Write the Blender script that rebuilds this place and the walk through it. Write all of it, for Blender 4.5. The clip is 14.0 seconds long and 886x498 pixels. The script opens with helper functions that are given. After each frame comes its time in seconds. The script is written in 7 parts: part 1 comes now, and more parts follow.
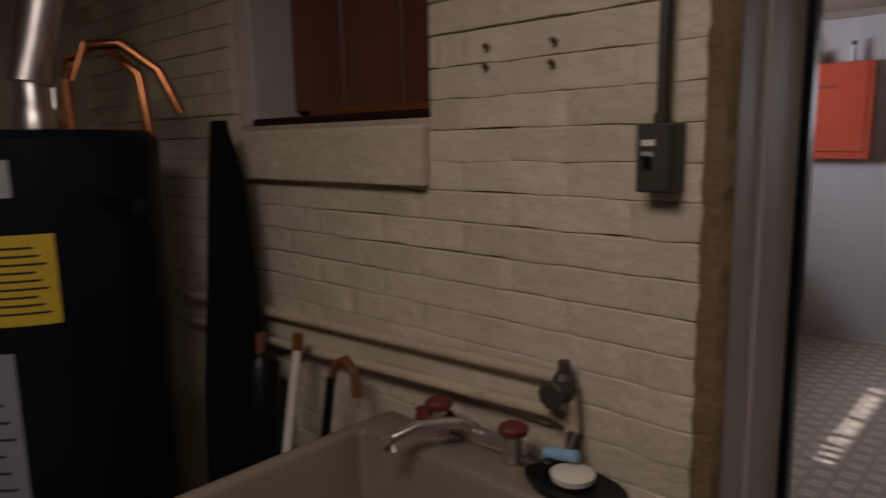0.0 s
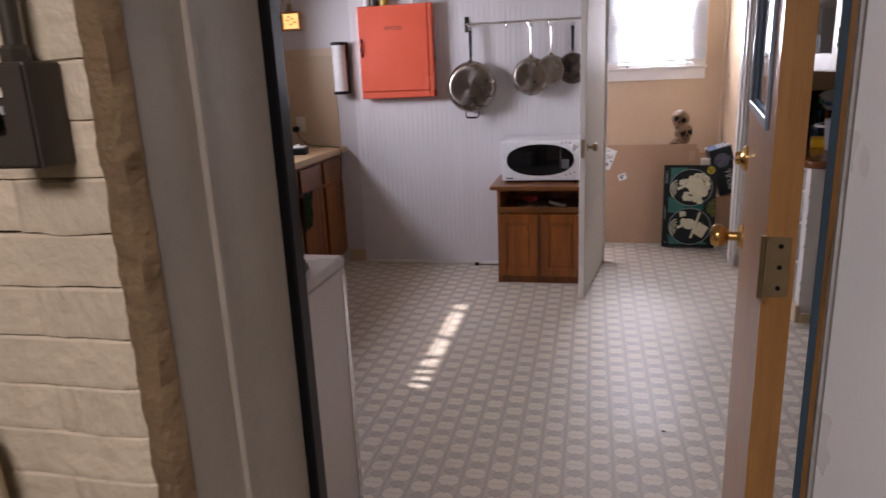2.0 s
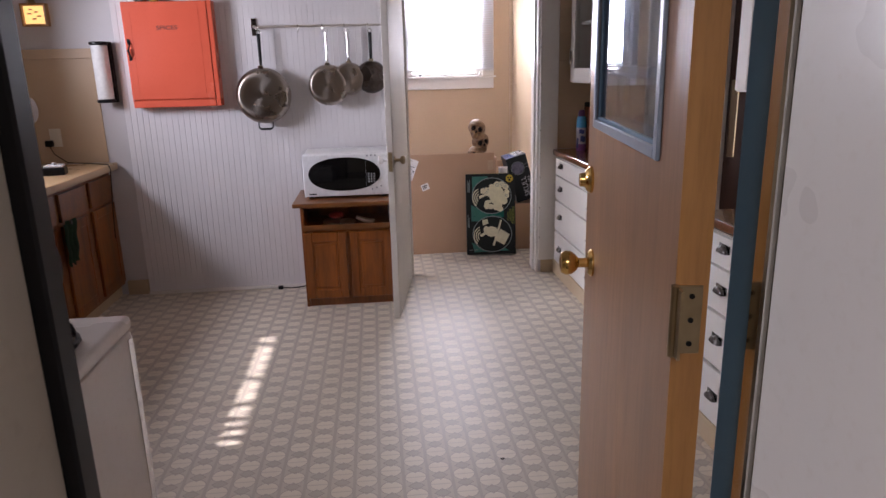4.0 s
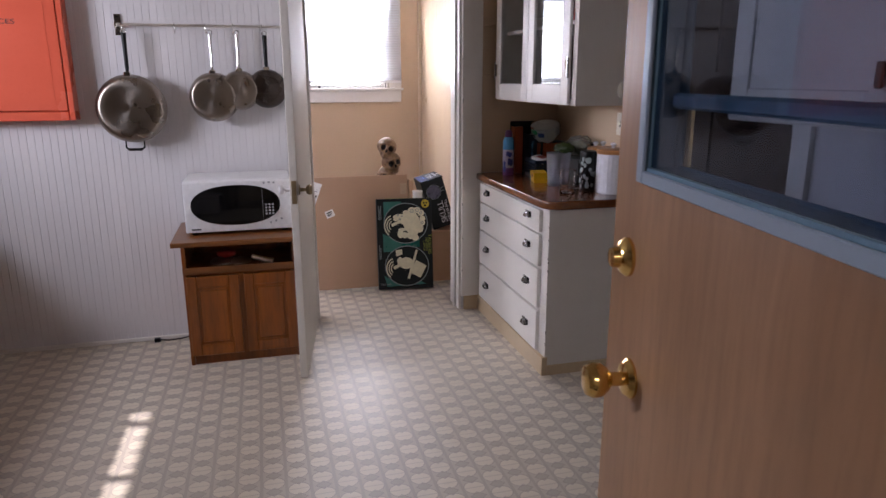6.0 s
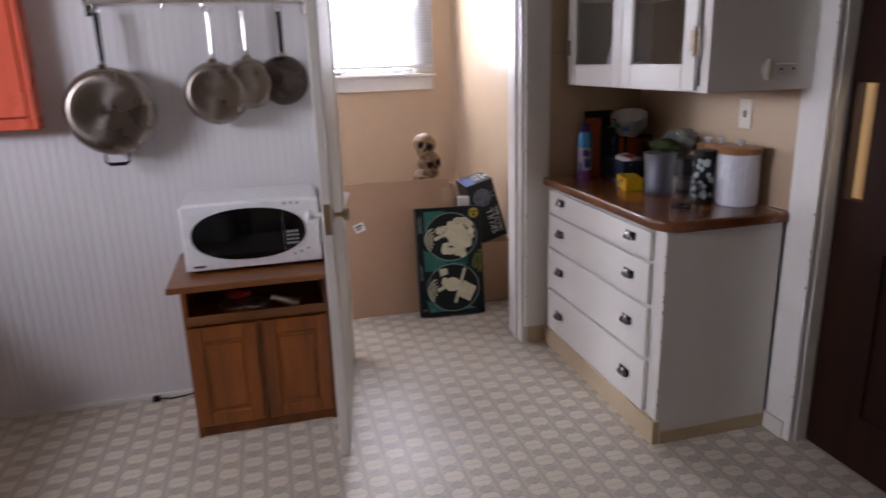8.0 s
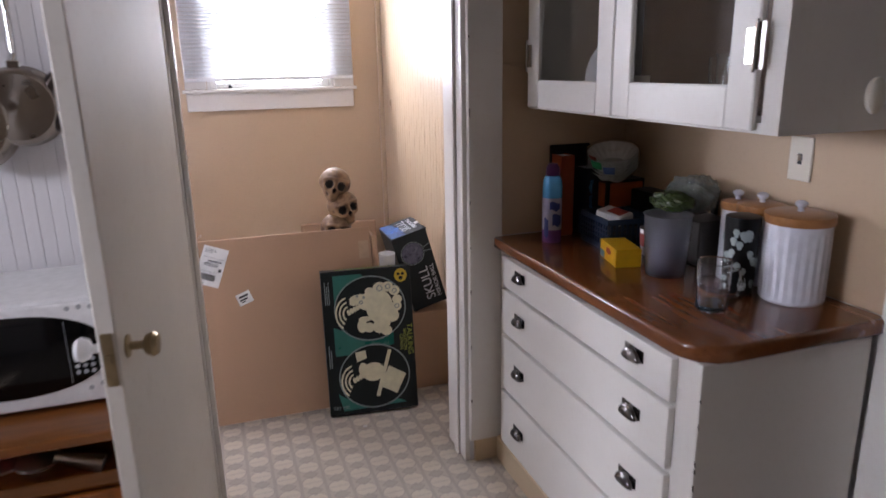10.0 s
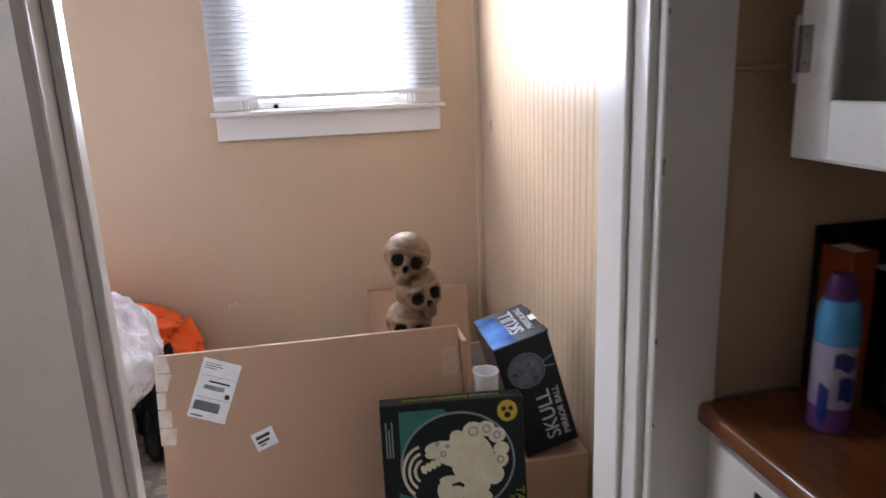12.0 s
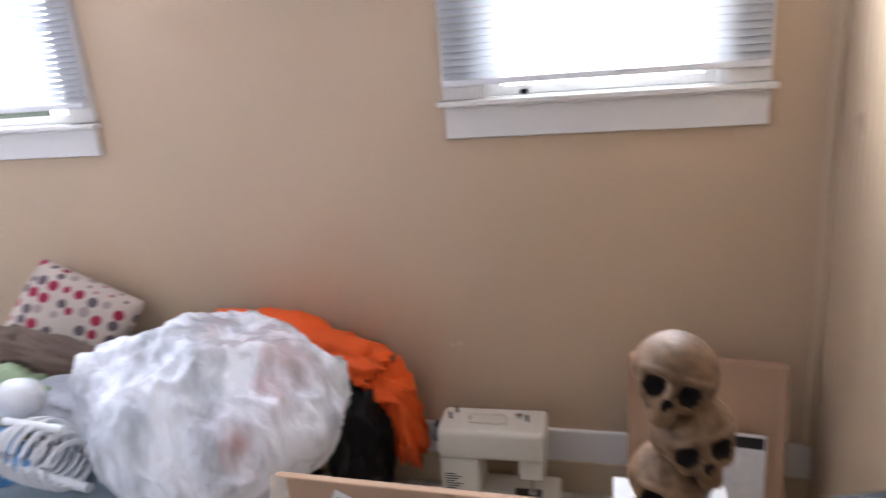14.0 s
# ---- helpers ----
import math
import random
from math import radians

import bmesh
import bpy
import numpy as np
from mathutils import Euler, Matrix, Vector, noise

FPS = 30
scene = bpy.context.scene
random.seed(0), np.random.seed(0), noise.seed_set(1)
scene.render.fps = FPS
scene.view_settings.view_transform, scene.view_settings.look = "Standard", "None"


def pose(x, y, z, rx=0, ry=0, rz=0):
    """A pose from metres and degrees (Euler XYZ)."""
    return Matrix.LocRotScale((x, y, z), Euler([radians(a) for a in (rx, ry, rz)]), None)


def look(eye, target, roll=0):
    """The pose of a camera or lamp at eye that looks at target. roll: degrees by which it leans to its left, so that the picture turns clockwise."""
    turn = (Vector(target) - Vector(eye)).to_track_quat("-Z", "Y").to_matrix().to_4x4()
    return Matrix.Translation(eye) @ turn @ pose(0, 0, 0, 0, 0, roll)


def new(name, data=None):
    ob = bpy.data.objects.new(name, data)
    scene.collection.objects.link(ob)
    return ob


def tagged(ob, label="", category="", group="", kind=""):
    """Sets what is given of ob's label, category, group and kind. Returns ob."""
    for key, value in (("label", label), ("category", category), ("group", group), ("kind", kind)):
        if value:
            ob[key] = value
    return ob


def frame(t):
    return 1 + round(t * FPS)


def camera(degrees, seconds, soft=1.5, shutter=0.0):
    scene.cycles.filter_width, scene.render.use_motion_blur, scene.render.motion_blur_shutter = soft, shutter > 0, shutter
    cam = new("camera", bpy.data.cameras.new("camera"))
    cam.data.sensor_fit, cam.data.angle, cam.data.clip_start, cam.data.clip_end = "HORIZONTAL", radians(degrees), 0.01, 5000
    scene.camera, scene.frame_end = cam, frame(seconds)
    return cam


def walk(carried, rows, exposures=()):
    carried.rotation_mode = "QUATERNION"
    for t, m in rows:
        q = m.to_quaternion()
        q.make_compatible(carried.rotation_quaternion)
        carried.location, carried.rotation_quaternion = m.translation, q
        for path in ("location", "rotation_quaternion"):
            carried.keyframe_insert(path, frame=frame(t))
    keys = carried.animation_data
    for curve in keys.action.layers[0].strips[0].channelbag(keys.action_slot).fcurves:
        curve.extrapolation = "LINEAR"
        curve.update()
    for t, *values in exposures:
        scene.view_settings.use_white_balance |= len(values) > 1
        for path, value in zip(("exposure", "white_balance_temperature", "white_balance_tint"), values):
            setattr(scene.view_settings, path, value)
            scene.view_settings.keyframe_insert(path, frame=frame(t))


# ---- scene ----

cam = camera(66.8, 14.0, 1.5, 0.4)
PATH = [
    (0, (0.443, 0.554, 1.444), (-0.91, 1.992, 1.124), -1.1),
    (0.5, (0.486, 0.702, 1.452), (-0.596, 2.352, 1.125), -1.5),
    (1, (0.539, 0.833, 1.446), (-0.304, 2.615, 1.111), -1.2),
    (1.5, (0.57, 0.872, 1.441), (-0.065, 2.712, 0.982), -3.8),
    (2, (0.537, 0.931, 1.436), (0.109, 2.817, 0.926), -2.5),
    (2.5, (0.462, 1.056, 1.446), (0.265, 2.993, 0.989), -2.4),
    (3, (0.385, 1.153, 1.452), (0.497, 3.095, 0.985), -2.4),
    (3.2, (0.377, 1.17, 1.453), (0.563, 3.102, 0.972), -1.5),
    (5.3, (0.483, 1.571, 1.46), (0.656, 3.493, 0.934), -1.4),
    (5.5, (0.432, 1.684, 1.465), (0.697, 3.611, 0.999), -0.7),
    (6, (0.357, 1.842, 1.474), (0.855, 3.715, 0.982), -0.1),
    (6.5, (0.334, 2.026, 1.465), (0.671, 3.928, 0.946), -1.9),
    (7, (0.418, 2.319, 1.456), (0.747, 4.199, 0.862), 0.1),
    (7.5, (0.363, 2.505, 1.467), (0.674, 4.387, 0.866), -0.0),
    (8, (0.308, 2.71, 1.484), (0.782, 4.576, 0.943), -1.8),
    (8.2, (0.325, 2.789, 1.48), (0.931, 4.607, 0.907), -1.3),
    (10.3, (0.797, 3.881, 1.497), (1.423, 5.715, 1.001), -1.3),
    (10.5, (0.851, 4.007, 1.499), (1.372, 5.892, 1.078), -0.7),
    (11, (0.891, 4.299, 1.495), (1.287, 6.195, 0.996), -1.8),
    (11.5, (0.888, 4.581, 1.51), (1.391, 6.457, 1.031), -2.5),
    (12, (0.975, 4.828, 1.503), (1.343, 6.729, 1.004), -2.4),
    (12.5, (1.063, 5.048, 1.504), (1.241, 6.985, 1.038), -1.9),
    (13, (1.063, 5.329, 1.499), (1.293, 7.256, 1.014), -2.4),
    (13.5, (1.088, 5.511, 1.506), (1.162, 7.424, 0.927), -3.4),
    (14, (1.152, 5.678, 1.52), (0.64, 7.534, 0.979), -4.5),
]
EXPOSURES = [(0.0, -0.75, 6500, 24), (0.4, -0.2, 6500, 24), (1.0, 0.4, 6450, 26), (2.0, 0.42, 6400, 26), (3.2, 0.5, 6350, 26), (5.3, 0.42, 6300, 25), (8.2, 0.27, 6250, 23), (10.3, 0.36, 6170, 22), (12.0, 0.28, 6050, 18), (13.0, 0.08, 6040, 18), (13.5, -0.15, 6040, 19), (14.0, 0.1, 6010, 16)]
walk(cam, [(t, look(eye, target, roll)) for t, eye, target, roll in PATH], EXPOSURES)

# ---- light ----
world = bpy.data.worlds.new("sky")
scene.world = world
world.use_nodes = True
wn = world.node_tree
sky = wn.nodes.new("ShaderNodeTexSky")
sky.sky_type, sky.sun_disc = "NISHITA", False
SUN_EL, SUN_AZ = 45.0, -90.0          # the sun stands beyond the kitchen's sink window
sky.sun_elevation, sky.sun_rotation = radians(SUN_EL), radians(SUN_AZ)
wn.links.new(sky.outputs[0], wn.nodes["Background"].inputs[0])
wn.nodes["Background"].inputs[1].default_value = 0.12

sun = new("sun", bpy.data.lights.new("sun", "SUN"))
sun.data.energy, sun.data.angle, sun.data.color = 5.0, radians(0.6), (1.0, 0.97, 0.92)
sun.matrix_world = look((-6 * math.cos(radians(SUN_EL)), 4.3, 6 * math.sin(radians(SUN_EL))), (0, 4.3, 0))


def window_light(name, eye, target, width, height, watts, colour=(0.88, 0.94, 1.0)):
    lamp = new(name, bpy.data.lights.new(name, "AREA"))
    lamp.data.shape, lamp.data.size, lamp.data.size_y = "RECTANGLE", width, height
    lamp.data.energy, lamp.data.color = watts, colour
    lamp.matrix_world = look(eye, target)
    return lamp


# stands inside the drawn shade, narrowed to keep light off the drawer end
sink_light = window_light("daylight_sink_window", (-1.955, 4.6, 1.76), (0, 4.6, 1.64), 0.76, 0.42, 25)
sink_light.data.spread = radians(138)      # spread narrowed to imitate an eave's cut-off; none is built
window_light("daylight_porch_window", (1.09, 7.732, 1.805), (1.09, 6.0, 2.1), 0.665, 0.66, 25)
window_light("daylight_porch_window_2", (-1.16, 7.732, 1.805), (-1.16, 6.0, 2.1), 0.665, 0.66, 58)
# unseen overhead fill, added to light the brick wall from above
window_light("added_laundry_top_fill", (0.1, 0.2, 2.26), (0.1, 0.21, 0.0), 0.78, 0.58, 22, (1.0, 0.92, 0.82))


# ---- helpers of this scene ----
def part(name, bm, material, parent, label=""):
    me = bpy.data.meshes.new(name)
    bmesh.ops.recalc_face_normals(bm, faces=bm.faces)
    bm.to_mesh(me)
    bm.free()
    for m in (material if isinstance(material, (list, tuple)) else [material]):
        me.materials.append(m)
    ob = new(name, me)
    ob.parent = parent
    if label:
        ob["label"] = label
    return ob


def thing(name, x, y, z, rz=0, label="", category="", group="", rx=0, ry=0):
    ob = new(name)
    ob.empty_display_size = 0.1
    ob.matrix_basis = pose(x, y, z, rx, ry, rz)
    return tagged(ob, label, category, group)


def solid(name, bm, material, label="", category="", kind="", group=""):
    return tagged(part(name, bm, material, None), label, category, group, kind)


def smooth(ob, angle=40):
    me = ob.data
    me.polygons.foreach_set("use_smooth", [True] * len(me.polygons))
    me.set_sharp_from_angle(angle=radians(angle))
    return ob


def bx(bm, x0, x1, y0, y1, z0, z1, bev=0.0, seg=1, mi=0):
    m = Matrix.LocRotScale(((x0 + x1) / 2, (y0 + y1) / 2, (z0 + z1) / 2), None, (abs(x1 - x0), abs(y1 - y0), abs(z1 - z0)))
    r = bmesh.ops.create_cube(bm, size=1, matrix=m)
    vs = r["verts"]
    fs = {f for v in vs for f in v.link_faces}
    for f in fs:
        f.material_index = mi
    if bev:
        es = list({e for v in vs for e in v.link_edges})
        bmesh.ops.bevel(bm, geom=es, offset=bev, segments=seg, affect="EDGES", profile=0.6)
    return vs


def box(*a, **k):
    bm = bmesh.new()
    bx(bm, *a, **k)
    return bm


def lathe(bm, profile, seg=24, at=(0, 0, 0), axis="z", mi=0, scale=(1, 1, 1)):
    """A body of revolution from (radius, height) pairs."""
    rings = []
    for r, h in profile:
        ring = []
        for i in range(seg):
            a = 2 * math.pi * i / seg
            p = (r * math.cos(a), r * math.sin(a), h)
            if axis == "y":
                p = (p[0], p[2], p[1])
            elif axis == "x":
                p = (p[2], p[0], p[1])
            ring.append(bm.verts.new((at[0] + p[0] * scale[0], at[1] + p[1] * scale[1], at[2] + p[2] * scale[2])))
        rings.append(ring)
    fs = []
    for a, b in zip(rings, rings[1:]):
        for i in range(seg):
            fs.append(bm.faces.new((a[i], a[(i + 1) % seg], b[(i + 1) % seg], b[i])))
    fs.append(bm.faces.new(rings[0]))
    fs.append(bm.faces.new(rings[-1]))
    for f in fs:
        f.material_index = mi
    return rings


def tube(bm, pts, r, seg=8, mi=0):
    """A round bar along points; r is one radius or one for each point."""
    pts = [Vector(p) for p in pts]
    rings, up = [], Vector((0.13, 0.27, 0.95)).normalized()
    for i, p in enumerate(pts):
        d = (pts[min(i + 1, len(pts) - 1)] - pts[max(i - 1, 0)]).normalized()
        a = d.cross(up)
        if a.length < 0.05:
            a = d.cross(Vector((1, 0, 0)))
        a.normalize()
        b = d.cross(a)
        rr = r[i] if isinstance(r, (list, tuple)) else r
        rings.append([bm.verts.new(p + rr * (a * math.cos(2 * math.pi * k / seg) + b * math.sin(2 * math.pi * k / seg))) for k in range(seg)])
    fs = []
    for a, b in zip(rings, rings[1:]):
        for k in range(seg):
            fs.append(bm.faces.new((a[k], a[(k + 1) % seg], b[(k + 1) % seg], b[k])))
    fs += [bm.faces.new(rings[0]), bm.faces.new(rings[-1])]
    for f in fs:
        f.material_index = mi


def blob(bm, at, size, sub=3, amp=0.15, freq=4.0, seed=0.0, mi=0):
    """An uneven rounded lump."""
    r = bmesh.ops.create_icosphere(bm, subdivisions=sub, radius=1)
    for v in r["verts"]:
        n = noise.noise(v.co * freq + Vector((seed, seed * 0.7, 3.1))) + 0.5 * noise.noise(v.co * freq * 2.3 + Vector((seed, 5, 1)))
        c = v.co * (1 + amp * n)
        v.co = Vector((at[0] + c.x * size[0], at[1] + c.y * size[1], at[2] + c.z * size[2]))
    for f in {f for v in r["verts"] for f in v.link_faces}:
        f.material_index = mi
    return r["verts"]


def letters(body, size, at, parent, material, rot=(90, 0, 0), name="lettering", depth=0.0006, align="CENTER", squeeze=1.0):
    """Words in the built-in font, turned into a mesh."""
    cu = bpy.data.curves.new(name, "FONT")
    cu.body, cu.size, cu.extrude, cu.align_x, cu.align_y = body, size, depth, align, "CENTER"
    tmp = bpy.data.objects.new(name, cu)
    me = bpy.data.meshes.new_from_object(tmp)
    bpy.data.objects.remove(tmp)
    me.materials.clear()
    me.materials.append(material)
    me.transform(pose(*at, *rot) @ Matrix.Diagonal((squeeze, 1, 1, 1)))
    ob = new(name, me)
    ob.parent = parent
    return ob


# ---- materials ----
def base_mat(name, rough=0.5, metal=0.0, coat=0.0, spec=0.5):
    m = bpy.data.materials.new(name)
    m.use_nodes = True
    b = m.node_tree.nodes["Principled BSDF"]
    b.inputs["Roughness"].default_value = rough
    b.inputs["Metallic"].default_value = metal
    b.inputs["Coat Weight"].default_value = coat
    b.inputs["Specular IOR Level"].default_value = spec
    return m, m.node_tree, b


def node(nt, kind, **kw):
    n = nt.nodes.new(kind)
    for k, v in kw.items():
        n.inputs[k.replace("_", " ")].default_value = v
    return n


def maths(nt, op, a, b=0.0, c=None):
    n = nt.nodes.new("ShaderNodeMath")
    n.operation = op
    for i, v in enumerate((a, b, c)):
        if v is None:
            continue
        if isinstance(v, (int, float)):
            n.inputs[i].default_value = v
        else:
            nt.links.new(v, n.inputs[i])
    return n.outputs[0]


def mix(nt, fac, a, b):
    n = nt.nodes.new("ShaderNodeMix")
    n.data_type = "RGBA"
    for i, v in ((0, fac), (6, a), (7, b)):
        if isinstance(v, (int, float)):
            n.inputs[i].default_value = v
        elif isinstance(v, tuple):
            n.inputs[i].default_value = (*v, 1)
        else:
            nt.links.new(v, n.inputs[i])
    return n.outputs[2]


def ramp(nt, fac, lo, hi):
    n = nt.nodes.new("ShaderNodeMapRange")
    n.inputs[1].default_value, n.inputs[2].default_value = lo, hi
    nt.links.new(fac, n.inputs[0])
    return n.outputs[0]


def coords(nt, kind="Object", scale=(1, 1, 1)):
    tc = nt.nodes.new("ShaderNodeTexCoord")
    mp = nt.nodes.new("ShaderNodeMapping")
    mp.inputs["Scale"].default_value = scale
    nt.links.new(tc.outputs[kind], mp.inputs[0])
    return mp.outputs[0]


def nz(nt, vec, scale, detail=4.0, rough=0.55):
    n = node(nt, "ShaderNodeTexNoise", Scale=scale, Detail=detail, Roughness=rough)
    nt.links.new(vec, n.inputs["Vector"])
    return n.outputs[0]


def bump(nt, b, height, strength, dist=0.002):
    n = node(nt, "ShaderNodeBump", Strength=strength, Distance=dist)
    nt.links.new(height, n.inputs["Height"])
    nt.links.new(n.outputs[0], b.inputs["Normal"])


def paint(name, col, worn=None, rough=0.5, big=3.0, fine=45.0, var=0.12, relief=0.25, metal=0.0, coat=0.0, stain=0.6, rvar=0.12, dist=0.002, pieces=0.0):
    """Paint, plastic, card or plaster with cloudy tone, fine grain and some worn spots."""
    m, nt, b = base_mat(name, rough, metal, coat)
    v = coords(nt)
    if pieces:
        oi = nt.nodes.new("ShaderNodeObjectInfo")
        sh = nt.nodes.new("ShaderNodeVectorMath")
        nt.links.new(v, sh.inputs[0])
        nt.links.new(maths(nt, "MULTIPLY", oi.outputs["Random"], 37.0), sh.inputs[1])
        v = sh.outputs[0]
    worn = worn or tuple(c * 0.6 for c in col)
    n1, n2 = nz(nt, v, big), nz(nt, v, fine, 5.0)
    c = mix(nt, ramp(nt, n1, 0.3, 0.75), tuple(x * (1 - var) for x in col), tuple(min(1, x * (1 + var)) for x in col))
    c = mix(nt, maths(nt, "MULTIPLY", ramp(nt, nz(nt, v, big * 2.7, 8.0, 0.65), 0.6, 0.82), stain), c, worn)
    c = mix(nt, maths(nt, "MULTIPLY", ramp(nt, n2, 0.55, 0.8), 0.18), c, worn)
    if pieces:
        k = maths(nt, "MULTIPLY_ADD", oi.outputs["Random"], 2 * pieces, 1 - pieces)
        h = nt.nodes.new("ShaderNodeHueSaturation")
        nt.links.new(k, h.inputs["Value"])
        nt.links.new(c, h.inputs["Color"])
        c = h.outputs[0]
    nt.links.new(c, b.inputs["Base Color"])
    nt.links.new(maths(nt, "MULTIPLY_ADD", n1, rvar * 2, rough - rvar), b.inputs["Roughness"])
    bump(nt, b, n2, relief, dist)
    return m


def wood(name, light, dark, rough=0.35, along="z", scale=9.0, coat=0.2, relief=0.12):
    m, nt, b = base_mat(name, rough, 0, coat)
    s = {"x": (0.09, 1, 1), "y": (1, 0.09, 1), "z": (1, 1, 0.09)}[along]
    v = coords(nt, "Object", s)
    g1, g2 = nz(nt, v, scale, 3.0), nz(nt, v, scale * 9, 6.0, 0.7)
    c = mix(nt, ramp(nt, g1, 0.3, 0.7), dark, light)
    c = mix(nt, maths(nt, "MULTIPLY", ramp(nt, g2, 0.45, 0.75), 0.55), c, tuple(x * 0.55 for x in dark))
    c = mix(nt, maths(nt, "MULTIPLY", ramp(nt, nz(nt, coords(nt), 2.2, 6.0), 0.5, 0.75), 0.35), c, tuple(x * 0.6 for x in dark))
    nt.links.new(c, b.inputs["Base Color"])
    nt.links.new(maths(nt, "MULTIPLY_ADD", g1, 0.2, rough - 0.1), b.inputs["Roughness"])
    bump(nt, b, g2, relief, 0.0015)
    return m


def glass(name, tint=(1, 1, 1), rough=0.02):
    m, nt, b = base_mat(name, rough)
    b.inputs["Base Color"].default_value = (*tint, 1)
    b.inputs["Transmission Weight"].default_value = 1.0
    b.inputs["IOR"].default_value = 1.45
    return m


def thin_pane(name, tint=(0.95, 0.97, 0.97)):
    """A flat pane that lets light straight through and mirrors by its angle."""
    m = bpy.data.materials.new(name)
    m.use_nodes = True
    nt = m.node_tree
    nt.nodes.remove(nt.nodes["Principled BSDF"])
    t, g, mx = node(nt, "ShaderNodeBsdfTransparent"), node(nt, "ShaderNodeBsdfGlossy", Roughness=0.02), nt.nodes.new("ShaderNodeMixShader")
    t.inputs[0].default_value = (*tint, 1)
    f = node(nt, "ShaderNodeLayerWeight", Blend=0.5)
    nt.links.new(maths(nt, "MULTIPLY_ADD", maths(nt, "POWER", f.outputs["Facing"], 5.0), 0.9, 0.02), mx.inputs[0])
    nt.links.new(t.outputs[0], mx.inputs[1])
    nt.links.new(g.outputs[0], mx.inputs[2])
    nt.links.new(mx.outputs[0], nt.nodes["Material Output"].inputs[0])
    return m


def vinyl(name):
    """Sheet vinyl printed with pale half-rounds and small diamonds in columns."""
    m, nt, b = base_mat(name, 0.5, 0, 0.0, 0.4)
    tc = nt.nodes.new("ShaderNodeTexCoord")
    sp = nt.nodes.new("ShaderNodeSeparateXYZ")
    nt.links.new(tc.outputs["Object"], sp.inputs[0])
    P, Q = 0.090, 0.108                   # width of a column, length of a repeat along it
    u = maths(nt, "ABSOLUTE", maths(nt, "SUBTRACT", maths(nt, "FRACT", maths(nt, "DIVIDE", sp.outputs[0], P)), 0.5))
    v = maths(nt, "ABSOLUTE", maths(nt, "SUBTRACT", maths(nt, "FRACT", maths(nt, "MULTIPLY_ADD", maths(nt, "FLOOR", maths(nt, "DIVIDE", sp.outputs[0], P)), 0.5, maths(nt, "DIVIDE", sp.outputs[1], Q))), 0.5))
    border = ramp(nt, u, 0.42, 0.455)
    seam = ramp(nt, v, 0.468, 0.485)
    du = maths(nt, "DIVIDE", u, 0.43)
    dv = maths(nt, "DIVIDE", maths(nt, "SUBTRACT", v, 0.5), 0.335)
    rnd_ = maths(nt, "ADD", maths(nt, "MULTIPLY", du, du), maths(nt, "MULTIPLY", dv, dv))
    half = ramp(nt, rnd_, 1.02, 0.9)                                 # pale half-rounds on both sides of the seam
    dia = maths(nt, "ADD", maths(nt, "DIVIDE", u, 0.30), maths(nt, "DIVIDE", v, 0.225))
    inside = ramp(nt, dia, 1.0, 0.92)
    rim = ramp(nt, maths(nt, "ABSOLUTE", maths(nt, "SUBTRACT", dia, 1.06)), 0.13, 0.05)
    arc = ramp(nt, maths(nt, "ABSOLUTE", maths(nt, "SUBTRACT", rnd_, 1.08)), 0.15, 0.05)
    line = maths(nt, "MAXIMUM", maths(nt, "MAXIMUM", maths(nt, "MULTIPLY", border, 0.5), maths(nt, "MULTIPLY", seam, 0.5)), maths(nt, "MAXIMUM", rim, maths(nt, "MULTIPLY", arc, 0.7)))
    vec = coords(nt)
    n1, n2 = nz(nt, vec, 1.3, 5.0), nz(nt, vec, 60.0, 4.0)
    pale = mix(nt, ramp(nt, n1, 0.3, 0.7), (0.60, 0.53, 0.425), (0.68, 0.605, 0.49))
    c = mix(nt, half, (0.50, 0.44, 0.36), pale)
    c = mix(nt, inside, c, (0.44, 0.385, 0.32))
    c = mix(nt, maths(nt, "MULTIPLY", line, 0.8), c, (0.33, 0.285, 0.255))
    c = mix(nt, maths(nt, "MULTIPLY", ramp(nt, nz(nt, vec, 3.0, 9.0, 0.7), 0.56, 0.78), 0.35), c, (0.26, 0.21, 0.17))
    nt.links.new(c, b.inputs["Base Color"])
    nt.links.new(maths(nt, "MULTIPLY_ADD", n1, 0.2, 0.33), b.inputs["Roughness"])
    bump(nt, b, maths(nt, "SUBTRACT", maths(nt, "MULTIPLY", n2, 0.4), line), 0.2, 0.0015)
    return m


def plain(name, col, rough=0.5, metal=0.0, coat=0.0):
    m, nt, b = base_mat(name, rough, metal, coat)
    v = coords(nt)
    n = nz(nt, v, 40.0, 4.0)
    c = mix(nt, ramp(nt, n, 0.3, 0.8), tuple(x * 0.9 for x in col), tuple(min(1, x * 1.08) for x in col))
    nt.links.new(c, b.inputs["Base Color"])
    return m


VINYL = vinyl("patterned_vinyl")
WHITE_WALL = paint("lilac_white_wall_paint", (0.61, 0.59, 0.60), (0.5, 0.45, 0.4), 0.42, 1.2, 70, 0.05, 0.15, stain=0.15)
TAN_WALL = paint("tan_wall_paint", (0.55, 0.405, 0.268), (0.40, 0.27, 0.17), 0.42, 0.9, 70, 0.05, 0.12, stain=0.15)
TAN_PANEL = paint("tan_panel_paint", (0.60, 0.46, 0.31), (0.42, 0.30, 0.19), 0.36, 1.5, 60, 0.05, 0.2, stain=0.25)
# tone lowered so that the ceiling bounces less light into the kitchen
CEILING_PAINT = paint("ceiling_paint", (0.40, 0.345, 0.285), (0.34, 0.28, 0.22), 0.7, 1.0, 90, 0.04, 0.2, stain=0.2)
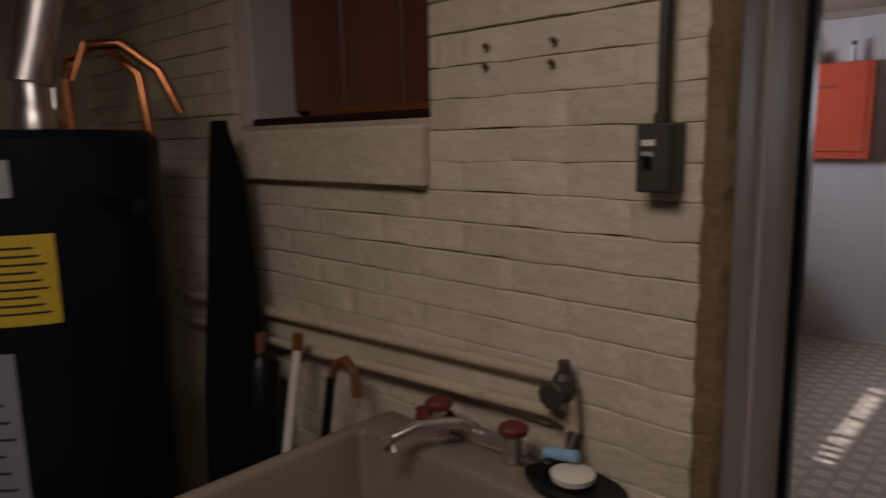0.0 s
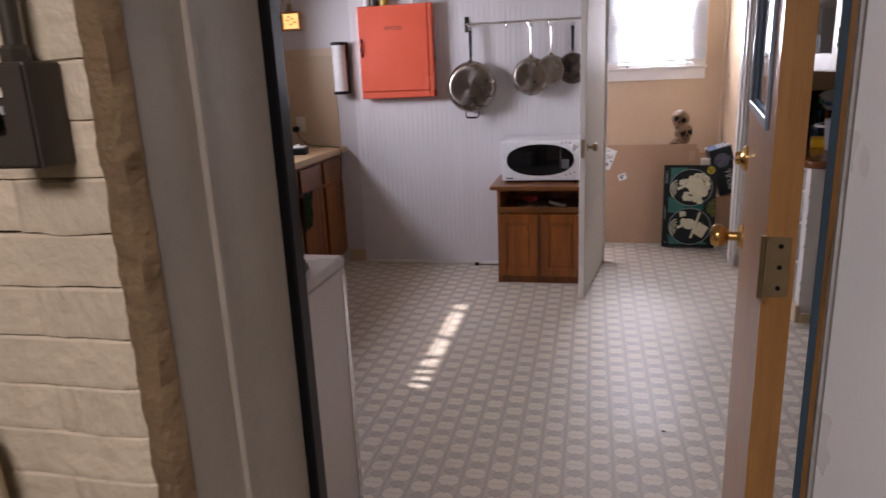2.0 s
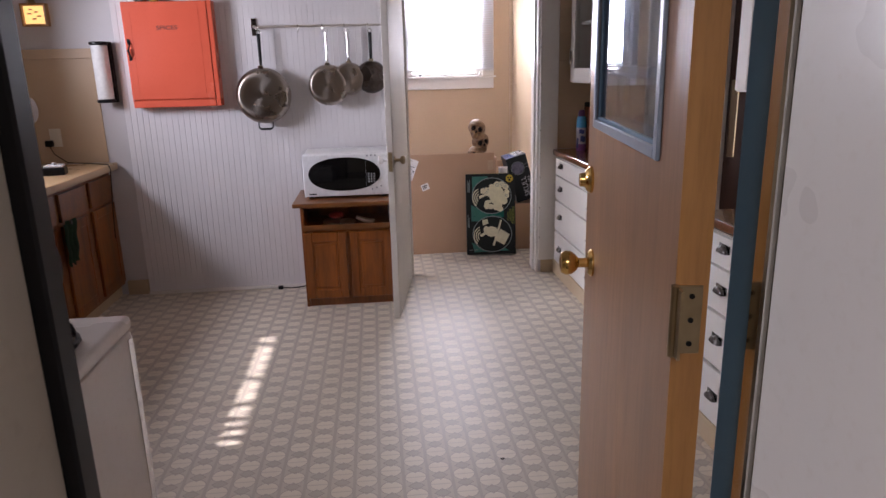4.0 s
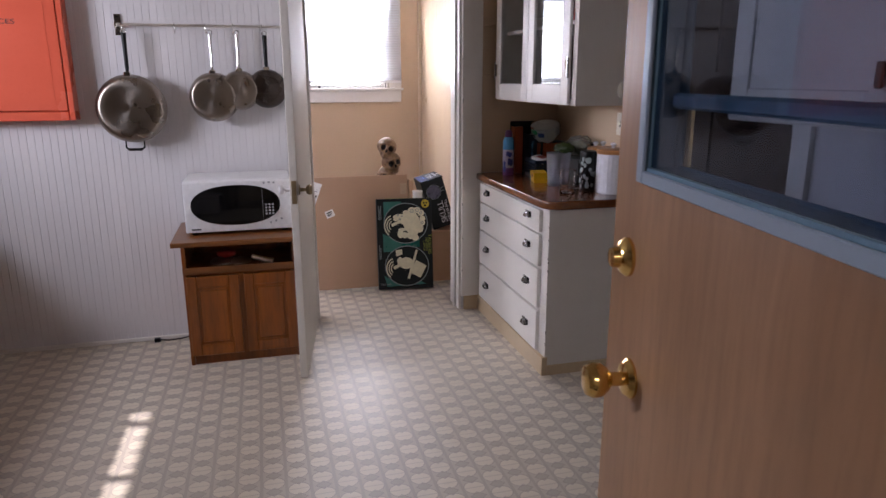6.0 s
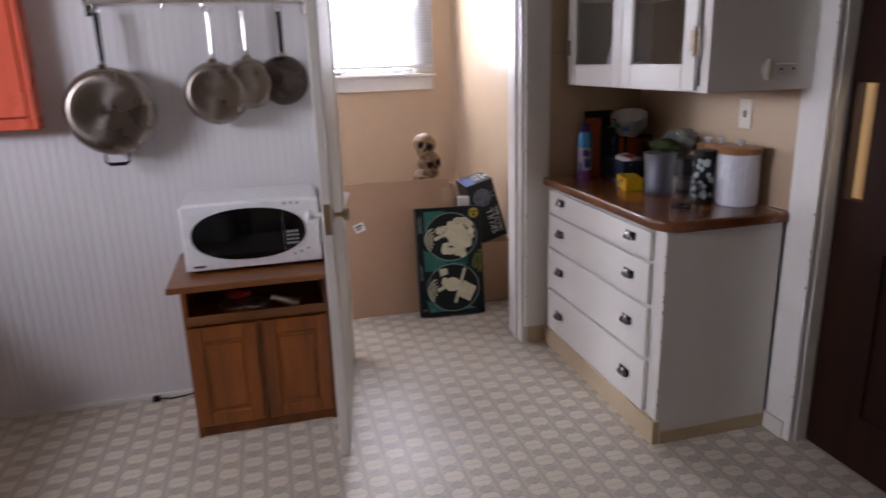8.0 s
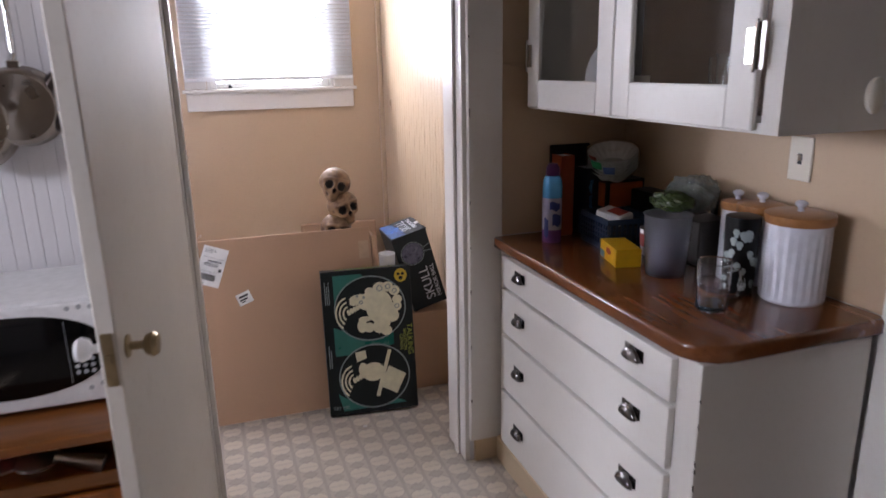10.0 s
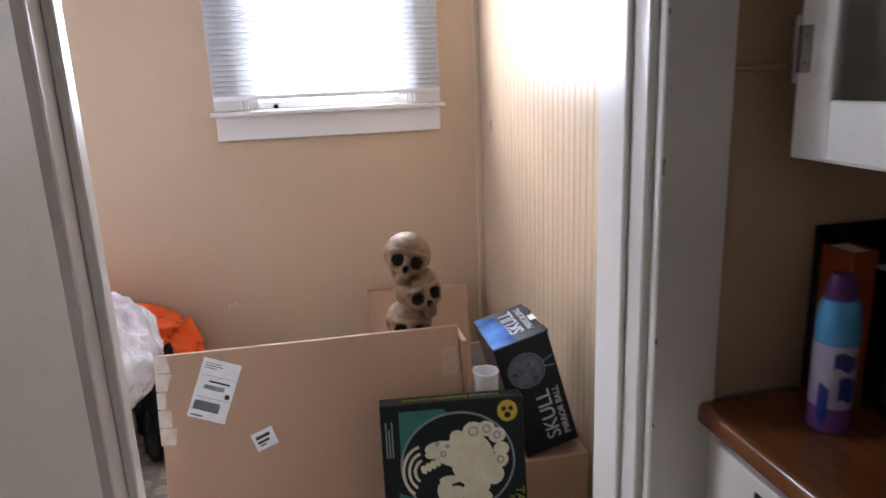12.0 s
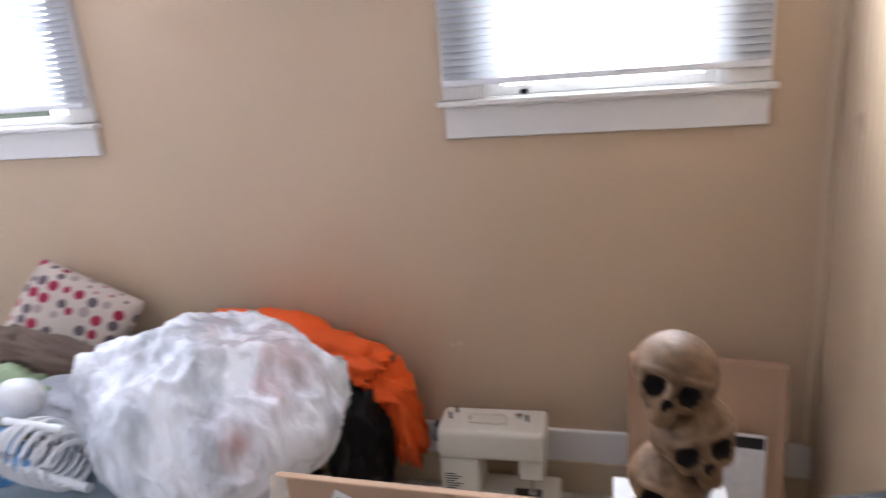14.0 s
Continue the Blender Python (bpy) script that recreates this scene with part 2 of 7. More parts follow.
WHITE_GLOSS = paint("white_gloss_paint", (0.74, 0.71, 0.67), (0.55, 0.47, 0.38), 0.34, 2.0, 55, 0.05, 0.15, stain=0.1)
# white gloss lightened in place of the light falling on the east lining
JAMB_LIT_GLOSS = paint("lit_white_gloss_paint", (0.86, 0.85, 0.83), (0.66, 0.60, 0.52), 0.3, 2.0, 55, 0.03, 0.2, stain=0.1)
OLD_WHITE = paint("old_white_door_paint", (0.66, 0.62, 0.56), (0.42, 0.34, 0.25), 0.62, 2.5, 45, 0.06, 0.3, stain=0.3)
TAN_BASE = paint("tan_baseboard_paint", (0.55, 0.42, 0.27), (0.36, 0.26, 0.16), 0.4, 3, 60, 0.08, 0.15, stain=0.3)
BRICK_PAINT = paint("cream_painted_brick", (0.62, 0.545, 0.41), (0.40, 0.29, 0.17), 0.5, 7.0, 26.0, 0.11, 1.0, stain=0.55, dist=0.008, pieces=0.06)
MORTAR = paint("painted_mortar", (0.50, 0.41, 0.29), (0.16, 0.10, 0.055), 0.75, 7.0, 60.0, 0.15, 0.9, stain=0.7, dist=0.004)
RAW_EDGE = paint("flaked_brown_edge", (0.36, 0.25, 0.14), (0.52, 0.43, 0.30), 0.8, 9.0, 55.0, 0.2, 1.0, stain=0.8, dist=0.006)
JAMB_PAINT = paint("grey_cream_jamb_paint", (0.55, 0.505, 0.425), (0.24, 0.18, 0.12), 0.55, 4.0, 40.0, 0.08, 0.25, stain=0.4)
BLUE_GREY = paint("blue_grey_paint", (0.13, 0.25, 0.36), (0.10, 0.13, 0.15), 0.4, 4.0, 50.0, 0.1, 0.2, stain=0.3)
PALE_BLUE = paint("pale_blue_grey_paint", (0.27, 0.34, 0.44), (0.16, 0.2, 0.26), 0.35, 4.0, 50.0, 0.08, 0.15, stain=0.25)
CONCRETE = paint("concrete_floor", (0.17, 0.155, 0.135), (0.14, 0.12, 0.1), 0.8, 2.0, 30.0, 0.15, 0.5)
DOOR_WOOD = wood("pinkish_plywood", (0.40, 0.215, 0.11), (0.27, 0.132, 0.06), 0.4, "z", 5.0, 0.1)
EDGE_WOOD = wood("honey_door_edge", (0.50, 0.26, 0.08), (0.36, 0.17, 0.05), 0.35, "z", 7.0, 0.2)
OAK = wood("orange_oak", (0.33, 0.092, 0.009), (0.115, 0.028, 0.003), 0.34, "z", 8.0, 0.12)
OAK_TOP = wood("orange_oak_top", (0.25, 0.088, 0.018), (0.12, 0.038, 0.008), 0.32, "x", 8.0, 0.12)
COUNTER_WOOD = wood("brown_counter_wood", (0.23, 0.077, 0.021), (0.11, 0.032, 0.01), 0.24, "y", 7.0, 0.4)
DARK_WOOD = wood("dark_brown_door_wood", (0.035, 0.013, 0.007), (0.015, 0.006, 0.004), 0.5, "z", 7.0, 0.0)
CAB_WOOD = wood("red_brown_shutter_wood", (0.20, 0.075, 0.035), (0.12, 0.04, 0.02), 0.4, "z", 6.0, 0.1)
DARK_WOOD.node_tree.nodes["Principled BSDF"].inputs["Specular IOR Level"].default_value = 0.15
BRASS = plain("polished_brass", (0.78, 0.52, 0.18), 0.18, 1.0)
OLD_BRASS = plain("tarnished_brass", (0.42, 0.33, 0.2), 0.35, 1.0)
STEEL = paint("brushed_steel", (0.78, 0.74, 0.69), (0.42, 0.34, 0.27), 0.34, 6.0, 90.0, 0.15, 0.1, 1.0, stain=0.35)
CHROME = plain("chrome", (0.7, 0.69, 0.67), 0.12, 1.0)
DARK_METAL = paint("grey_painted_metal", (0.062, 0.053, 0.042), (0.07, 0.05, 0.035), 0.45, 8.0, 60.0, 0.1, 0.3, 0.3)
BLACK = plain("black_plastic", (0.006, 0.006, 0.0065), 0.35)
BLACK.node_tree.nodes["Principled BSDF"].inputs["Specular IOR Level"].default_value = 0.22
BLACK_GLOSS = plain("black_gloss", (0.003, 0.003, 0.0035), 0.07)
BLACK_GLOSS.node_tree.nodes["Principled BSDF"].inputs["Specular IOR Level"].default_value = 0.3
WHITE_PLASTIC = plain("white_plastic", (0.78, 0.78, 0.79), 0.3)
OFF_WHITE = paint("off_white_plastic", (0.72, 0.67, 0.57), (0.55, 0.47, 0.36), 0.35, 6.0, 60.0, 0.04, 0.05, stain=0.2)
RED_PAINT = paint("coral_red_enamel", (0.72, 0.125, 0.068), (0.5, 0.06, 0.03), 0.24, 3.0, 70.0, 0.04, 0.08, stain=0.2, coat=0.3)
CARD = paint("brown_cardboard", (0.43, 0.27, 0.165), (0.33, 0.2, 0.115), 0.75, 2.0, 80.0, 0.05, 0.2, stain=0.2)
PAPER = plain("white_paper", (0.78, 0.77, 0.75), 0.6)
INK = plain("black_ink", (0.02, 0.02, 0.022), 0.6)
BONE = paint("cream_bone_plastic", (0.72, 0.66, 0.48), (0.5, 0.42, 0.26), 0.5, 14.0, 70.0, 0.08, 0.2, stain=0.3)
TABLETOP_TAN = paint("tan_laminate", (0.50, 0.34, 0.18), (0.34, 0.2, 0.09), 0.3, 5.0, 60.0, 0.1, 0.05, stain=0.35)
PANE = thin_pane("window_pane")
CLEAR = glass("clear_glass")
DOOR_PANE = thin_pane("smoky_blue_door_pane", (0.46, 0.51, 0.60))


# ---- structure ----
CEIL = 2.25


def wall(name, boxes, material, label):
    bm = bmesh.new()
    for b in boxes:
        bx(bm, *b)
    return solid(name, bm, material, label, "wall", "structure")


floor = solid("floor", box(-2.05, 2.3, 1.56, 8.0, -0.08, 0.0), VINYL, "grey and cream patterned sheet vinyl floor", "floor", "structure")
floor_laundry = solid("floor_laundry", box(-2.7, 3.3, -1.8, 1.555, -0.1, -0.02), CONCRETE, "bare grey concrete laundry floor", "floor", "structure")
floor_dining = solid("floor_dining", box(2.32, 4.2, 2.2, 6.2, -0.08, 0.0), DARK_WOOD, "dark wood floor beyond the brown door", "floor", "structure")
ceiling = solid("ceiling", box(-2.1, 2.4, 1.56, 5.92, CEIL, CEIL + 0.1), CEILING_PAINT, "cream painted ceiling toned down to bounce less light", "ceiling", "structure")
# unseen; lighter than the kitchen's ceiling to bounce more light
ceiling_porch = solid("ceiling_porch", box(-2.1, 2.4, 5.921, 8.0, CEIL, CEIL + 0.1), WHITE_WALL, "back room ceiling kept white to bounce more light", "ceiling", "structure")
bm = bmesh.new()                        # laundry ceiling with an opening added for the fill lamp
for q in ((-2.8, -0.3, -1.9, 1.555), (0.5, 3.4, -1.9, 1.555), (-0.3, 0.5, -1.9, -0.1), (-0.3, 0.5, 0.5, 1.555)):
    bx(bm, *q, CEIL, CEIL + 0.1)
ceiling_laundry = solid("ceiling_laundry", bm, CEILING_PAINT, "dim painted laundry ceiling with an added opening for the fill lamp", "ceiling", "structure")
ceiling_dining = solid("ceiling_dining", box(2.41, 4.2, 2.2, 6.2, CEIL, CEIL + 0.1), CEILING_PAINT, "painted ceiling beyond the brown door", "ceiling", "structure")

wall_laundry_north = wall("wall_laundry_north", [(-2.7, -1.24, 1.545, 2.03, -0.02, CEIL), (-1.24, -0.5, 1.545, 2.03, -0.02, 1.49), (-1.24, -0.5, 1.545, 2.03, 2.1, CEIL), (-1.24, -0.5, 1.75, 2.03, 1.49, 2.1), (-0.5, 0.045, 1.545, 1.868, -0.02, CEIL), (-0.5, -0.03, 1.868, 2.03, -0.02, CEIL), (0.92, 2.3, 1.545, 2.03, -0.02, CEIL),
                                        (0.045, 0.92, 1.545, 2.03, 2.09, CEIL)], MORTAR, "thick cream painted brick wall with a doorway")
wall_laundry_west = wall("wall_laundry_west", [(-2.8, -2.705, -1.8, 1.54, -0.02, CEIL)], BRICK_PAINT, "dim laundry side wall")
wall_laundry_south = wall("wall_laundry_south", [(-2.8, 3.4, -1.9, -1.805, -0.02, CEIL)], BRICK_PAINT, "dim laundry back wall")
wall_laundry_east = wall("wall_laundry_east", [(3.305, 3.4, -1.8, 1.54, -0.02, CEIL), (2.305, 3.4, 1.545, 1.7, -0.02, CEIL)], BRICK_PAINT, "dim laundry side wall")
wall_kitchen_west = wall("wall_kitchen_west", [(-2.1, -1.95, 2.035, 3.5, 0, CEIL), (-2.1, -1.95, 5.0, 8.0, 0, CEIL), (-2.1, -1.95, 3.5, 5.0, 0, 1.15), (-2.1, -1.95, 3.5, 5.0, 2.1, CEIL)], WHITE_WALL, "white kitchen wall with the sink window")
wall_kitchen_north = wall("wall_kitchen_north", [(-1.945, 0.6, 5.85, 5.98, 0, CEIL), (1.55, 2.3, 5.87, 5.98, 0, CEIL), (0.6, 1.55, 5.86, 5.98, 2.07, CEIL)], WHITE_WALL, "white kitchen wall with the pan rail")
wall_kitchen_east = wall("wall_kitchen_east", [(2.19, 2.3, 2.035, 3.82, 0, CEIL), (2.19, 2.3, 4.68, 5.865, 0, CEIL), (2.19, 2.3, 3.82, 4.68, 2.06, CEIL)], WHITE_WALL, "white kitchen wall with the brown door")
# unseen dark panel, added to soak up bounced light at the entrance side
dark_bounce_panel_south = wall("dark_bounce_panel_south", [(-1.945, -0.04, 2.031, 2.043, 0, CEIL), (0.93, 2.185, 2.031, 2.043, 0, CEIL)], paint("bounce_cutting_brown", (0.20, 0.14, 0.09), (0.12, 0.08, 0.05), 0.5, 2.0, 60.0), "added unseen dark panel that cuts bounced light")
wall_porch_north = wall("wall_porch_north", [(-1.945, -1.55, 7.79, 7.95, 0, CEIL), (-0.79, 0.732, 7.79, 7.95, 0, CEIL), (1.447, 2.0, 7.79, 7.95, 0, CEIL), (-1.55, -0.79, 7.79, 7.95, 0, 1.39), (0.732, 1.447, 7.79, 7.95, 0, 1.39), (-1.55, -0.79, 7.79, 7.95, 2.15, CEIL), (0.732, 1.447, 7.79, 7.95, 2.15, CEIL)],
                        TAN_WALL, "tan painted back room wall with two windows")
wall_porch_east = wall("wall_porch_east", [(1.755, 1.9, 5.985, 7.785, 0, CEIL)], TAN_PANEL, "tan back room side wall")
wall_dining = wall("wall_dining", [(3.9, 4.1, 2.2, 6.2, 0, CEIL), (2.305, 3.9, 6.1, 6.2, 0, CEIL), (2.305, 3.9, 2.2, 2.3, 0, CEIL)], TAN_WALL, "tan wall beyond the brown door")
tan_splash = solid("wall_splash", box(-1.945, -1.35, 5.842, 5.852, 0.92, 1.58), TAN_WALL, "tan painted splash wall over the counter", "wall", "structure")
splash_2 = solid("wall_corner_panel", box(1.675, 2.188, 5.862, 5.872, 0.9, CEIL), TAN_WALL, "dim tan panel beside the cupboard", "wall", "structure")
splash_3 = solid("wall_east_panel", box(2.182, 2.192, 4.75, 5.86, 0.9, 1.36), TAN_WALL, "tan splash wall behind the canisters", "wall", "structure")


def trim(name, b, material, label, bev=0.003, category="trim"):
    return solid(name, box(*b, bev=bev), material, label, category, "structure")


trim("trim_splash", (-1.945, -1.345, 5.83, 5.854, 1.58, 1.64), TAN_WALL, "tan ledge moulding on top of the splash wall")
trim("trim_corner_rail", (1.675, 2.185, 5.855, 5.873, 1.78, 1.83), TAN_WALL, "tan rail moulding on the corner panel")
trim("trim_corner_rail", (1.675, 2.185, 5.855, 5.873, 1.49, 1.50), TAN_WALL, "tan rail moulding on the corner panel")
trim("baseboard_kitchen_corner", (-1.345, -1.205, 5.83, 5.852, 0, 0.1), TAN_BASE, "tan baseboard", category="baseboard")
trim("baseboard_post", (1.565, 1.68, 5.852, 5.872, 0, 0.095), TAN_BASE, "tan baseboard at the door post", category="baseboard")
trim("baseboard_pan_wall", (-1.2, 0.55, 5.805, 5.822, 0, 0.022), WHITE_GLOSS, "thin white shoe moulding", category="baseboard")
trim("baseboard_porch", (-1.945, 1.74, 7.772, 7.79, 0.13, 0.25), WHITE_GLOSS, "white painted baseboard", category="baseboard")
trim("baseboard_porch_cove", (-1.945, 1.74, 7.768, 7.79, 0.004, 0.13), TAN_BASE, "tan cove base under the white baseboard", category="baseboard")
trim("baseboard_east", (2.155, 2.164, 4.66, 4.768, 0, 0.075), OLD_WHITE, "worn cream plinth board beside the brown door", category="baseboard")
trim("trim_porch_corner", (1.715, 1.74, 7.765, 7.79, 0.25, CEIL), TAN_PANEL, "tan corner moulding")
trim("trim_ceiling_rail", (-1.94, 2.18, 5.825, 5.85, 2.2, CEIL), CEILING_PAINT, "cream rail under the ceiling")

# doorway into the kitchen: lining, casing and weather strip
trim("door_lining_west", (0.05, 0.09, 1.538, 1.83, -0.02, 2.09), JAMB_PAINT, "worn grey-cream door lining board")
trim("door_lining_west_stop", (0.06, 0.105, 1.83, 1.865, 0.0, 2.08), BLACK, "dark weather strip on the door lining")
trim("door_lining_west_bead", (0.088, 0.097, 1.64, 1.655, -0.02, 2.09), JAMB_PAINT, "thin bead on the door lining")
trim("door_lining_east", (0.885, 0.92, 1.50, 1.955, -0.02, 2.09), JAMB_LIT_GLOSS, "glossy white door lining board")
trim("door_lining_east_strip", (0.876, 0.89, 1.957, 1.985, -0.0, 2.09), CHROME, "bright metal weather strip")
trim("door_lining_east_rebate", (0.888, 0.92, 1.987, 2.06, 0.0, 2.09), BLUE_GREY, "blue-grey painted door rebate")
trim("door_lining_head", (0.09, 0.885, 1.50, 2.04, 2.05, 2.09), JAMB_PAINT, "worn grey-cream door head")
trim("door_casing_laundry", (0.885, 1.02, 1.48, 1.50, -0.02, 2.2), WHITE_GLOSS, "white door casing in the laundry")
trim("door_sill", (0.09, 0.885, 1.5, 1.86, -0.02, 0.008), DARK_WOOD, "worn dark door sill")

# doorway into the back room
trim("doorway_jamb_east", (1.53, 1.55, 5.87, 6.06, 0, 2.06), WHITE_GLOSS, "white door jamb with paint chips")
trim("doorway_stop_east", (1.518, 1.53, 5.925, 5.965, 0, 2.06), WHITE_GLOSS, "white door stop")
trim("doorway_casing_east", (1.545, 1.672, 5.845, 5.87, 0.096, 2.15), WHITE_GLOSS, "white door casing")
trim("doorway_casing_east_porch", (1.55, 1.66, 5.985, 6.08, 0, 2.15), WHITE_GLOSS, "white door casing in the back room")
trim("doorway_jamb_west", (0.6, 0.622, 5.87, 6.0, 0, 2.06), WHITE_GLOSS, "white door jamb")
trim("doorway_stop_west", (0.622, 0.64, 5.925, 5.965, 0, 2.06), WHITE_GLOSS, "white door stop")
trim("doorway_head", (0.6, 1.55, 5.845, 6.0, 2.05, 2.07), WHITE_GLOSS, "white door head")
trim("doorway_casing_head", (0.55, 1.672, 5.832, 5.858, 2.07, 2.17), WHITE_GLOSS, "white door head casing")

# brown door opening
trim("brown_door_casing", (2.166, 2.19, 4.632, 4.766, 0, 2.13), WHITE_GLOSS, "white casing of the brown door")
trim("brown_door_lining", (2.192, 2.3, 4.627, 4.68, 0, 2.06), WHITE_GLOSS, "white lining of the brown door")
trim("brown_door_casing", (2.165, 2.19, 3.76, 3.845, 0, 2.13), WHITE_GLOSS, "white casing of the brown door")
trim("brown_door_casing_head", (2.166, 2.19, 3.76, 4.766, 2.13, 2.2), WHITE_GLOSS, "white head casing of the brown door")


def brown_door():
    d = new("door_brown")
    d.matrix_basis = pose(2.24, 3.845, 0)
    tagged(d, "closed dark brown wooden door with a narrow pane", "door", kind="structure")
    W, H = 0.778, 2.04
    y0, y1, z0, z1 = W - 0.105, W - 0.024, 0.975, 1.37
    for q in ((y1, W, 0.01, H), (0.0, 0.1, 0.01, H), (0.56, y0, 0.01, H)):
        part("stile", box(0, 0.04, *q), DARK_WOOD, d)
    for q in ((0.1, 0.56, 0.01, 0.22), (0.1, 0.56, 0.82, 0.98), (0.1, 0.56, 1.37, 1.5), (0.1, 0.56, 1.9, H), (y0, y1, 0.01, z0), (y0, y1, z1, H)):
        part("rail", box(0, 0.04, *q), DARK_WOOD, d)
    for a, b in ((0.22, 0.82), (0.98, 1.37), (1.5, 1.9)):
        part("panel", box(0.012, 0.03, 0.09, 0.57, a - 0.01, b + 0.01, bev=0.006), DARK_WOOD, d)
    p = part("pane", box(0.018, 0.022, y0, y1, z0, z1), PANE, d, "narrow clear pane")
    p.visible_shadow = False
    return d


brown_door()
# unseen lamp, added to brighten the wall seen through the narrow pane
window_light("added_dining_light", (3.2, 2.33, 1.4), (3.3, 6.1, 1.1), 0.9, 1.2, 70, (1.0, 0.9, 0.62))


def window_unit(name, x0, x1, label):
    """Wood window on the back room's outer wall with a venetian blind hung over its casing."""
    w = new(name)
    w.matrix_basis = pose((x0 + x1) / 2, 7.79, 0)
    tagged(w, label, "window", kind="structure")
    hx = (x1 - x0) / 2
    ix = hx - 0.115
    for s in (-1, 1):
        part("side_casing", box(s * ix, s * hx, -0.022, 0.0, 1.395, 2.25 - 0.005, bev=0.003), WHITE_GLOSS, w)
    part("head_casing", box(-ix, ix, -0.022, 0.0, 2.15, 2.245, bev=0.003), WHITE_GLOSS, w)
    part("apron", box(-hx + 0.003, hx - 0.003, -0.024, 0.0, 1.275, 1.372, bev=0.003), WHITE_GLOSS, w)
    bm = bmesh.new()
    bx(bm, -hx - 0.014, hx + 0.014, -0.055, 0.0, 1.375, 1.394, 0.005, 2)
    part("window_sill", bm, WHITE_GLOSS, w)
    bm = bmesh.new()
    bx(bm, -hx + 0.01, hx - 0.01, -0.036, -0.002, 1.3695, 1.3745, 0.002)
    part("sill_moulding", bm, WHITE_GLOSS, w)
    for s in (-1, 1):
        part("window_frame", box(s * ix, s * (ix - 0.018), 0.002, 0.15, 1.39, 2.15), WHITE_GLOSS, w)
    part("window_frame", box(-ix + 0.018, ix - 0.018, 0.002, 0.15, 1.372, 1.396), WHITE_GLOSS, w)
    part("window_frame", box(-ix + 0.018, ix - 0.018, 0.002, 0.15, 2.135, 2.15), WHITE_GLOSS, w)
    bm = bmesh.new()
    for s in (-1, 1):
        bx(bm, s * (ix - 0.018), s * (ix - 0.058), 0.06, 0.095, 1.396, 2.135, 0.003)
    bx(bm, -ix + 0.058, ix - 0.058, 0.06, 0.095, 1.396, 1.425, 0.003)
    bx(bm, -ix + 0.058, ix - 0.058, 0.06, 0.095, 1.74, 1.77, 0.003)
    part("sash", bm, WHITE_GLOSS, w)
    p = part("pane", box(-ix + 0.055, ix - 0.055, 0.075, 0.079, 1.42, 2.135), PANE, w)
    p.visible_shadow = False
    bm = bmesh.new()
    lathe(bm, [(0.004, 0.0), (0.011, 0.004), (0.011, 0.012), (0.005, 0.018)], 12, (-ix + 0.13, 0.05, 1.396))
    part("latch", bm, BLACK, w)
    return w


def blind(name, x0, x1, z0, label):
    b = thing(name, (x0 + x1) / 2, 7.752, 0, 0, label, "blind")
    hx = (x1 - x0) / 2
    bm = bmesh.new()
    bx(bm, -hx, hx, -0.012, 0.012, z0, z0 + 0.02, 0.004, 2)
    smooth(part("bottom_rail", bm, WHITE_PLASTIC, b))
    part("headrail", box(-hx, hx, -0.014, 0.014, 2.2, 2.24, bev=0.002), WHITE_PLASTIC, b)
    me = None
    z = z0 + 0.034
    while z < 2.19:
        if me is None:
            bm = bmesh.new()
            rows = []
            for i in range(5):
                u = i / 4 - 0.5
                rows.append([bm.verts.new((s * hx, u * 0.024, -0.0028 * (2 * u) ** 2 + u * 0.019)) for s in (-1, 1)])
            for a, c in zip(rows, rows[1:]):
                bm.faces.new((a[0], a[1], c[1], c[0]))
            bmesh.ops.solidify(bm, geom=bm.faces[:], thickness=0.0006)
            ob = part("slat", bm, BLIND_MAT, b)
            me = ob.data
        else:
            ob = new("slat", me)
            ob.parent = b
        ob.location = (0, 0, z)
        z += 0.0205
    for s in (-0.78, 0.0, 0.78):
        bm = bmesh.new()
        tube(bm, [(s * hx, -0.0135, z0 + 0.02), (s * hx, -0.0135, 2.2)], 0.0009, 5)
        part("ladder_cord", bm, WHITE_PLASTIC, b)
    return b


BLIND_MAT, _nt, _b = base_mat("white_blind_slat", 0.4)
_b.inputs["Base Color"].default_value = (0.86, 0.86, 0.86, 1)
_tr, _mx = _nt.nodes.new("ShaderNodeBsdfTranslucent"), _nt.nodes.new("ShaderNodeMixShader")
_tr.inputs[0].default_value = (0.9, 0.92, 0.95, 1)
_mx.inputs[0].default_value = 0.5
_nt.links.new(_b.outputs[0], _mx.inputs[1])
_nt.links.new(_tr.outputs[0], _mx.inputs[2])
_nt.links.new(_mx.outputs[0], _nt.nodes["Material Output"].inputs[0])
window_unit("window_1", 0.614, 1.560, "white painted window with a deep sill over the clutter")
window_unit("window_2", -1.64, -0.70, "white painted window over the bed")
blind("venetian_blind", 0.620, 1.554, 1.437, "white aluminium venetian blind with open slats")
blind("venetian_blind", -1.634, -0.706, 1.45, "white aluminium venetian blind with open slats")


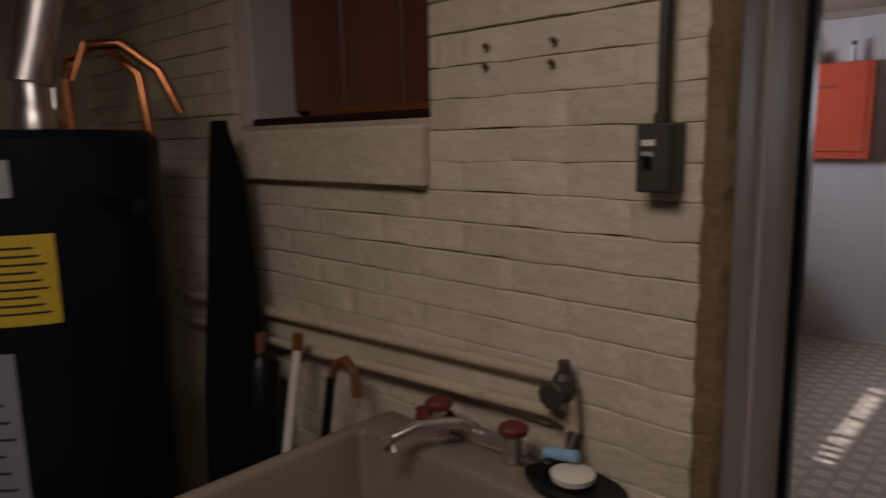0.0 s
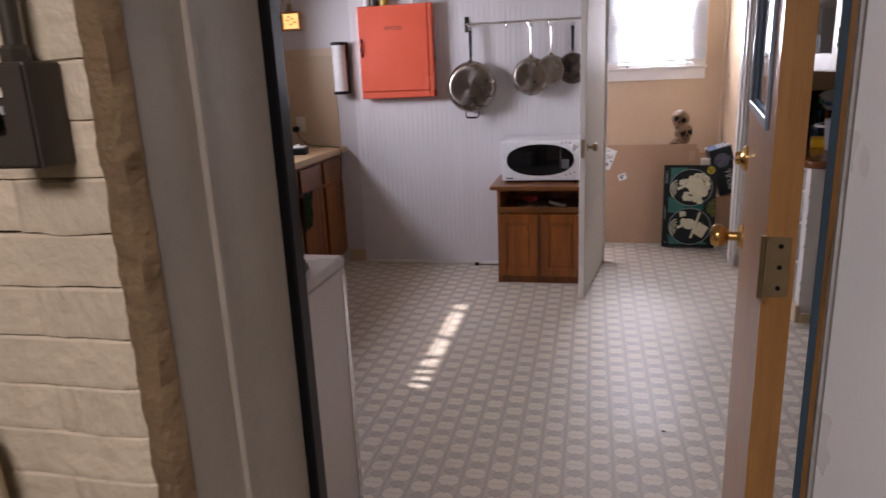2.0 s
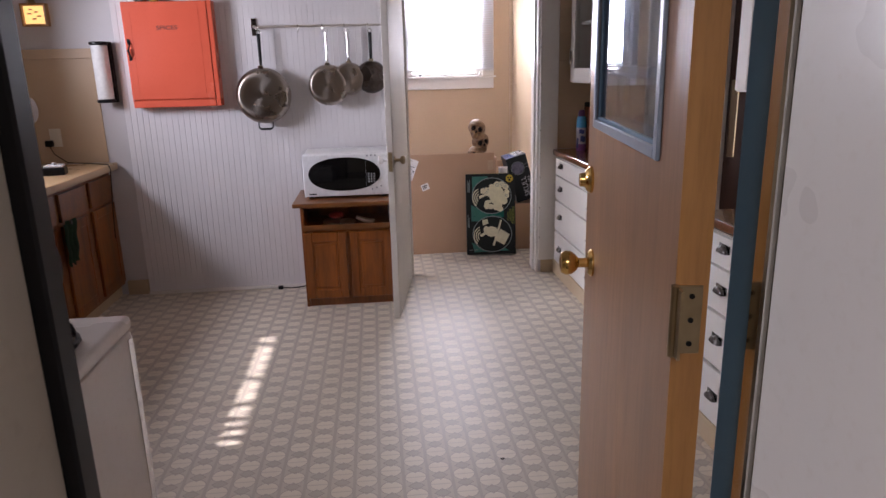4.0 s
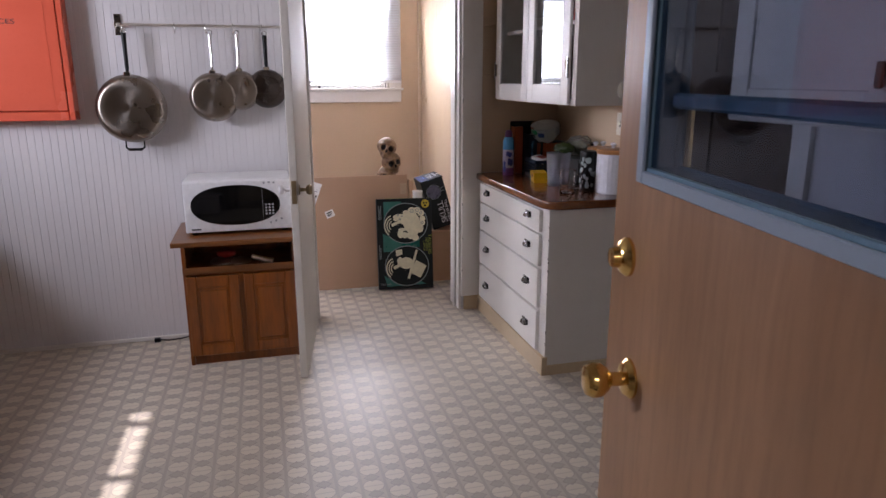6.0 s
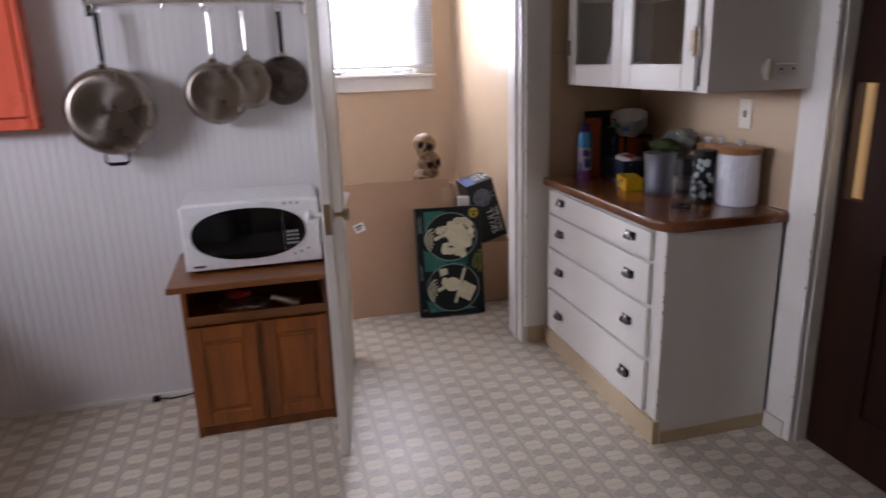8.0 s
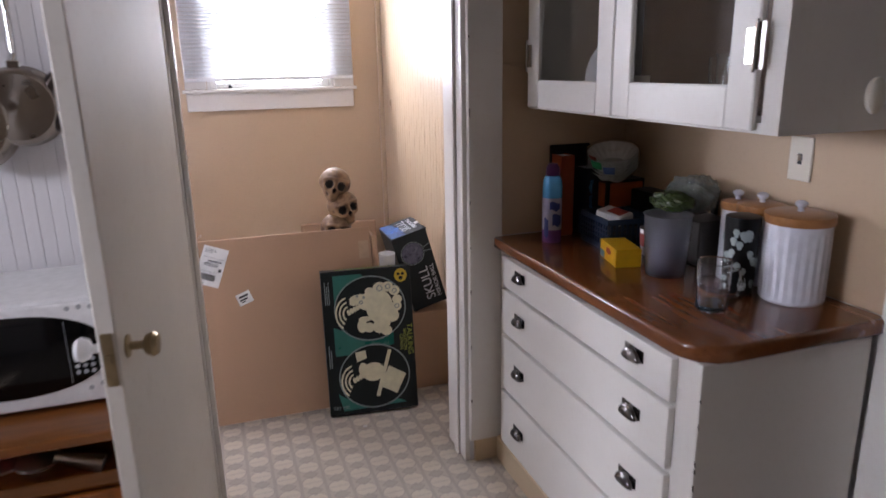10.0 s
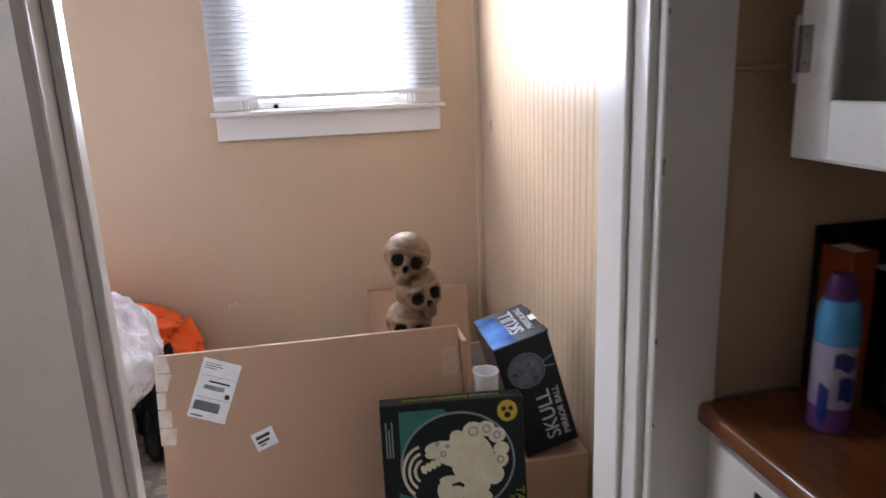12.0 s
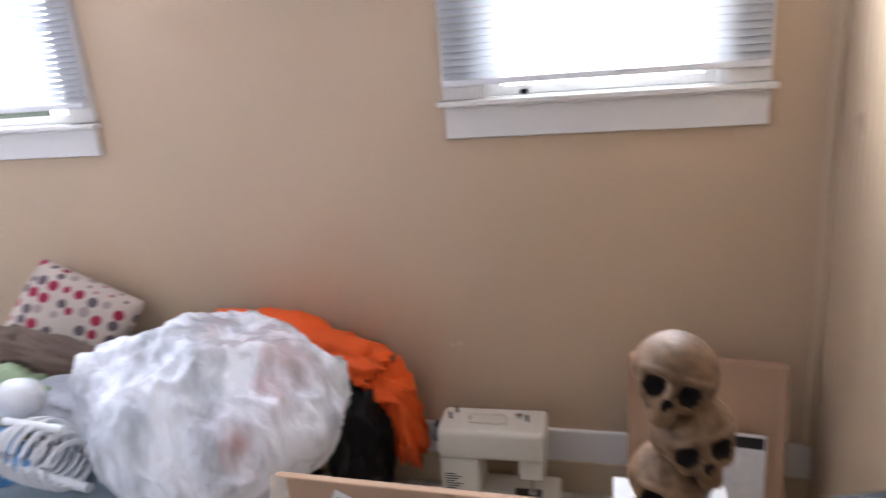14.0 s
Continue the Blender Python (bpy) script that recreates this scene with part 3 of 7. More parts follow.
def sink_window():
    w = new("window_3")
    w.matrix_basis = pose(-2.03, 4.25, 0)
    tagged(w, "kitchen sink window with a drawn shade and a slit of sun", "window", kind="structure")
    # unseen shade and valance, set to leave one slit for the sun
    part("shade", box(-0.006, 0.0, -0.7498, 0.7498, 1.1552, 1.735), PAPER, w, "unseen drawn paper shade that masks the sun slit")
    part("valance", box(-0.006, 0.0, -0.7498, 0.7498, 1.822, 2.0998), PAPER, w, "unseen white valance that masks the sun slit")
    # blocks added in the slit to split the sun into separate floor patches
    for a, b in ((-0.7498, -0.52), (-0.485, -0.443), (-0.405, -0.365), (-0.33, -0.285), (-0.195, -0.152), (0.075, 0.122), (0.505, 0.562), (0.64, 0.7498)):
        part("sun_block", box(-0.02, 0.0, a, b, 1.735, 1.822), PAPER, w)
    part("window_frame", box(-0.07, 0.08, -0.7498, 0.7498, 1.1502, 1.155), WHITE_GLOSS, w)
    return w


sink_window()
GLOW = bpy.data.materials.new("bright_hazy_daylight")
GLOW.use_nodes = True
_b = GLOW.node_tree.nodes["Principled BSDF"]
_b.inputs["Base Color"].default_value = (0.8, 0.8, 0.8, 1)
_b.inputs["Emission Color"].default_value = (0.95, 0.98, 1.0, 1)
_b.inputs["Emission Strength"].default_value = 11.0
solid("backdrop", box(-4.0, 4.0, 11.0, 11.05, -0.3, 6.0), GLOW, "plain hazy bright daylight outside the windows", "backdrop", "structure")
ground = solid("ground", box(-60, 60, -60, 60, -0.4, -0.3), paint("grass_ground", (0.09, 0.11, 0.05), (0.05, 0.05, 0.03), 0.9, 0.5, 4.0), "dull green open ground outside", "ground", "structure")



# ---- kitchen ----
def lap_door():
    """The open entrance door; local x runs from the hinge to the free edge, y is its far face."""
    d = new("door_entrance")
    a = math.degrees(math.atan2(2.88 - 2.055, 0.947 - 0.812))
    d.matrix_basis = pose(0.812, 2.06, 0, 0, 0, a)
    tagged(d, "open pinkish plywood door with a blue-framed glass light", "door", kind="structure")
    W, T, H = 0.832, 0.045, 2.03
    g0, g1, gz = 0.13, 0.725, 1.325        # glass opening
    bm = bmesh.new()
    bx(bm, 0.002, W - 0.002, -T, 0, 0.012, gz)
    part("slab", bm, DOOR_WOOD, d)
    part("stile", box(0.002, g0, -T, 0, gz, H), DOOR_WOOD, d)
    part("stile", box(g1, W - 0.002, -T, 0, gz, H), DOOR_WOOD, d)
    part("top_rail", box(g0, g1, -T, 0, 1.94, H), DOOR_WOOD, d)
    part("edge_band", box(-0.001, 0.0015, -T, 0, 0.012, H), EDGE_WOOD, d, "honey brown hinge edge")
    part("edge_band", box(W - 0.0015, W + 0.001, -T, 0, 0.012, H), EDGE_WOOD, d, "honey brown free edge")
    bm = bmesh.new()
    s, o = -T, -0.012                                            # broad moulding on the far face, with its glazing bar
    bx(bm, g0 - 0.012, g0 + 0.02, s + o, s, gz - 0.012, 1.96, 0.004)
    bx(bm, g1 - 0.02, g1 + 0.02, s + o, s, gz - 0.012, 1.96, 0.004)
    bx(bm, g0 + 0.02, g1 - 0.02, s + o, s, gz - 0.012, gz + 0.018, 0.004)
    bx(bm, g0 + 0.02, g1 - 0.02, s + o, s, 1.92, 1.96, 0.004)
    bx(bm, g0 + 0.02, g1 - 0.02, -T - 0.006, -T + 0.016, 1.43, 1.452, 0.004)
    bx(bm, g0, g0 + 0.015, -T + 0.002, -0.002, gz + 0.0, 1.94)
    bx(bm, g1 - 0.015, g1, -T + 0.002, -0.002, gz + 0.0, 1.94)
    bx(bm, g0 + 0.015, g1 - 0.015, -T + 0.002, -0.002, gz, gz + 0.015)
    part("glass_moulding", bm, BLUE_GREY, d, "blue painted glass moulding")
    bm = bmesh.new()
    bx(bm, g0 - 0.010, g0 + 0.014, 0.0005, 0.007, gz - 0.010, 1.955, 0.002)
    bx(bm, g1 - 0.014, g1 + 0.010, 0.0005, 0.007, gz - 0.010, 1.955, 0.002)
    bx(bm, g0 + 0.014, g1 - 0.014, 0.0005, 0.007, gz - 0.010, gz + 0.010, 0.002)
    bx(bm, g0 + 0.014, g1 - 0.014, 0.0005, 0.007, 1.93, 1.955, 0.002)
    part("edge_trim", bm, PALE_BLUE, d, "pale blue-grey trim round the glass")
    p = part("pane", box(g0 + 0.016, g1 - 0.016, -0.010, -0.006, gz + 0.016, 1.93), DOOR_PANE, d)
    p.visible_shadow = False
    for s in (1, -1):
        y = 0 if s > 0 else -T
        bm = bmesh.new()
        lathe(bm, [(0.034, 0), (0.034, s * 0.004), (0.027, s * 0.012), (0.012, s * 0.014), (0.012, s * 0.034), (0.02, s * 0.04), (0.029, s * 0.052), (0.030, s * 0.066), (0.024, s * 0.077), (0.012, s * 0.08)], 28, (W - 0.115, y, 0.985), "y")
        smooth(part("knob", bm, BRASS, d, "polished brass door knob"))
        bm = bmesh.new()
        lathe(bm, [(0.033, 0), (0.033, s * 0.006), (0.026, s * 0.014), (0.018, s * 0.018), (0.016, s * 0.03), (0.006, s * 0.031)], 28, (W - 0.072, y, 1.185), "y")
        smooth(part("deadbolt", bm, BRASS, d, "polished brass deadbolt rose"))
    for z in (0.22, 1.11, 1.8):
        bm = bmesh.new()
        bx(bm, -0.0035, -0.001, -T + 0.008, -0.006, z - 0.05, z + 0.05)
        bx(bm, -0.03, -0.012, -0.004, 0.0, z - 0.05, z + 0.05)
        tube(bm, [(-0.008, 0.002, z - 0.052), (-0.008, 0.002, z + 0.052)], 0.006, 12)
        for k in (-0.035, 0.0, 0.035):
            lathe(bm, [(0.004, -0.0055), (0.004, -0.0035)], 10, (0, -T / 2, z + k), "x", 1)
        part("hinge", bm, [OLD_BRASS, BLACK], d, "tarnished brass butt hinge")
    return d


lap_door()


def white_door():
    d = new("door_white")
    a = math.degrees(math.atan2(5.044 - 5.835, 0.484 - 0.60))
    d.matrix_basis = pose(0.60, 5.835, 0, 0, 0, a)      # x from the hinge to the free edge
    tagged(d, "open off-white painted wooden door with tarnished knobs", "door", kind="structure")
    W, T, H = 0.795, 0.037, 2.03
    part("slab", box(0, W, -T / 2, T / 2, 0.012, H, bev=0.003), OLD_WHITE, d)
    for s in (1, -1):
        bm = bmesh.new()
        lathe(bm, [(0.024, s * T / 2), (0.024, s * (T / 2 + 0.003)), (0.009, s * (T / 2 + 0.006)), (0.009, s * (T / 2 + 0.03)), (0.02, s * (T / 2 + 0.036)), (0.026, s * (T / 2 + 0.05)), (0.02, s * (T / 2 + 0.06)), (0.006, s * (T / 2 + 0.062))], 24, (W - 0.06, 0, 0.958), "y")
        smooth(part("knob", bm, OLD_BRASS if s > 0 else WHITE_PLASTIC, d, "tarnished brass knob" if s > 0 else "white knob"))
    bm = bmesh.new()
    bx(bm, W, W + 0.002, -0.011, 0.011, 0.9, 1.01)
    bx(bm, W, W + 0.009, -0.006, 0.006, 0.95, 0.967)
    part("latch_plate", bm, OLD_BRASS, d)
    for z in (0.25, 1.8):
        bm = bmesh.new()
        tube(bm, [(-0.002, -T / 2 - 0.004, z - 0.045), (-0.002, -T / 2 - 0.004, z + 0.045)], 0.006, 10)
        part("hinge", bm, OLD_WHITE, d)
    return d


white_door()


def cup_pull():
    bm = bmesh.new()
    seg, rows = 12, 5
    grid = []
    for i in range(rows + 1):
        ph = math.pi / 2 * i / rows
        row = []
        for k in range(seg + 1):
            th = math.pi * k / seg
            row.append(bm.verts.new((-0.022 * math.sin(ph) ** 0.8 * math.sin(th) ** 0.3 if 0 < k < seg else 0, 0.036 * math.cos(th) * (0.55 + 0.45 * math.sin(ph) ** 0.2), 0.028 * math.cos(ph) * math.sin(th) ** 0.6 if 0 < k < seg else 0)))
        grid.append(row)
    for a, b in zip(grid, grid[1:]):
        for k in range(seg):
            bm.faces.new((a[k], a[k + 1], b[k + 1], b[k]))
    bmesh.ops.remove_doubles(bm, verts=bm.verts, dist=0.0004)
    bx(bm, -0.002, 0, -0.038, 0.038, 0.0, 0.03)
    return bm


def drawer_unit(y0, y1, label):
    """White built-in drawers on the kitchen's east wall; origin at the near front corner."""
    u = thing("drawer_unit", 1.664, y0, 0, 0, label, "drawers", "built-in drawer units")
    L, D = y1 - y0, 2.164 - 1.664
    bm = bmesh.new()
    bx(bm, 0.004, D, 0, L, 0.0, 0.858, 0.002)
    part("carcass", bm, WHITE_GLOSS, u)
    part("plinth", box(-0.012, 0.02, -0.004, L, 0.0, 0.1, bev=0.003), TAN_BASE, u, "tan painted plinth")
    part("end_plinth", box(0.02, D, -0.006, 0.02, 0.0, 0.055, bev=0.002), TAN_BASE, u, "tan painted end strip")
    for z0, z1, zp in ((0.735, 0.845, 0.79), (0.56, 0.722, 0.635), (0.34, 0.545, 0.44), (0.112, 0.325, 0.21)):
        dr = part("drawer", box(-0.017, 0.003, 0.075, L - 0.05, z0, z1, bev=0.004, seg=2), WHITE_GLOSS, u)
        for yy in (0.215, L - 0.205):
            bm = cup_pull()
            for v in bm.verts:
                v.co += Vector((-0.0175, yy, zp))
            smooth(part("pull", bm, PEWTER, dr, "dark pewter cup pull"))
    return u


PEWTER = paint("dark_pewter", (0.16, 0.15, 0.145), (0.06, 0.05, 0.045), 0.25, 20.0, 90.0, 0.2, 0.1, 1.0, stain=0.5)
unit_a = drawer_unit(4.776, 5.848, "white painted built-in drawer unit with dark cup pulls")
unit_b = drawer_unit(2.45, 3.655, "white painted built-in drawer unit behind the entrance door")


def worktop(y0, y1, label):
    bm = bmesh.new()
    ring_ = [(1.64, y1), (1.64, y0 + 0.09), (1.646, y0 + 0.065), (1.665, y0 + 0.03), (1.70, y0 + 0.006), (1.73, y0), (2.184, y0), (2.184, y1)]
    vs = [bm.verts.new((x, y, 0.8585)) for x, y in ring_]
    f = bm.faces.new(vs)
    up = bmesh.ops.extrude_face_region(bm, geom=[f])
    for v in up["geom"]:
        if isinstance(v, bmesh.types.BMVert):
            v.co.z = 0.9
    rim = [e for e in bm.edges if abs(e.verts[0].co.z - e.verts[1].co.z) < 1e-5]
    bmesh.ops.bevel(bm, geom=rim, offset=0.012, segments=3, profile=0.6, affect="EDGES")
    return smooth(solid("worktop", bm, COUNTER_WOOD, label, "worktop"))


worktop(4.756, 5.858, "brown varnished wooden worktop with worn patches")
worktop(2.42, 3.685, "brown varnished wooden worktop near the entrance door")


def wall_cupboard(y0, y1, label, glazed=True):
    c = thing("wall_cupboard", 1.752, y0, 1.35, 0, label, "cupboard", "glazed wall cupboards")
    L, D, H = y1 - y0, 2.186 - 1.752, 0.85
    for q in ((0, 0.02), (L - 0.02, L)):
        part("side_panel", box(0.0, D, *q, 0, H), WHITE_GLOSS, c)
    part("bottom_panel", box(0.0, D, 0.02, L - 0.02, 0, 0.022), WHITE_GLOSS, c)
    part("top_panel", box(0.0, D, 0.02, L - 0.02, H - 0.02, H), WHITE_GLOSS, c)
    part("back_panel", box(D - 0.012, D - 0.002, 0.02, L - 0.02, 0.022, H - 0.02), CUP_BACK, c, "dark brown back panel")
    part("face_frame", box(-0.002, 0.0, 0.0, 0.045, 0.0, H), WHITE_GLOSS, c)
    part("shelf", box(0.05, D - 0.013, 0.021, L - 0.021, 0.37, 0.388), WHITE_GLOSS, c)
    n = 2
    w = (L - 0.07) / n
    for i in range(n):
        a = 0.055 + i * w
        b = a + w - 0.006
        bm = bmesh.new()
        fr = 0.075
        bx(bm, -0.02, -0.003, a, a + fr, 0.006, H - 0.01, 0.003)
        bx(bm, -0.02, -0.003, b - fr, b, 0.006, H - 0.01, 0.003)
        bx(bm, -0.02, -0.003, a + fr, b - fr, 0.006, 0.095, 0.003)
        bx(bm, -0.02, -0.003, a + fr, b - fr, H - 0.085, H - 0.01, 0.003)
        dr = part("cupboard_door", bm, WHITE_GLOSS, c)
        bm = box(-0.013, -0.010, a + fr - 0.005, b - fr + 0.005, 0.09, H - 0.08)
        if not glazed:
            part("door_panel", bm, WHITE_GLOSS, dr)
            part("catch", box(-0.034, -0.0205, b - 0.05 if i == 0 else a + 0.03, b - 0.03 if i == 0 else a + 0.05, 0.1, 0.16, bev=0.003), DARK_METAL, dr, "dark metal catch")
            continue
        if i == 0:                                               # this pane is tilted to steer the windows' reflections
            mid = Vector((-0.0115, (a + b) / 2, 0))
            bmesh.ops.rotate(bm, verts=bm.verts, cent=mid, matrix=Matrix.Rotation(radians(-3.6), 3, "Z"))
        p = part("pane", bm, PANE, dr)
        p.visible_shadow = False
        yh = a if i == 0 else b
        for z in (0.17, 0.68):
            bm = bmesh.new()
            s = 1 if i == 0 else -1
            bx(bm, -0.0225, -0.0205, yh + s * 0.002, yh + s * 0.03, z - 0.035, z + 0.035, 0.0008)
            bx(bm, -0.0215, -0.0195, yh - s * 0.02, yh - s * 0.002, z - 0.045, z + 0.045, 0.0008)
            tube(bm, [(-0.024, yh, z - 0.05), (-0.024, yh, z + 0.05)], 0.0045, 8)
            for k in (-0.02, 0.02):
                lathe(bm, [(0.003, -0.0245), (0.003, -0.0215)], 8, (0, yh + s * 0.016, z + k), "x")
            part("hinge", bm, CHROME, dr, "chrome surface hinge")
    return c


CUP_BACK = paint("brown_cupboard_back", (0.12, 0.07, 0.042), (0.16, 0.09, 0.045), 0.5, 4, 50)
wall_cupboard(4.722, 5.80, "white wall cupboard with glazed doors and crockery inside")
wall_cupboard(2.45, 3.655, "white wall cupboard with solid doors behind the entrance door", glazed=False)


def towel_bracket():
    t = thing("towel_bracket", 1.98, 4.722, 1.42, 0, "white towel bracket screwed to the cupboard side", "bracket")
    bm = bmesh.new()
    lathe(bm, [(0.022, -0.002), (0.024, -0.006), (0.024, -0.012), (0.018, -0.016)], 24, (0, 0, 0), "y", scale=(1, 1, 1.5))
    smooth(part("disc", bm, OFF_WHITE, t))
    bm = bmesh.new()
    bx(bm, 0.02, 0.12, -0.006, -0.001, -0.018, 0.018, 0.002)
    part("back_strip", bm, WHITE_GLOSS, t)
    for x in (0.05, 0.1):
        bm = bmesh.new()
        lathe(bm, [(0.004, -0.009), (0.004, -0.006)], 10, (x, 0, 0), "y")
        part("screw", bm, BLACK, t)


towel_bracket()


def wall_plate(name, x, y, z, facing, label, kind):
    """A light-switch or socket plate."""
    p = thing(name, x, y, z, facing, label, kind)
    part("plate", box(-0.036, 0.036, -0.006, 0, -0.058, 0.058, bev=0.003, seg=2), OFF_WHITE, p)
    if kind == "light switch":
        part("toggle", box(-0.004, 0.004, -0.018, -0.006, -0.004, 0.012, bev=0.001), OFF_WHITE, p)
        part("slot", box(-0.007, 0.007, -0.0065, -0.0058, -0.014, 0.014), INK, p)
    else:
        for z in (-0.022, 0.022):
            part("socket", box(-0.016, 0.016, -0.0075, -0.006, z - 0.014, z + 0.014, bev=0.001), OFF_WHITE, p)
    return p


wall_plate("light_switch", 2.181, 5.06, 1.24, -90, "cream light switch plate on the tan wall", "light switch")
wall_plate("wall_socket", -1.655, 5.841, 1.09, 0, "cream wall socket plate over the counter", "socket")


def base_cabinet(y0, y1, drawer, label):
    """An orange-stained oak unit under the sink counter, facing east."""
    c = thing("base_cabinet", -1.36, y0, 0, 0, label, "cabinet", "oak base cabinets")
    L = y1 - y0
    bm = bmesh.new()
    bx(bm, -0.58, -0.022, 0.001, L - 0.001, 0.085, 0.872)
    part("body", bm, OAK, c)
    part("toe_board", box(-0.58, -0.03, 0.001, L - 0.001, 0.0, 0.084), TAN_BASE, c, "tan toe board")
    bm = bmesh.new()
    for a, b in ((0, 0.035), (L - 0.035, L)):
        bx(bm, -0.022, 0, a + 0.001, b - 0.001, 0.085, 0.872)
    bx(bm, -0.022, 0, 0.035, L - 0.035, 0.085, 0.12)
    bx(bm, -0.022, 0, 0.035, L - 0.035, 0.835, 0.872)
    bx(bm, -0.022, 0, 0.035, L - 0.035, 0.655, 0.69)
    part("face_frame", bm, OAK, c)
    part("drawer", box(0.0, 0.018, 0.028, L - 0.028, 0.685, 0.842, bev=0.005, seg=2), OAK_TOP, c)
    dr = None
    bm = bmesh.new()
    a, b, z0, z1 = 0.028, L - 0.028, 0.112, 0.662
    bx(bm, 0, 0.018, a, a + 0.055, z0, z1, 0.003)
    bx(bm, 0, 0.018, b - 0.055, b, z0, z1, 0.003)
    bx(bm, 0, 0.018, a + 0.055, b - 0.055, z0, z0 + 0.055, 0.003)
    bx(bm, 0, 0.018, a + 0.055, b - 0.055, z1 - 0.055, z1, 0.003)
    dr = part("cabinet_door", bm, OAK, c)
    part("panel", box(0.002, 0.013, a + 0.05, b - 0.05, z0 + 0.05, z1 - 0.05, bev=0.004), OAK, dr)
    return c


for a, b in ((5.43, 5.838), (5.02, 5.43), (4.61, 5.02), (4.2, 4.61), (3.79, 4.2), (3.38, 3.79)):
    base_cabinet(a, b, True, "orange-stained oak base cabinet with panel door under the counter")
bm = bmesh.new()
bx(bm, -1.945, -1.295, 3.36, 5.838, 0.873, 0.918, 0.008, 2)
solid("sink_counter", bm, TABLETOP_TAN, "tan laminate kitchen counter by the sink", "counter")


def stove():
    s = thing("stove", -0.70, 2.045, 0, 0, "white enamel gas stove with black grates", "stove")
    W, D = 0.518, 0.705
    part("body", box(0, W, 0, D, 0.02, 0.885, bev=0.006, seg=2), STOVE_WHITE, s)
    bm = bmesh.new()
    bx(bm, -0.003, W + 0.003, -0.0, D + 0.006, 0.886, 0.922, 0.014, 3)
    smooth(part("cooktop", bm, STOVE_WHITE, s))
    part("backguard", box(0.0, W, 0.0, 0.06, 0.923, 1.06, bev=0.01, seg=2), STOVE_WHITE, s)
    part("trim_strip", box(W + 0.0005, W + 0.003, D - 0.03, D - 0.002, 0.05, 0.87), CHROME, s, "chipped metal edge strip")
    for x in (0.14, 0.38):
        for y in (0.22, 0.51):
            bm = bmesh.new()
            for a in range(4):
                t = math.pi / 4 + a * math.pi / 2
                tube(bm, [(x + 0.1 * math.cos(t), y + 0.1 * math.sin(t), 0.924), (x + 0.095 * math.cos(t), y + 0.095 * math.sin(t), 0.95), (x + 0.02 * math.cos(t), y + 0.02 * math.sin(t), 0.952)], 0.006, 6)
            pts = [(x + 0.1 * math.cos(k * math.pi / 10), y + 0.1 * math.sin(k * math.pi / 10), 0.93) for k in range(21)]
            tube(bm, pts, 0.006, 6)
            lathe(bm, [(0.03, 0.922), (0.034, 0.93), (0.03, 0.938)], 16, (x, y, 0))
            part("grate", bm, BLACK, s, "black iron grate")
    part("handle", box(0.06, W - 0.06, D + 0.03, D + 0.045, 0.72, 0.74, bev=0.005), CHROME, s)
    return s


STOVE_WHITE = paint("white_stove_enamel", (0.70, 0.66, 0.63), (0.45, 0.34, 0.24), 0.25, 3.0, 60.0, 0.03, 0.08, stain=0.25)
stove()


def oak_stand():
    t = thing("microwave_stand", -0.082, 5.375, 0, 0, "orange-stained wooden microwave stand with an open shelf", "cabinet")
    W, D = 0.57, 0.43
    bm = bmesh.new()
    bx(bm, -0.035, W + 0.035, -0.10, D, 0.665, 0.69, 0.006, 2)
    part("top", bm, OAK_TOP, t)
    for x in (0, W - 0.02):
        part("side_panel", box(x, x + 0.02, 0.0, D, 0.0, 0.664, bev=0.002), OAK, t)
    part("back_panel", box(0.02, W - 0.02, D - 0.01, D, 0.02, 0.664), OAK, t)
    part("shelf", box(0.02, W - 0.02, -0.0, D - 0.01, 0.492, 0.512), OAK, t)
    part("top_rail", box(0.02, W - 0.02, 0.002, 0.02, 0.64, 0.664), OAK, t)
    bm = bmesh.new()
    bx(bm, 0.0, W, -0.006, 0.0, 0.50, 0.535, 0.002)
    part("shelf_rail", bm, OAK_TOP, t)
    part("plinth", box(0.02, W - 0.02, 0.012, 0.03, 0.0, 0.05), OAK, t)
    for a, b in ((0.012, W / 2 - 0.012), (W / 2 + 0.012, W - 0.012)):
        z0, z1 = 0.055, 0.488
        bm = bmesh.new()
        f = 0.05
        bx(bm, a, a + f, -0.018, -0.001, z0, z1, 0.004)
        bx(bm, b - f, b, -0.018, -0.001, z0, z1, 0.004)
        bx(bm, a + f, b - f, -0.018, -0.001, z0, z0 + f + 0.01, 0.004)
        bx(bm, a + f, b - f, -0.018, -0.001, z1 - f - 0.01, z1, 0.004)
        dr = part("cabinet_door", bm, OAK, t)
        bm = bmesh.new()
        bx(bm, a + f - 0.004, b - f + 0.004, -0.013, -0.004, z0 + f + 0.004, z1 - f - 0.004, 0.0)
        bx(bm, a + f + 0.012, b - f - 0.012, -0.018, -0.012, z0 + f + 0.024, z1 - f - 0.024, 0.005)
        part("panel", bm, OAK, dr)
    part("centre_stile", box(W / 2 - 0.012, W / 2 + 0.012, -0.001, 0.016, 0.05, 0.49), OAK, t)
    return t


oak_stand()


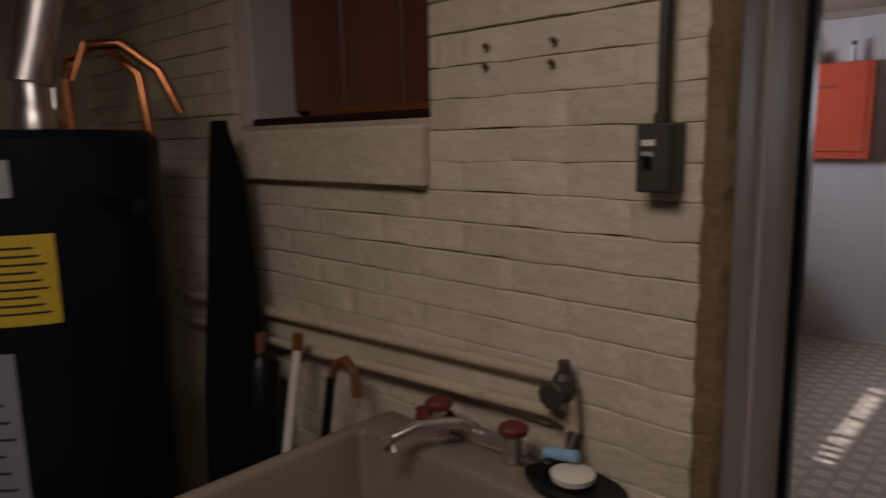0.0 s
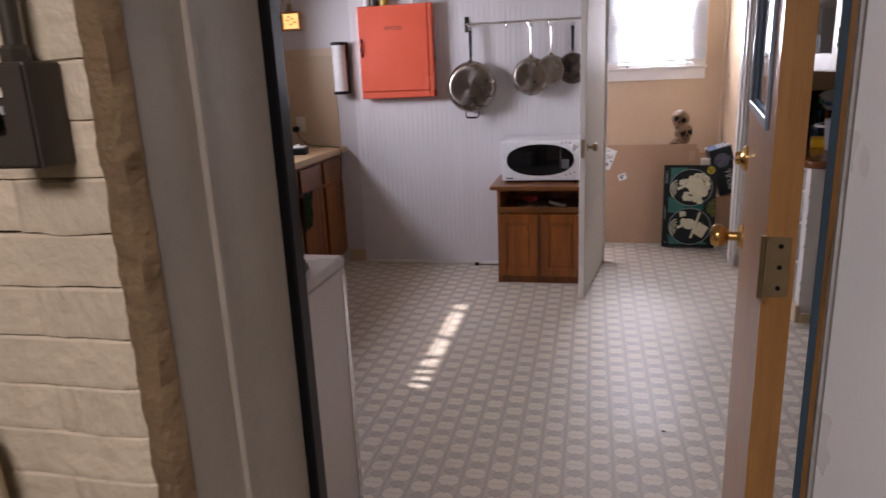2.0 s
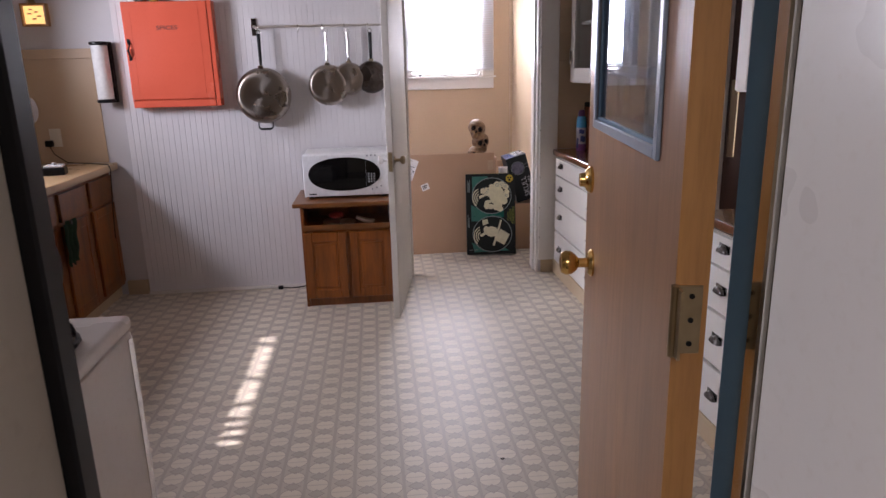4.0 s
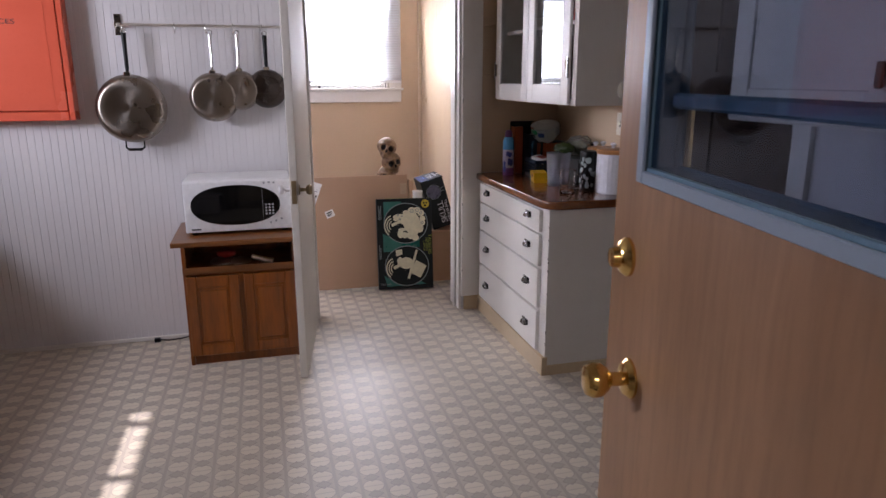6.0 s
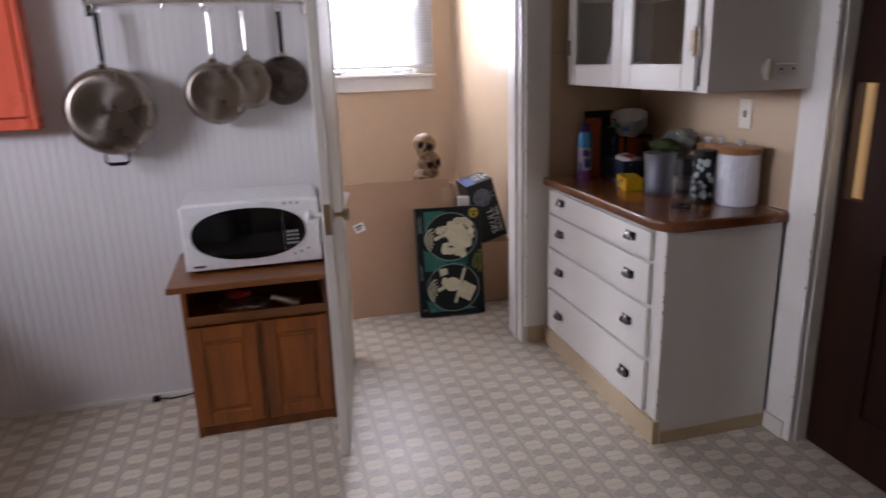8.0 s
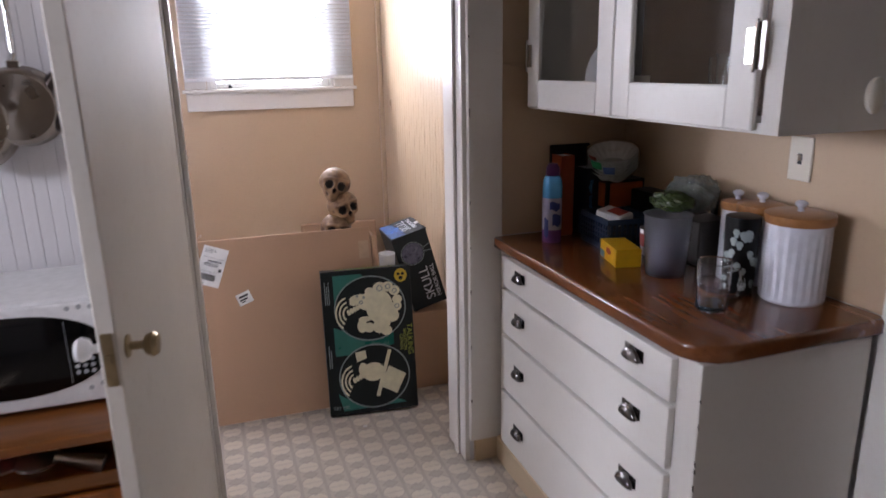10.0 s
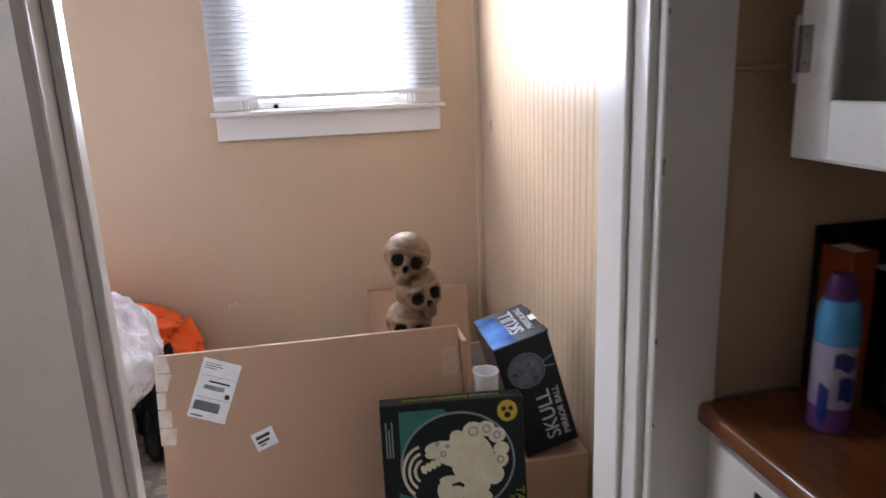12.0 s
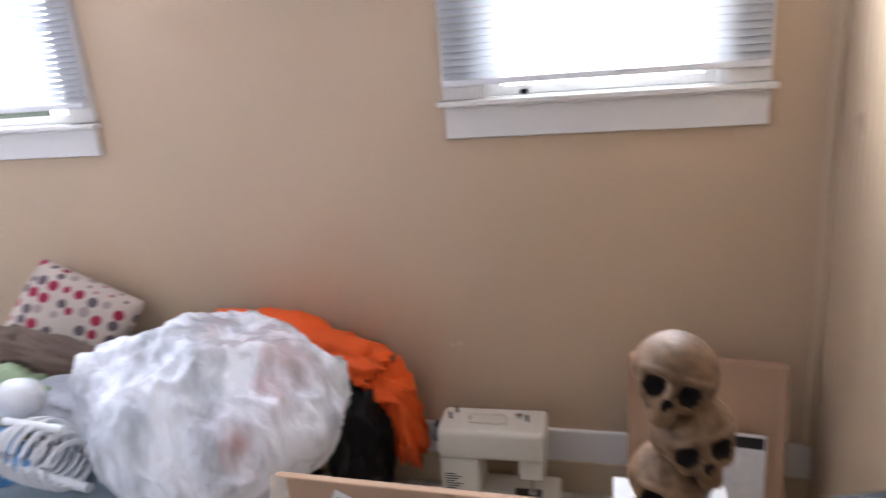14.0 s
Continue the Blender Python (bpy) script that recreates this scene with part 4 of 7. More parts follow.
def microwave():
    m = thing("microwave", -0.052, 5.436, 0.69, 0, "white microwave oven with an oval black door", "microwave")
    W, H, D = 0.535, 0.28, 0.34
    bm = bmesh.new()
    bx(bm, 0, W, 0.006, D, 0.014, H, 0.012, 3)
    smooth(part("case", bm, WHITE_PLASTIC, m))
    bm = bmesh.new()
    bx(bm, 0, W, -0.012, 0.005, 0.014, H - 0.004, 0.008, 3)
    smooth(part("front", bm, WHITE_PLASTIC, m))
    # a bulging oval window
    def oval(cx, cz, a, b, depth, n=48, rings=6, y=-0.0125):
        bm = bmesh.new()
        prev = None
        for k in range(rings + 1):
            r = 1 - k / (rings + 0.6)
            ring = [bm.verts.new((cx + a * r * math.copysign(abs(math.cos(t)) ** 0.9, math.cos(t)), y - depth * (1 - r ** 2), cz + b * r * math.copysign(abs(math.sin(t)) ** 0.9, math.sin(t)))) for t in (2 * math.pi * i / n for i in range(n))]
            if prev:
                for i in range(n):
                    bm.faces.new((prev[i], prev[(i + 1) % n], ring[(i + 1) % n], ring[i]))
            prev = ring
        bm.faces.new(prev)
        return bm
    smooth(part("door_surround", oval(0.255, 0.152, 0.238, 0.118, 0.006), WHITE_PLASTIC, m))
    smooth(part("door_window", oval(0.255, 0.152, 0.222, 0.104, 0.008, y=-0.015), BLACK_GLOSS, m, "glossy black oval window"))
    for r in range(4):
        for c in range(3):
            bm = bmesh.new()
            lathe(bm, [(0.0055, -0.0275), (0.0055, -0.0255), (0.004, -0.0235)], 10, (0.405 + c * 0.017, 0, 0.15 - r * 0.016), "y")
            part("key", bm, KEY_GREY, m, "grey round key")
    for x, z in ((0.40, 0.262), (0.425, 0.264), (0.45, 0.262), (0.425, 0.052), (0.452, 0.06), (0.48, 0.07)):
        bm = bmesh.new()
        lathe(bm, [(0.006, -0.014), (0.006, -0.012)], 10, (x, 0, z), "y")
        part("button", bm, KEY_GREY, m)
    part("divider", box(0.388, 0.389, -0.0245, -0.0225, 0.075, 0.235), KEY_GREY, m)
    bm = bmesh.new()
    bx(bm, 0.03, 0.075, -0.0126, -0.0118, 0.028, 0.036)
    part("maker_mark", bm, INK, m)
    for x in (0.04, W - 0.04):
        for y in (0.04, D - 0.04):
            part("foot", box(x - 0.015, x + 0.015, y - 0.015, y + 0.015, 0.0, 0.0135), BLACK, m)
    return m


KEY_GREY = plain("grey_keys", (0.35, 0.36, 0.38), 0.4)
microwave()


def spice_cabinet():
    c = thing("spice_cabinet", -1.107, 5.725, 1.267, 0, "coral red metal spice cabinet hung on the beadboard", "cabinet")
    W, D, H = 0.543, 0.096, 0.638
    part("case", box(0, W, 0.016, D, 0, H, bev=0.004, seg=2), RED_PAINT, c)
    dr = part("cabinet_door", box(0.004, W - 0.03, -0.002, 0.0155, 0.05, H - 0.003, bev=0.005, seg=2), RED_PAINT, c)
    part("bottom_rail", box(0.004, W - 0.03, 0.004, 0.0155, 0.0, 0.044, bev=0.003), RED_PAINT, c)
    part("side_rail", box(W - 0.026, W, 0.002, 0.0155, 0.0, H, bev=0.003), RED_PAINT, c)
    bm = bmesh.new()
    bx(bm, 0.05, 0.054, -0.0032, -0.0018, 0.08, H - 0.04)
    part("pressed_line", bm, RED_PAINT, dr)
    part("pressed_line", box(W - 0.085, W - 0.081, -0.0032, -0.0018, 0.08, H - 0.04), RED_PAINT, dr)
    bm = bmesh.new()
    tube(bm, [(0.026, -0.003, 0.30), (0.03, -0.016, 0.315), (0.022, -0.02, 0.35), (0.034, -0.018, 0.38), (0.026, -0.003, 0.405)], [0.006, 0.005, 0.007, 0.005, 0.006], 8)
    bx(bm, 0.018, 0.034, -0.006, -0.002, 0.29, 0.318)
    bx(bm, 0.018, 0.034, -0.006, -0.002, 0.39, 0.418)
    part("handle", bm, BLACK, dr, "black iron handle")
    letters("SPICES", 0.033, (0.265, -0.0026, 0.48), dr, INK, squeeze=1.35)
    return c


spice_cabinet()


def jar(x, y, r, h, lid, glassy, label, lid_mat):
    j = thing("spice_jar", x, y, 1.905, 0, label, "jar", "jars on the red cabinet")
    bm = bmesh.new()
    lathe(bm, [(r * 0.9, 0), (r, 0.008), (r, h * 0.7), (r * 0.75, h * 0.8), (r * 0.75, h * 0.82)], 18)
    smooth(part("jar", bm, glassy, j))
    bm = bmesh.new()
    lathe(bm, [(r * 0.8, h * 0.82), (r * 0.82, h * 0.84), (r * 0.82, h), (r * 0.7, h + 0.003)], 18)
    smooth(part("lid", bm, lid_mat, j))


AMBER = plain("mustard_label", (0.45, 0.3, 0.03), 0.35)
RED_LID = plain("red_lid", (0.35, 0.03, 0.02), 0.4)
jar(-1.04, 5.76, 0.026, 0.2, 0.02, PAPER, "tall pale spice jar with a red lid", RED_LID)
jar(-0.985, 5.765, 0.03, 0.16, 0.02, DARK_METAL, "dark spice jar with a black lid", BLACK)
jar(-0.91, 5.76, 0.028, 0.075, 0.02, AMBER, "short mustard-coloured spice jar", AMBER)
jar(-0.70, 5.76, 0.016, 0.13, 0.02, PAPER, "slim pale bottle with a black cap", BLACK)


def paper_towel():
    p = thing("paper_towel_holder", -1.275, 5.76, 1.305, 0, "black wall paper towel holder with a white roll", "towel holder")
    bm = bmesh.new()
    bx(bm, -0.01, 0.058, 0.02, 0.058, 0.0, 0.37, 0.003)
    part("back_bar", bm, BLACK, p)
    for z in (0.0, 0.35):
        bm = bmesh.new()
        lathe(bm, [(0.05, z), (0.055, z + 0.004), (0.055, z + 0.016), (0.05, z + 0.02)], 24)
        part("end_cap", bm, BLACK, p)
    bm = bmesh.new()
    lathe(bm, [(0.046, 0.022), (0.048, 0.024), (0.048, 0.346), (0.046, 0.348)], 28)
    smooth(part("roll", bm, PAPER, p, "white paper towel roll"))


paper_towel()


def pan_rail():
    r = thing("pan_rail", -0.35, 5.82, 1.745, 0, "steel wall rail for hanging pans", "rail")
    bm = bmesh.new()
    tube(bm, [(0.02, -0.055, 0), (0.9, -0.055, 0)], 0.007, 12)
    smooth(part("bar", bm, STEEL, r))
    for x in (0.02, 0.87):
        bm = bmesh.new()
        bx(bm, x - 0.016, x + 0.016, -0.004, 0, -0.05, 0.055, 0.001)
        bx(bm, x - 0.008, x + 0.008, -0.06, -0.004, -0.012, 0.012, 0.002)
        for z in (-0.038, 0.042):
            lathe(bm, [(0.004, -0.006), (0.004, -0.004)], 10, (x, 0, z), "y", 1)
        part("bracket", bm, [CHROME, BLACK], r)
    for x in (0.045, 0.3, 0.452, 0.592, 0.742):
        bm = bmesh.new()
        tube(bm, [(x, -0.064, -0.004), (x, -0.06, 0.009), (x, -0.05, 0.009), (x, -0.047, -0.005), (x, -0.05, -0.03), (x, -0.058, -0.04), (x, -0.066, -0.034)], 0.0025, 6)
        part("hook", bm, CHROME, r)


pan_rail()


def pan(x, z, R, depth, hand_len, tilt, mat, hand_mat, label, helper=False, back=0.0):
    """A pan hanging by its handle with the base towards the room; z is where its handle hangs."""
    p = thing("frying_pan", x, 5.755 - back, z, 0, label, "pan", "pans on the rail", ry=tilt)
    cz = -hand_len - R
    bm = bmesh.new()
    prof = [(0.004, -depth), (R * 0.25, -depth + 0.001), (R * 0.27, -depth + 0.0018), (R * 0.62, -depth), (R * 0.80, -depth), (R * 0.88, -depth * 0.9), (R * 0.95, -depth * 0.6), (R * 0.985, 0.0), (R, 0.003), (R * 0.99, 0.005), (R * 0.96, 0.004), (R * 0.9, -depth * 0.6), (R * 0.8, -depth * 0.85), (0.01, -depth * 0.85)]
    lathe(bm, prof, 44, (0, 0, cz), "y")
    body = smooth(part("bowl", bm, mat, p), 35)
    bm = bmesh.new()
    hw = 0.0125 if hand_mat is BLACK else 0.010
    tube(bm, [(0, 0.0, -0.006), (0, -0.004, -hand_len * 0.4), (0, -0.006, -hand_len * 0.85), (0, -depth * 0.4, -hand_len - 0.004)], [hw, hw * 0.85, hw * 0.8, hw * 0.7], 10)
    smooth(part("handle", bm, hand_mat, p, "black handle" if hand_mat is BLACK else "steel handle"))
    bm = bmesh.new()
    tube(bm, [(0.012 * math.cos(t), -0.002, 0.004 + 0.012 * math.sin(t)) for t in (i * math.pi / 8 for i in range(17))], 0.003, 6)
    part("hanging_loop", bm, CHROME, p)
    part("rivet_plate", box(-0.016, 0.016, -depth * 0.55, -depth * 0.3, -hand_len - 0.012, -hand_len + 0.012, bev=0.003), CHROME, p)
    if helper:
        bm = bmesh.new()
        b = cz - R
        tube(bm, [(-0.045, -0.008, b + 0.008), (-0.045, -0.012, b - 0.025), (-0.03, -0.013, b - 0.036), (0.03, -0.013, b - 0.036), (0.045, -0.012, b - 0.025), (0.045, -0.008, b + 0.008)], [0.004, 0.005, 0.0075, 0.0075, 0.005, 0.004], 8)
        part("helper_handle", bm, BLACK, p, "black helper handle")


def spun(m):
    """Turned metal: the grain runs round the middle of the thing."""
    nt = m.node_tree
    tg = nt.nodes.new("ShaderNodeTangent")
    tg.direction_type, tg.axis = "RADIAL", "Y"
    b = nt.nodes["Principled BSDF"]
    b.inputs["Anisotropic"].default_value = 0.75
    nt.links.new(tg.outputs[0], b.inputs["Tangent"])
    return m


PAN_STEEL = spun(paint("worn_pan_steel", (0.33, 0.285, 0.245), (0.22, 0.17, 0.13), 0.3, 5.0, 120.0, 0.12, 0.12, 1.0, stain=0.4))
PAN_DARK = spun(paint("burnt_pan_steel", (0.085, 0.068, 0.06), (0.03, 0.021, 0.016), 0.28, 6.0, 120.0, 0.2, 0.15, 1.0, stain=0.6))
pan(-0.298, 1.708, 0.176, 0.05, 0.21, 0, PAN_STEEL, BLACK, "large steel frying pan with black handle and helper handle", True)
pan(0.122, 1.708, 0.13, 0.05, 0.20, 0, PAN_STEEL, CHROME, "steel pan with a steel handle")
pan(0.258, 1.708, 0.105, 0.06, 0.19, 0, PAN_STEEL, CHROME, "small steel saucepan with a steel handle", back=-0.012)
pan(0.402, 1.705, 0.104, 0.045, 0.18, 0, PAN_DARK, BLACK, "small burnt dark frying pan with a black handle")



# ---- back room ----
def flat_poly(bm, pts, y=0.0, mi=0):
    """A thin printed shape in the local x-z plane, 0.8 mm proud."""
    a = [bm.verts.new((x, y, z)) for x, z in pts]
    f = bm.faces.new(a)
    f.material_index = mi
    return f


def disc(bm, cx, cz, a, b, y, n=28, turn=0.0, mi=0):
    c, s = math.cos(turn), math.sin(turn)
    return flat_poly(bm, [(cx + a * math.cos(t) * c - b * math.sin(t) * s, cz + a * math.cos(t) * s + b * math.sin(t) * c) for t in (2 * math.pi * i / n for i in range(n))], y, mi)


def ring(bm, cx, cz, a, b, w, y, n=40):
    o = [bm.verts.new((cx + a * math.cos(t), y, cz + b * math.sin(t))) for t in (2 * math.pi * i / n for i in range(n))]
    i_ = [bm.verts.new((cx + (a - w) * math.cos(t), y, cz + (b - w) * math.sin(t))) for t in (2 * math.pi * i / n for i in range(n))]
    for k in range(n):
        bm.faces.new((o[k], o[(k + 1) % n], i_[(k + 1) % n], i_[k]))


TAPE = plain("clear_packing_tape", (0.5, 0.36, 0.24), 0.15)
big = thing("cardboard_box", 0.515, 6.478, 0.012, -1.0, "large flat brown cardboard box leaning with shipping labels", "box", rx=-12.4)
bm = bmesh.new()
bx(bm, 0, 0.842, 0, 0.024, 0, 0.802, 0.004, 2)
part("carton", bm, CARD, big)
bm = bmesh.new()
bx(bm, 0.785, 0.832, -0.0015, -0.0002, 0.66, 0.74)
part("flap", bm, TAPE, big, "torn tape flap")
bm = bmesh.new()
for k in range(5):
    flat_poly(bm, [(-0.004, 0.805 - k * 0.05), (0.03 + 0.012 * math.sin(k * 2.1), 0.80 - k * 0.05), (0.026 + 0.01 * math.cos(k * 1.7), 0.755 - k * 0.05), (-0.004, 0.757 - k * 0.05)], -0.0012 - 0.0016 * (k % 2))
part("corner_tape", bm, paint("shiny_clear_tape", (0.62, 0.52, 0.42), (0.8, 0.75, 0.7), 0.12, 20, 60, 0.2), big, "wrinkled clear corner tape")


def label_on(parent, cx, cz, w, h, turn, rows):
    c, s = math.cos(radians(turn)), math.sin(radians(turn))
    def P(x, z):
        return (cx + x * c - z * s, cz + x * s + z * c)
    bm = bmesh.new()
    flat_poly(bm, [P(-w / 2, -h / 2), P(w / 2, -h / 2), P(w / 2, h / 2), P(-w / 2, h / 2)], -0.0016)
    lab = part("shipping_label", bm, PAPER, parent, "white printed shipping label")
    bm = bmesh.new()
    for x0, x1, z0, z1 in rows:
        flat_poly(bm, [P(x0 * w, z0 * h), P(x1 * w, z0 * h), P(x1 * w, z1 * h), P(x0 * w, z1 * h)], -0.0022)
    part("print", bm, INK, lab, "black barcode bars and lines")


rows = [(-0.42 + 0.02 * k, -0.41 + 0.02 * k + 0.003 * (k % 3), -0.36, -0.2) for k in range(34)]
rows += [(-0.30 + 0.021 * k, -0.292 + 0.021 * k + 0.003 * (k % 2), 0.0, 0.08) for k in range(26)]
rows += [(0.3, 0.42, -0.1, -0.02), (-0.42, 0.05, 0.38, 0.392), (-0.42, -0.1, 0.34, 0.352), (-0.42, 0.0, 0.42, 0.43), (-0.2, 0.35, 0.12, 0.15), (-0.42, 0.42, -0.14, -0.135), (-0.42, -0.1, -0.46, -0.44), (-0.42, 0.42, 0.22, 0.225)]
label_on(big, 0.147, 0.692, 0.104, 0.168, -21, rows)
label_on(big, 0.269, 0.541, 0.062, 0.052, 20, [(-0.35, 0.3, 0.1, 0.28), (-0.35, 0.2, -0.15, 0.0), (-0.3, 0.0, -0.3, -0.22)])

# printed game box with two cameo pictures
DARK_PRINT = paint("black_glossy_print", (0.008, 0.011, 0.012), (0.014, 0.034, 0.032), 0.4, 6, 40, 0.1, 0.03)
DARK_PRINT.node_tree.nodes["Principled BSDF"].inputs["Specular IOR Level"].default_value = 0.25
TEAL = paint("teal_print", (0.02, 0.16, 0.13), (0.01, 0.05, 0.05), 0.3, 5, 30, 0.3, 0.03)
GREY_LINE = plain("grey_green_print", (0.22, 0.27, 0.27), 0.35)
LIME = plain("lime_print", (0.30, 0.36, 0.04), 0.4)
YELLOW_PRINT = plain("yellow_print", (0.5, 0.36, 0.02), 0.35)
CREAM_PRINT = paint("cream_print", (0.70, 0.66, 0.47), (0.48, 0.44, 0.29), 0.4, 25, 80, 0.12, 0.05)
game = thing("cameo_game_box", 1.092, 6.378, 0.012, -5.5, "black and teal box with two cream skeleton cameos", "box", rx=-8.8)
GW, GH = 0.392, 0.645
bm = bmesh.new()
bx(bm, 0, GW, 0, 0.062, 0, GH, 0.003)
part("carton", bm, DARK_PRINT, game)
bm = bmesh.new()
flat_poly(bm, [(0.05, GH - 0.16), (0.05, GH - 0.02), (0.17, GH - 0.02), (0.2, GH - 0.05), (0.1, GH - 0.09)], -0.0006)
part("teal_glow", bm, TEAL, game, "teal printed glow")
bm = bmesh.new()
flat_poly(bm, [(0.04, 0.27), (0.04, 0.40), (0.12, 0.36), (0.24, 0.33), (0.3, 0.36), (0.3, 0.30), (0.14, 0.27)], -0.0006)
part("teal_glow", bm, TEAL, game, "teal printed glow")
bm = bmesh.new()
flat_poly(bm, [(0.06, 0.02), (0.04, 0.1), (0.12, 0.05), (0.3, 0.05), (0.34, 0.03)], -0.0006)
part("teal_glow", bm, TEAL, game, "teal printed glow")
for cz in (0.47, 0.165):
    bm = bmesh.new()
    disc(bm, 0.205, cz, 0.155, 0.142, -0.001)
    part("cameo_ground", bm, DARK_PRINT, game)
    bm = bmesh.new()
    ring(bm, 0.205, cz, 0.158, 0.145, 0.006, -0.0014)
    part("cameo_ring", bm, GREY_LINE, game)


def ribs(bm, cx, cz, s=1.0):
    for k in range(3):
        pts_o, pts_i = [], []
        for i in range(9):
            t = math.radians(100 + 140 * i / 8)
            r = 0.075 - 0.02 * k
            pts_o.append((cx + r * math.cos(t) * 0.8, cz + r * math.sin(t)))
            pts_i.append((cx + (r - 0.010) * math.cos(t) * 0.8, cz + (r - 0.008) * math.sin(t)))
        flat_poly(bm, pts_o + pts_i[::-1], -0.0022 - 0.0002 * k)
    for k in range(7):
        disc(bm, cx + 0.0 + k * 0.013, cz + 0.005 + 0.006 * k, 0.008, 0.013, -0.003 - 0.0001 * k, 12, 0.3)


bm = bmesh.new()
ribs(bm, 0.11, 0.455)
rnd = random.Random(7)
for cx, cz, a, b in ((0.245, 0.475, 0.06, 0.075), (0.2, 0.50, 0.05, 0.04), (0.16, 0.515, 0.045, 0.022), (0.25, 0.555, 0.03, 0.028), (0.285, 0.56, 0.026, 0.022), (0.315, 0.54, 0.024, 0.022), (0.325, 0.50, 0.022, 0.02), (0.32, 0.47, 0.024, 0.022), (0.3, 0.43, 0.03, 0.03), (0.255, 0.40, 0.035, 0.028), (0.27, 0.365, 0.025, 0.022), (0.205, 0.545, 0.02, 0.018), (0.24, 0.385, 0.03, 0.03), (0.165, 0.395, 0.022, 0.03), (0.195, 0.385, 0.024, 0.022), (0.18, 0.425, 0.03, 0.012), (0.135, 0.50, 0.02, 0.012)):
    disc(bm, cx, cz, a, b, -0.0035 - 0.0001 * rnd.random(), 20)
part("cameo_lady", bm, CREAM_PRINT, game, "cream curled skeleton bust")
bm = bmesh.new()
for cx, cz, r in ((0.25, 0.556, 0.014), (0.287, 0.56, 0.012), (0.315, 0.54, 0.011), (0.322, 0.47, 0.011), (0.165, 0.50, 0.009), (0.178, 0.52, 0.006), (0.15, 0.53, 0.006)):
    ring(bm, cx, cz, r, r, 0.004, -0.0042, 16)
part("cameo_shadow", bm, GREY_LINE, game)
bm = bmesh.new()
ribs(bm, 0.115, 0.15)
disc(bm, 0.2, 0.185, 0.05, 0.042, -0.0036)
disc(bm, 0.155, 0.20, 0.02, 0.03, -0.0037)
flat_poly(bm, [(0.225, 0.115), (0.30, 0.075), (0.345, 0.16), (0.27, 0.205)], -0.0039)
flat_poly(bm, [(0.205, 0.075), (0.222, 0.07), (0.285, 0.275), (0.27, 0.28)], -0.0042)
flat_poly(bm, [(0.13, 0.235), (0.175, 0.25), (0.17, 0.285), (0.125, 0.28)], -0.004)
part("cameo_gentleman", bm, CREAM_PRINT, game, "cream skeleton bust with a top hat")
bm = bmesh.new()
disc(bm, GW - 0.045, GH - 0.04, 0.028, 0.03, -0.0012)
part("badge", bm, YELLOW_PRINT, game, "yellow round badge")
bm = bmesh.new()
for cx, cz, r in ((-0.01, 0.006, 0.007), (0.01, 0.006, 0.007), (0, -0.012, 0.009)):
    disc(bm, GW - 0.045 + cx, GH - 0.04 + cz, r, r, -0.0018, 12)
part("badge_face", bm, DARK_PRINT, game)
letters("TALKING", 0.034, (0.372, -0.0012, 0.315), game, LIME, rot=(90, 90, 0), squeeze=1.0)
letters("SKELETON", 0.02, (0.35, -0.0012, 0.315), game, LIME, rot=(90, 90, 0))
letters("CAMEOS", 0.018, (0.333, -0.0012, 0.305), game, LIME, rot=(90, 90, 0))
letters("TRY ME!", 0.02, (0.05, -0.0012, 0.035), game, GREY_LINE)
letters("TALKING SKELETON CAMEOS", 0.02, (GW / 2, 0.03, GH + 0.0006), game, LIME, rot=(0, 0, 180))
for k, (a, b) in enumerate(((0.5, 0.6), (0.5, 0.58), (0.5, 0.6), (0.22, 0.32), (0.22, 0.3))):
    bm = bmesh.new()
    flat_poly(bm, [(0.012 + 0.008 * (k % 3), a), (0.016 + 0.008 * (k % 3), a), (0.016 + 0.008 * (k % 3), b), (0.012 + 0.008 * (k % 3), b)], -0.0009)
    part("small_print", bm, GREY_LINE, game)

# mirror ball box, leaning on the boarded wall
PALE_PRINT = plain("pale_grey_print", (0.55, 0.56, 0.6), 0.4)
SILVER_BLUE = paint("blue_foil_print", (0.09, 0.24, 0.62), (0.55, 0.7, 0.9), 0.14, 14, 60, 0.4, 0.1, 0.6, stain=0.9)
stool = solid("storage_carton", box(1.50, 1.728, 6.525, 6.94, 0.0, 0.386, bev=0.004), CARD, "low brown carton under the mirror ball box", "box")
mb = thing("mirror_ball_box", 1.616, 6.534, 0.411, -0.7, "black mirror ball box with blue foil top leaning over a carton", "box", rx=0.5, ry=-15.7)
MW, MD, MH = 0.167, 0.241, 0.371
bm = bmesh.new()
bx(bm, -MW / 2, MW / 2, 0, MD, 0, MH, 0.004, 2)
part("carton", bm, DARK_PRINT, mb)
bm = bmesh.new()
rag = [(-0.080, 0.006), (-0.002, 0.004), (-0.012, 0.04), (0.004, 0.075), (-0.016, 0.1), (-0.004, 0.14), (-0.024, 0.165), (-0.018, 0.2), (-0.045, 0.225), (-0.080, 0.236)]
bm.faces.new([bm.verts.new((x, y, MH + 0.0008)) for x, y in rag])
part("foil", bm, SILVER_BLUE, mb, "crinkled blue foil print")
bm = bmesh.new()
disc(bm, -0.008, 0.275, 0.05, 0.05, -0.0012)
part("ball_print", bm, paint("ball_print_grey", (0.09, 0.09, 0.14), (0.35, 0.36, 0.45), 0.3, 60, 30, 0.5, 0.05, stain=1.0), mb, "grey mirror ball picture")
bm = bmesh.new()
ring(bm, -0.008, 0.275, 0.055, 0.055, 0.0025, -0.0016, 32)
part("ball_ring", bm, GREY_LINE, mb)
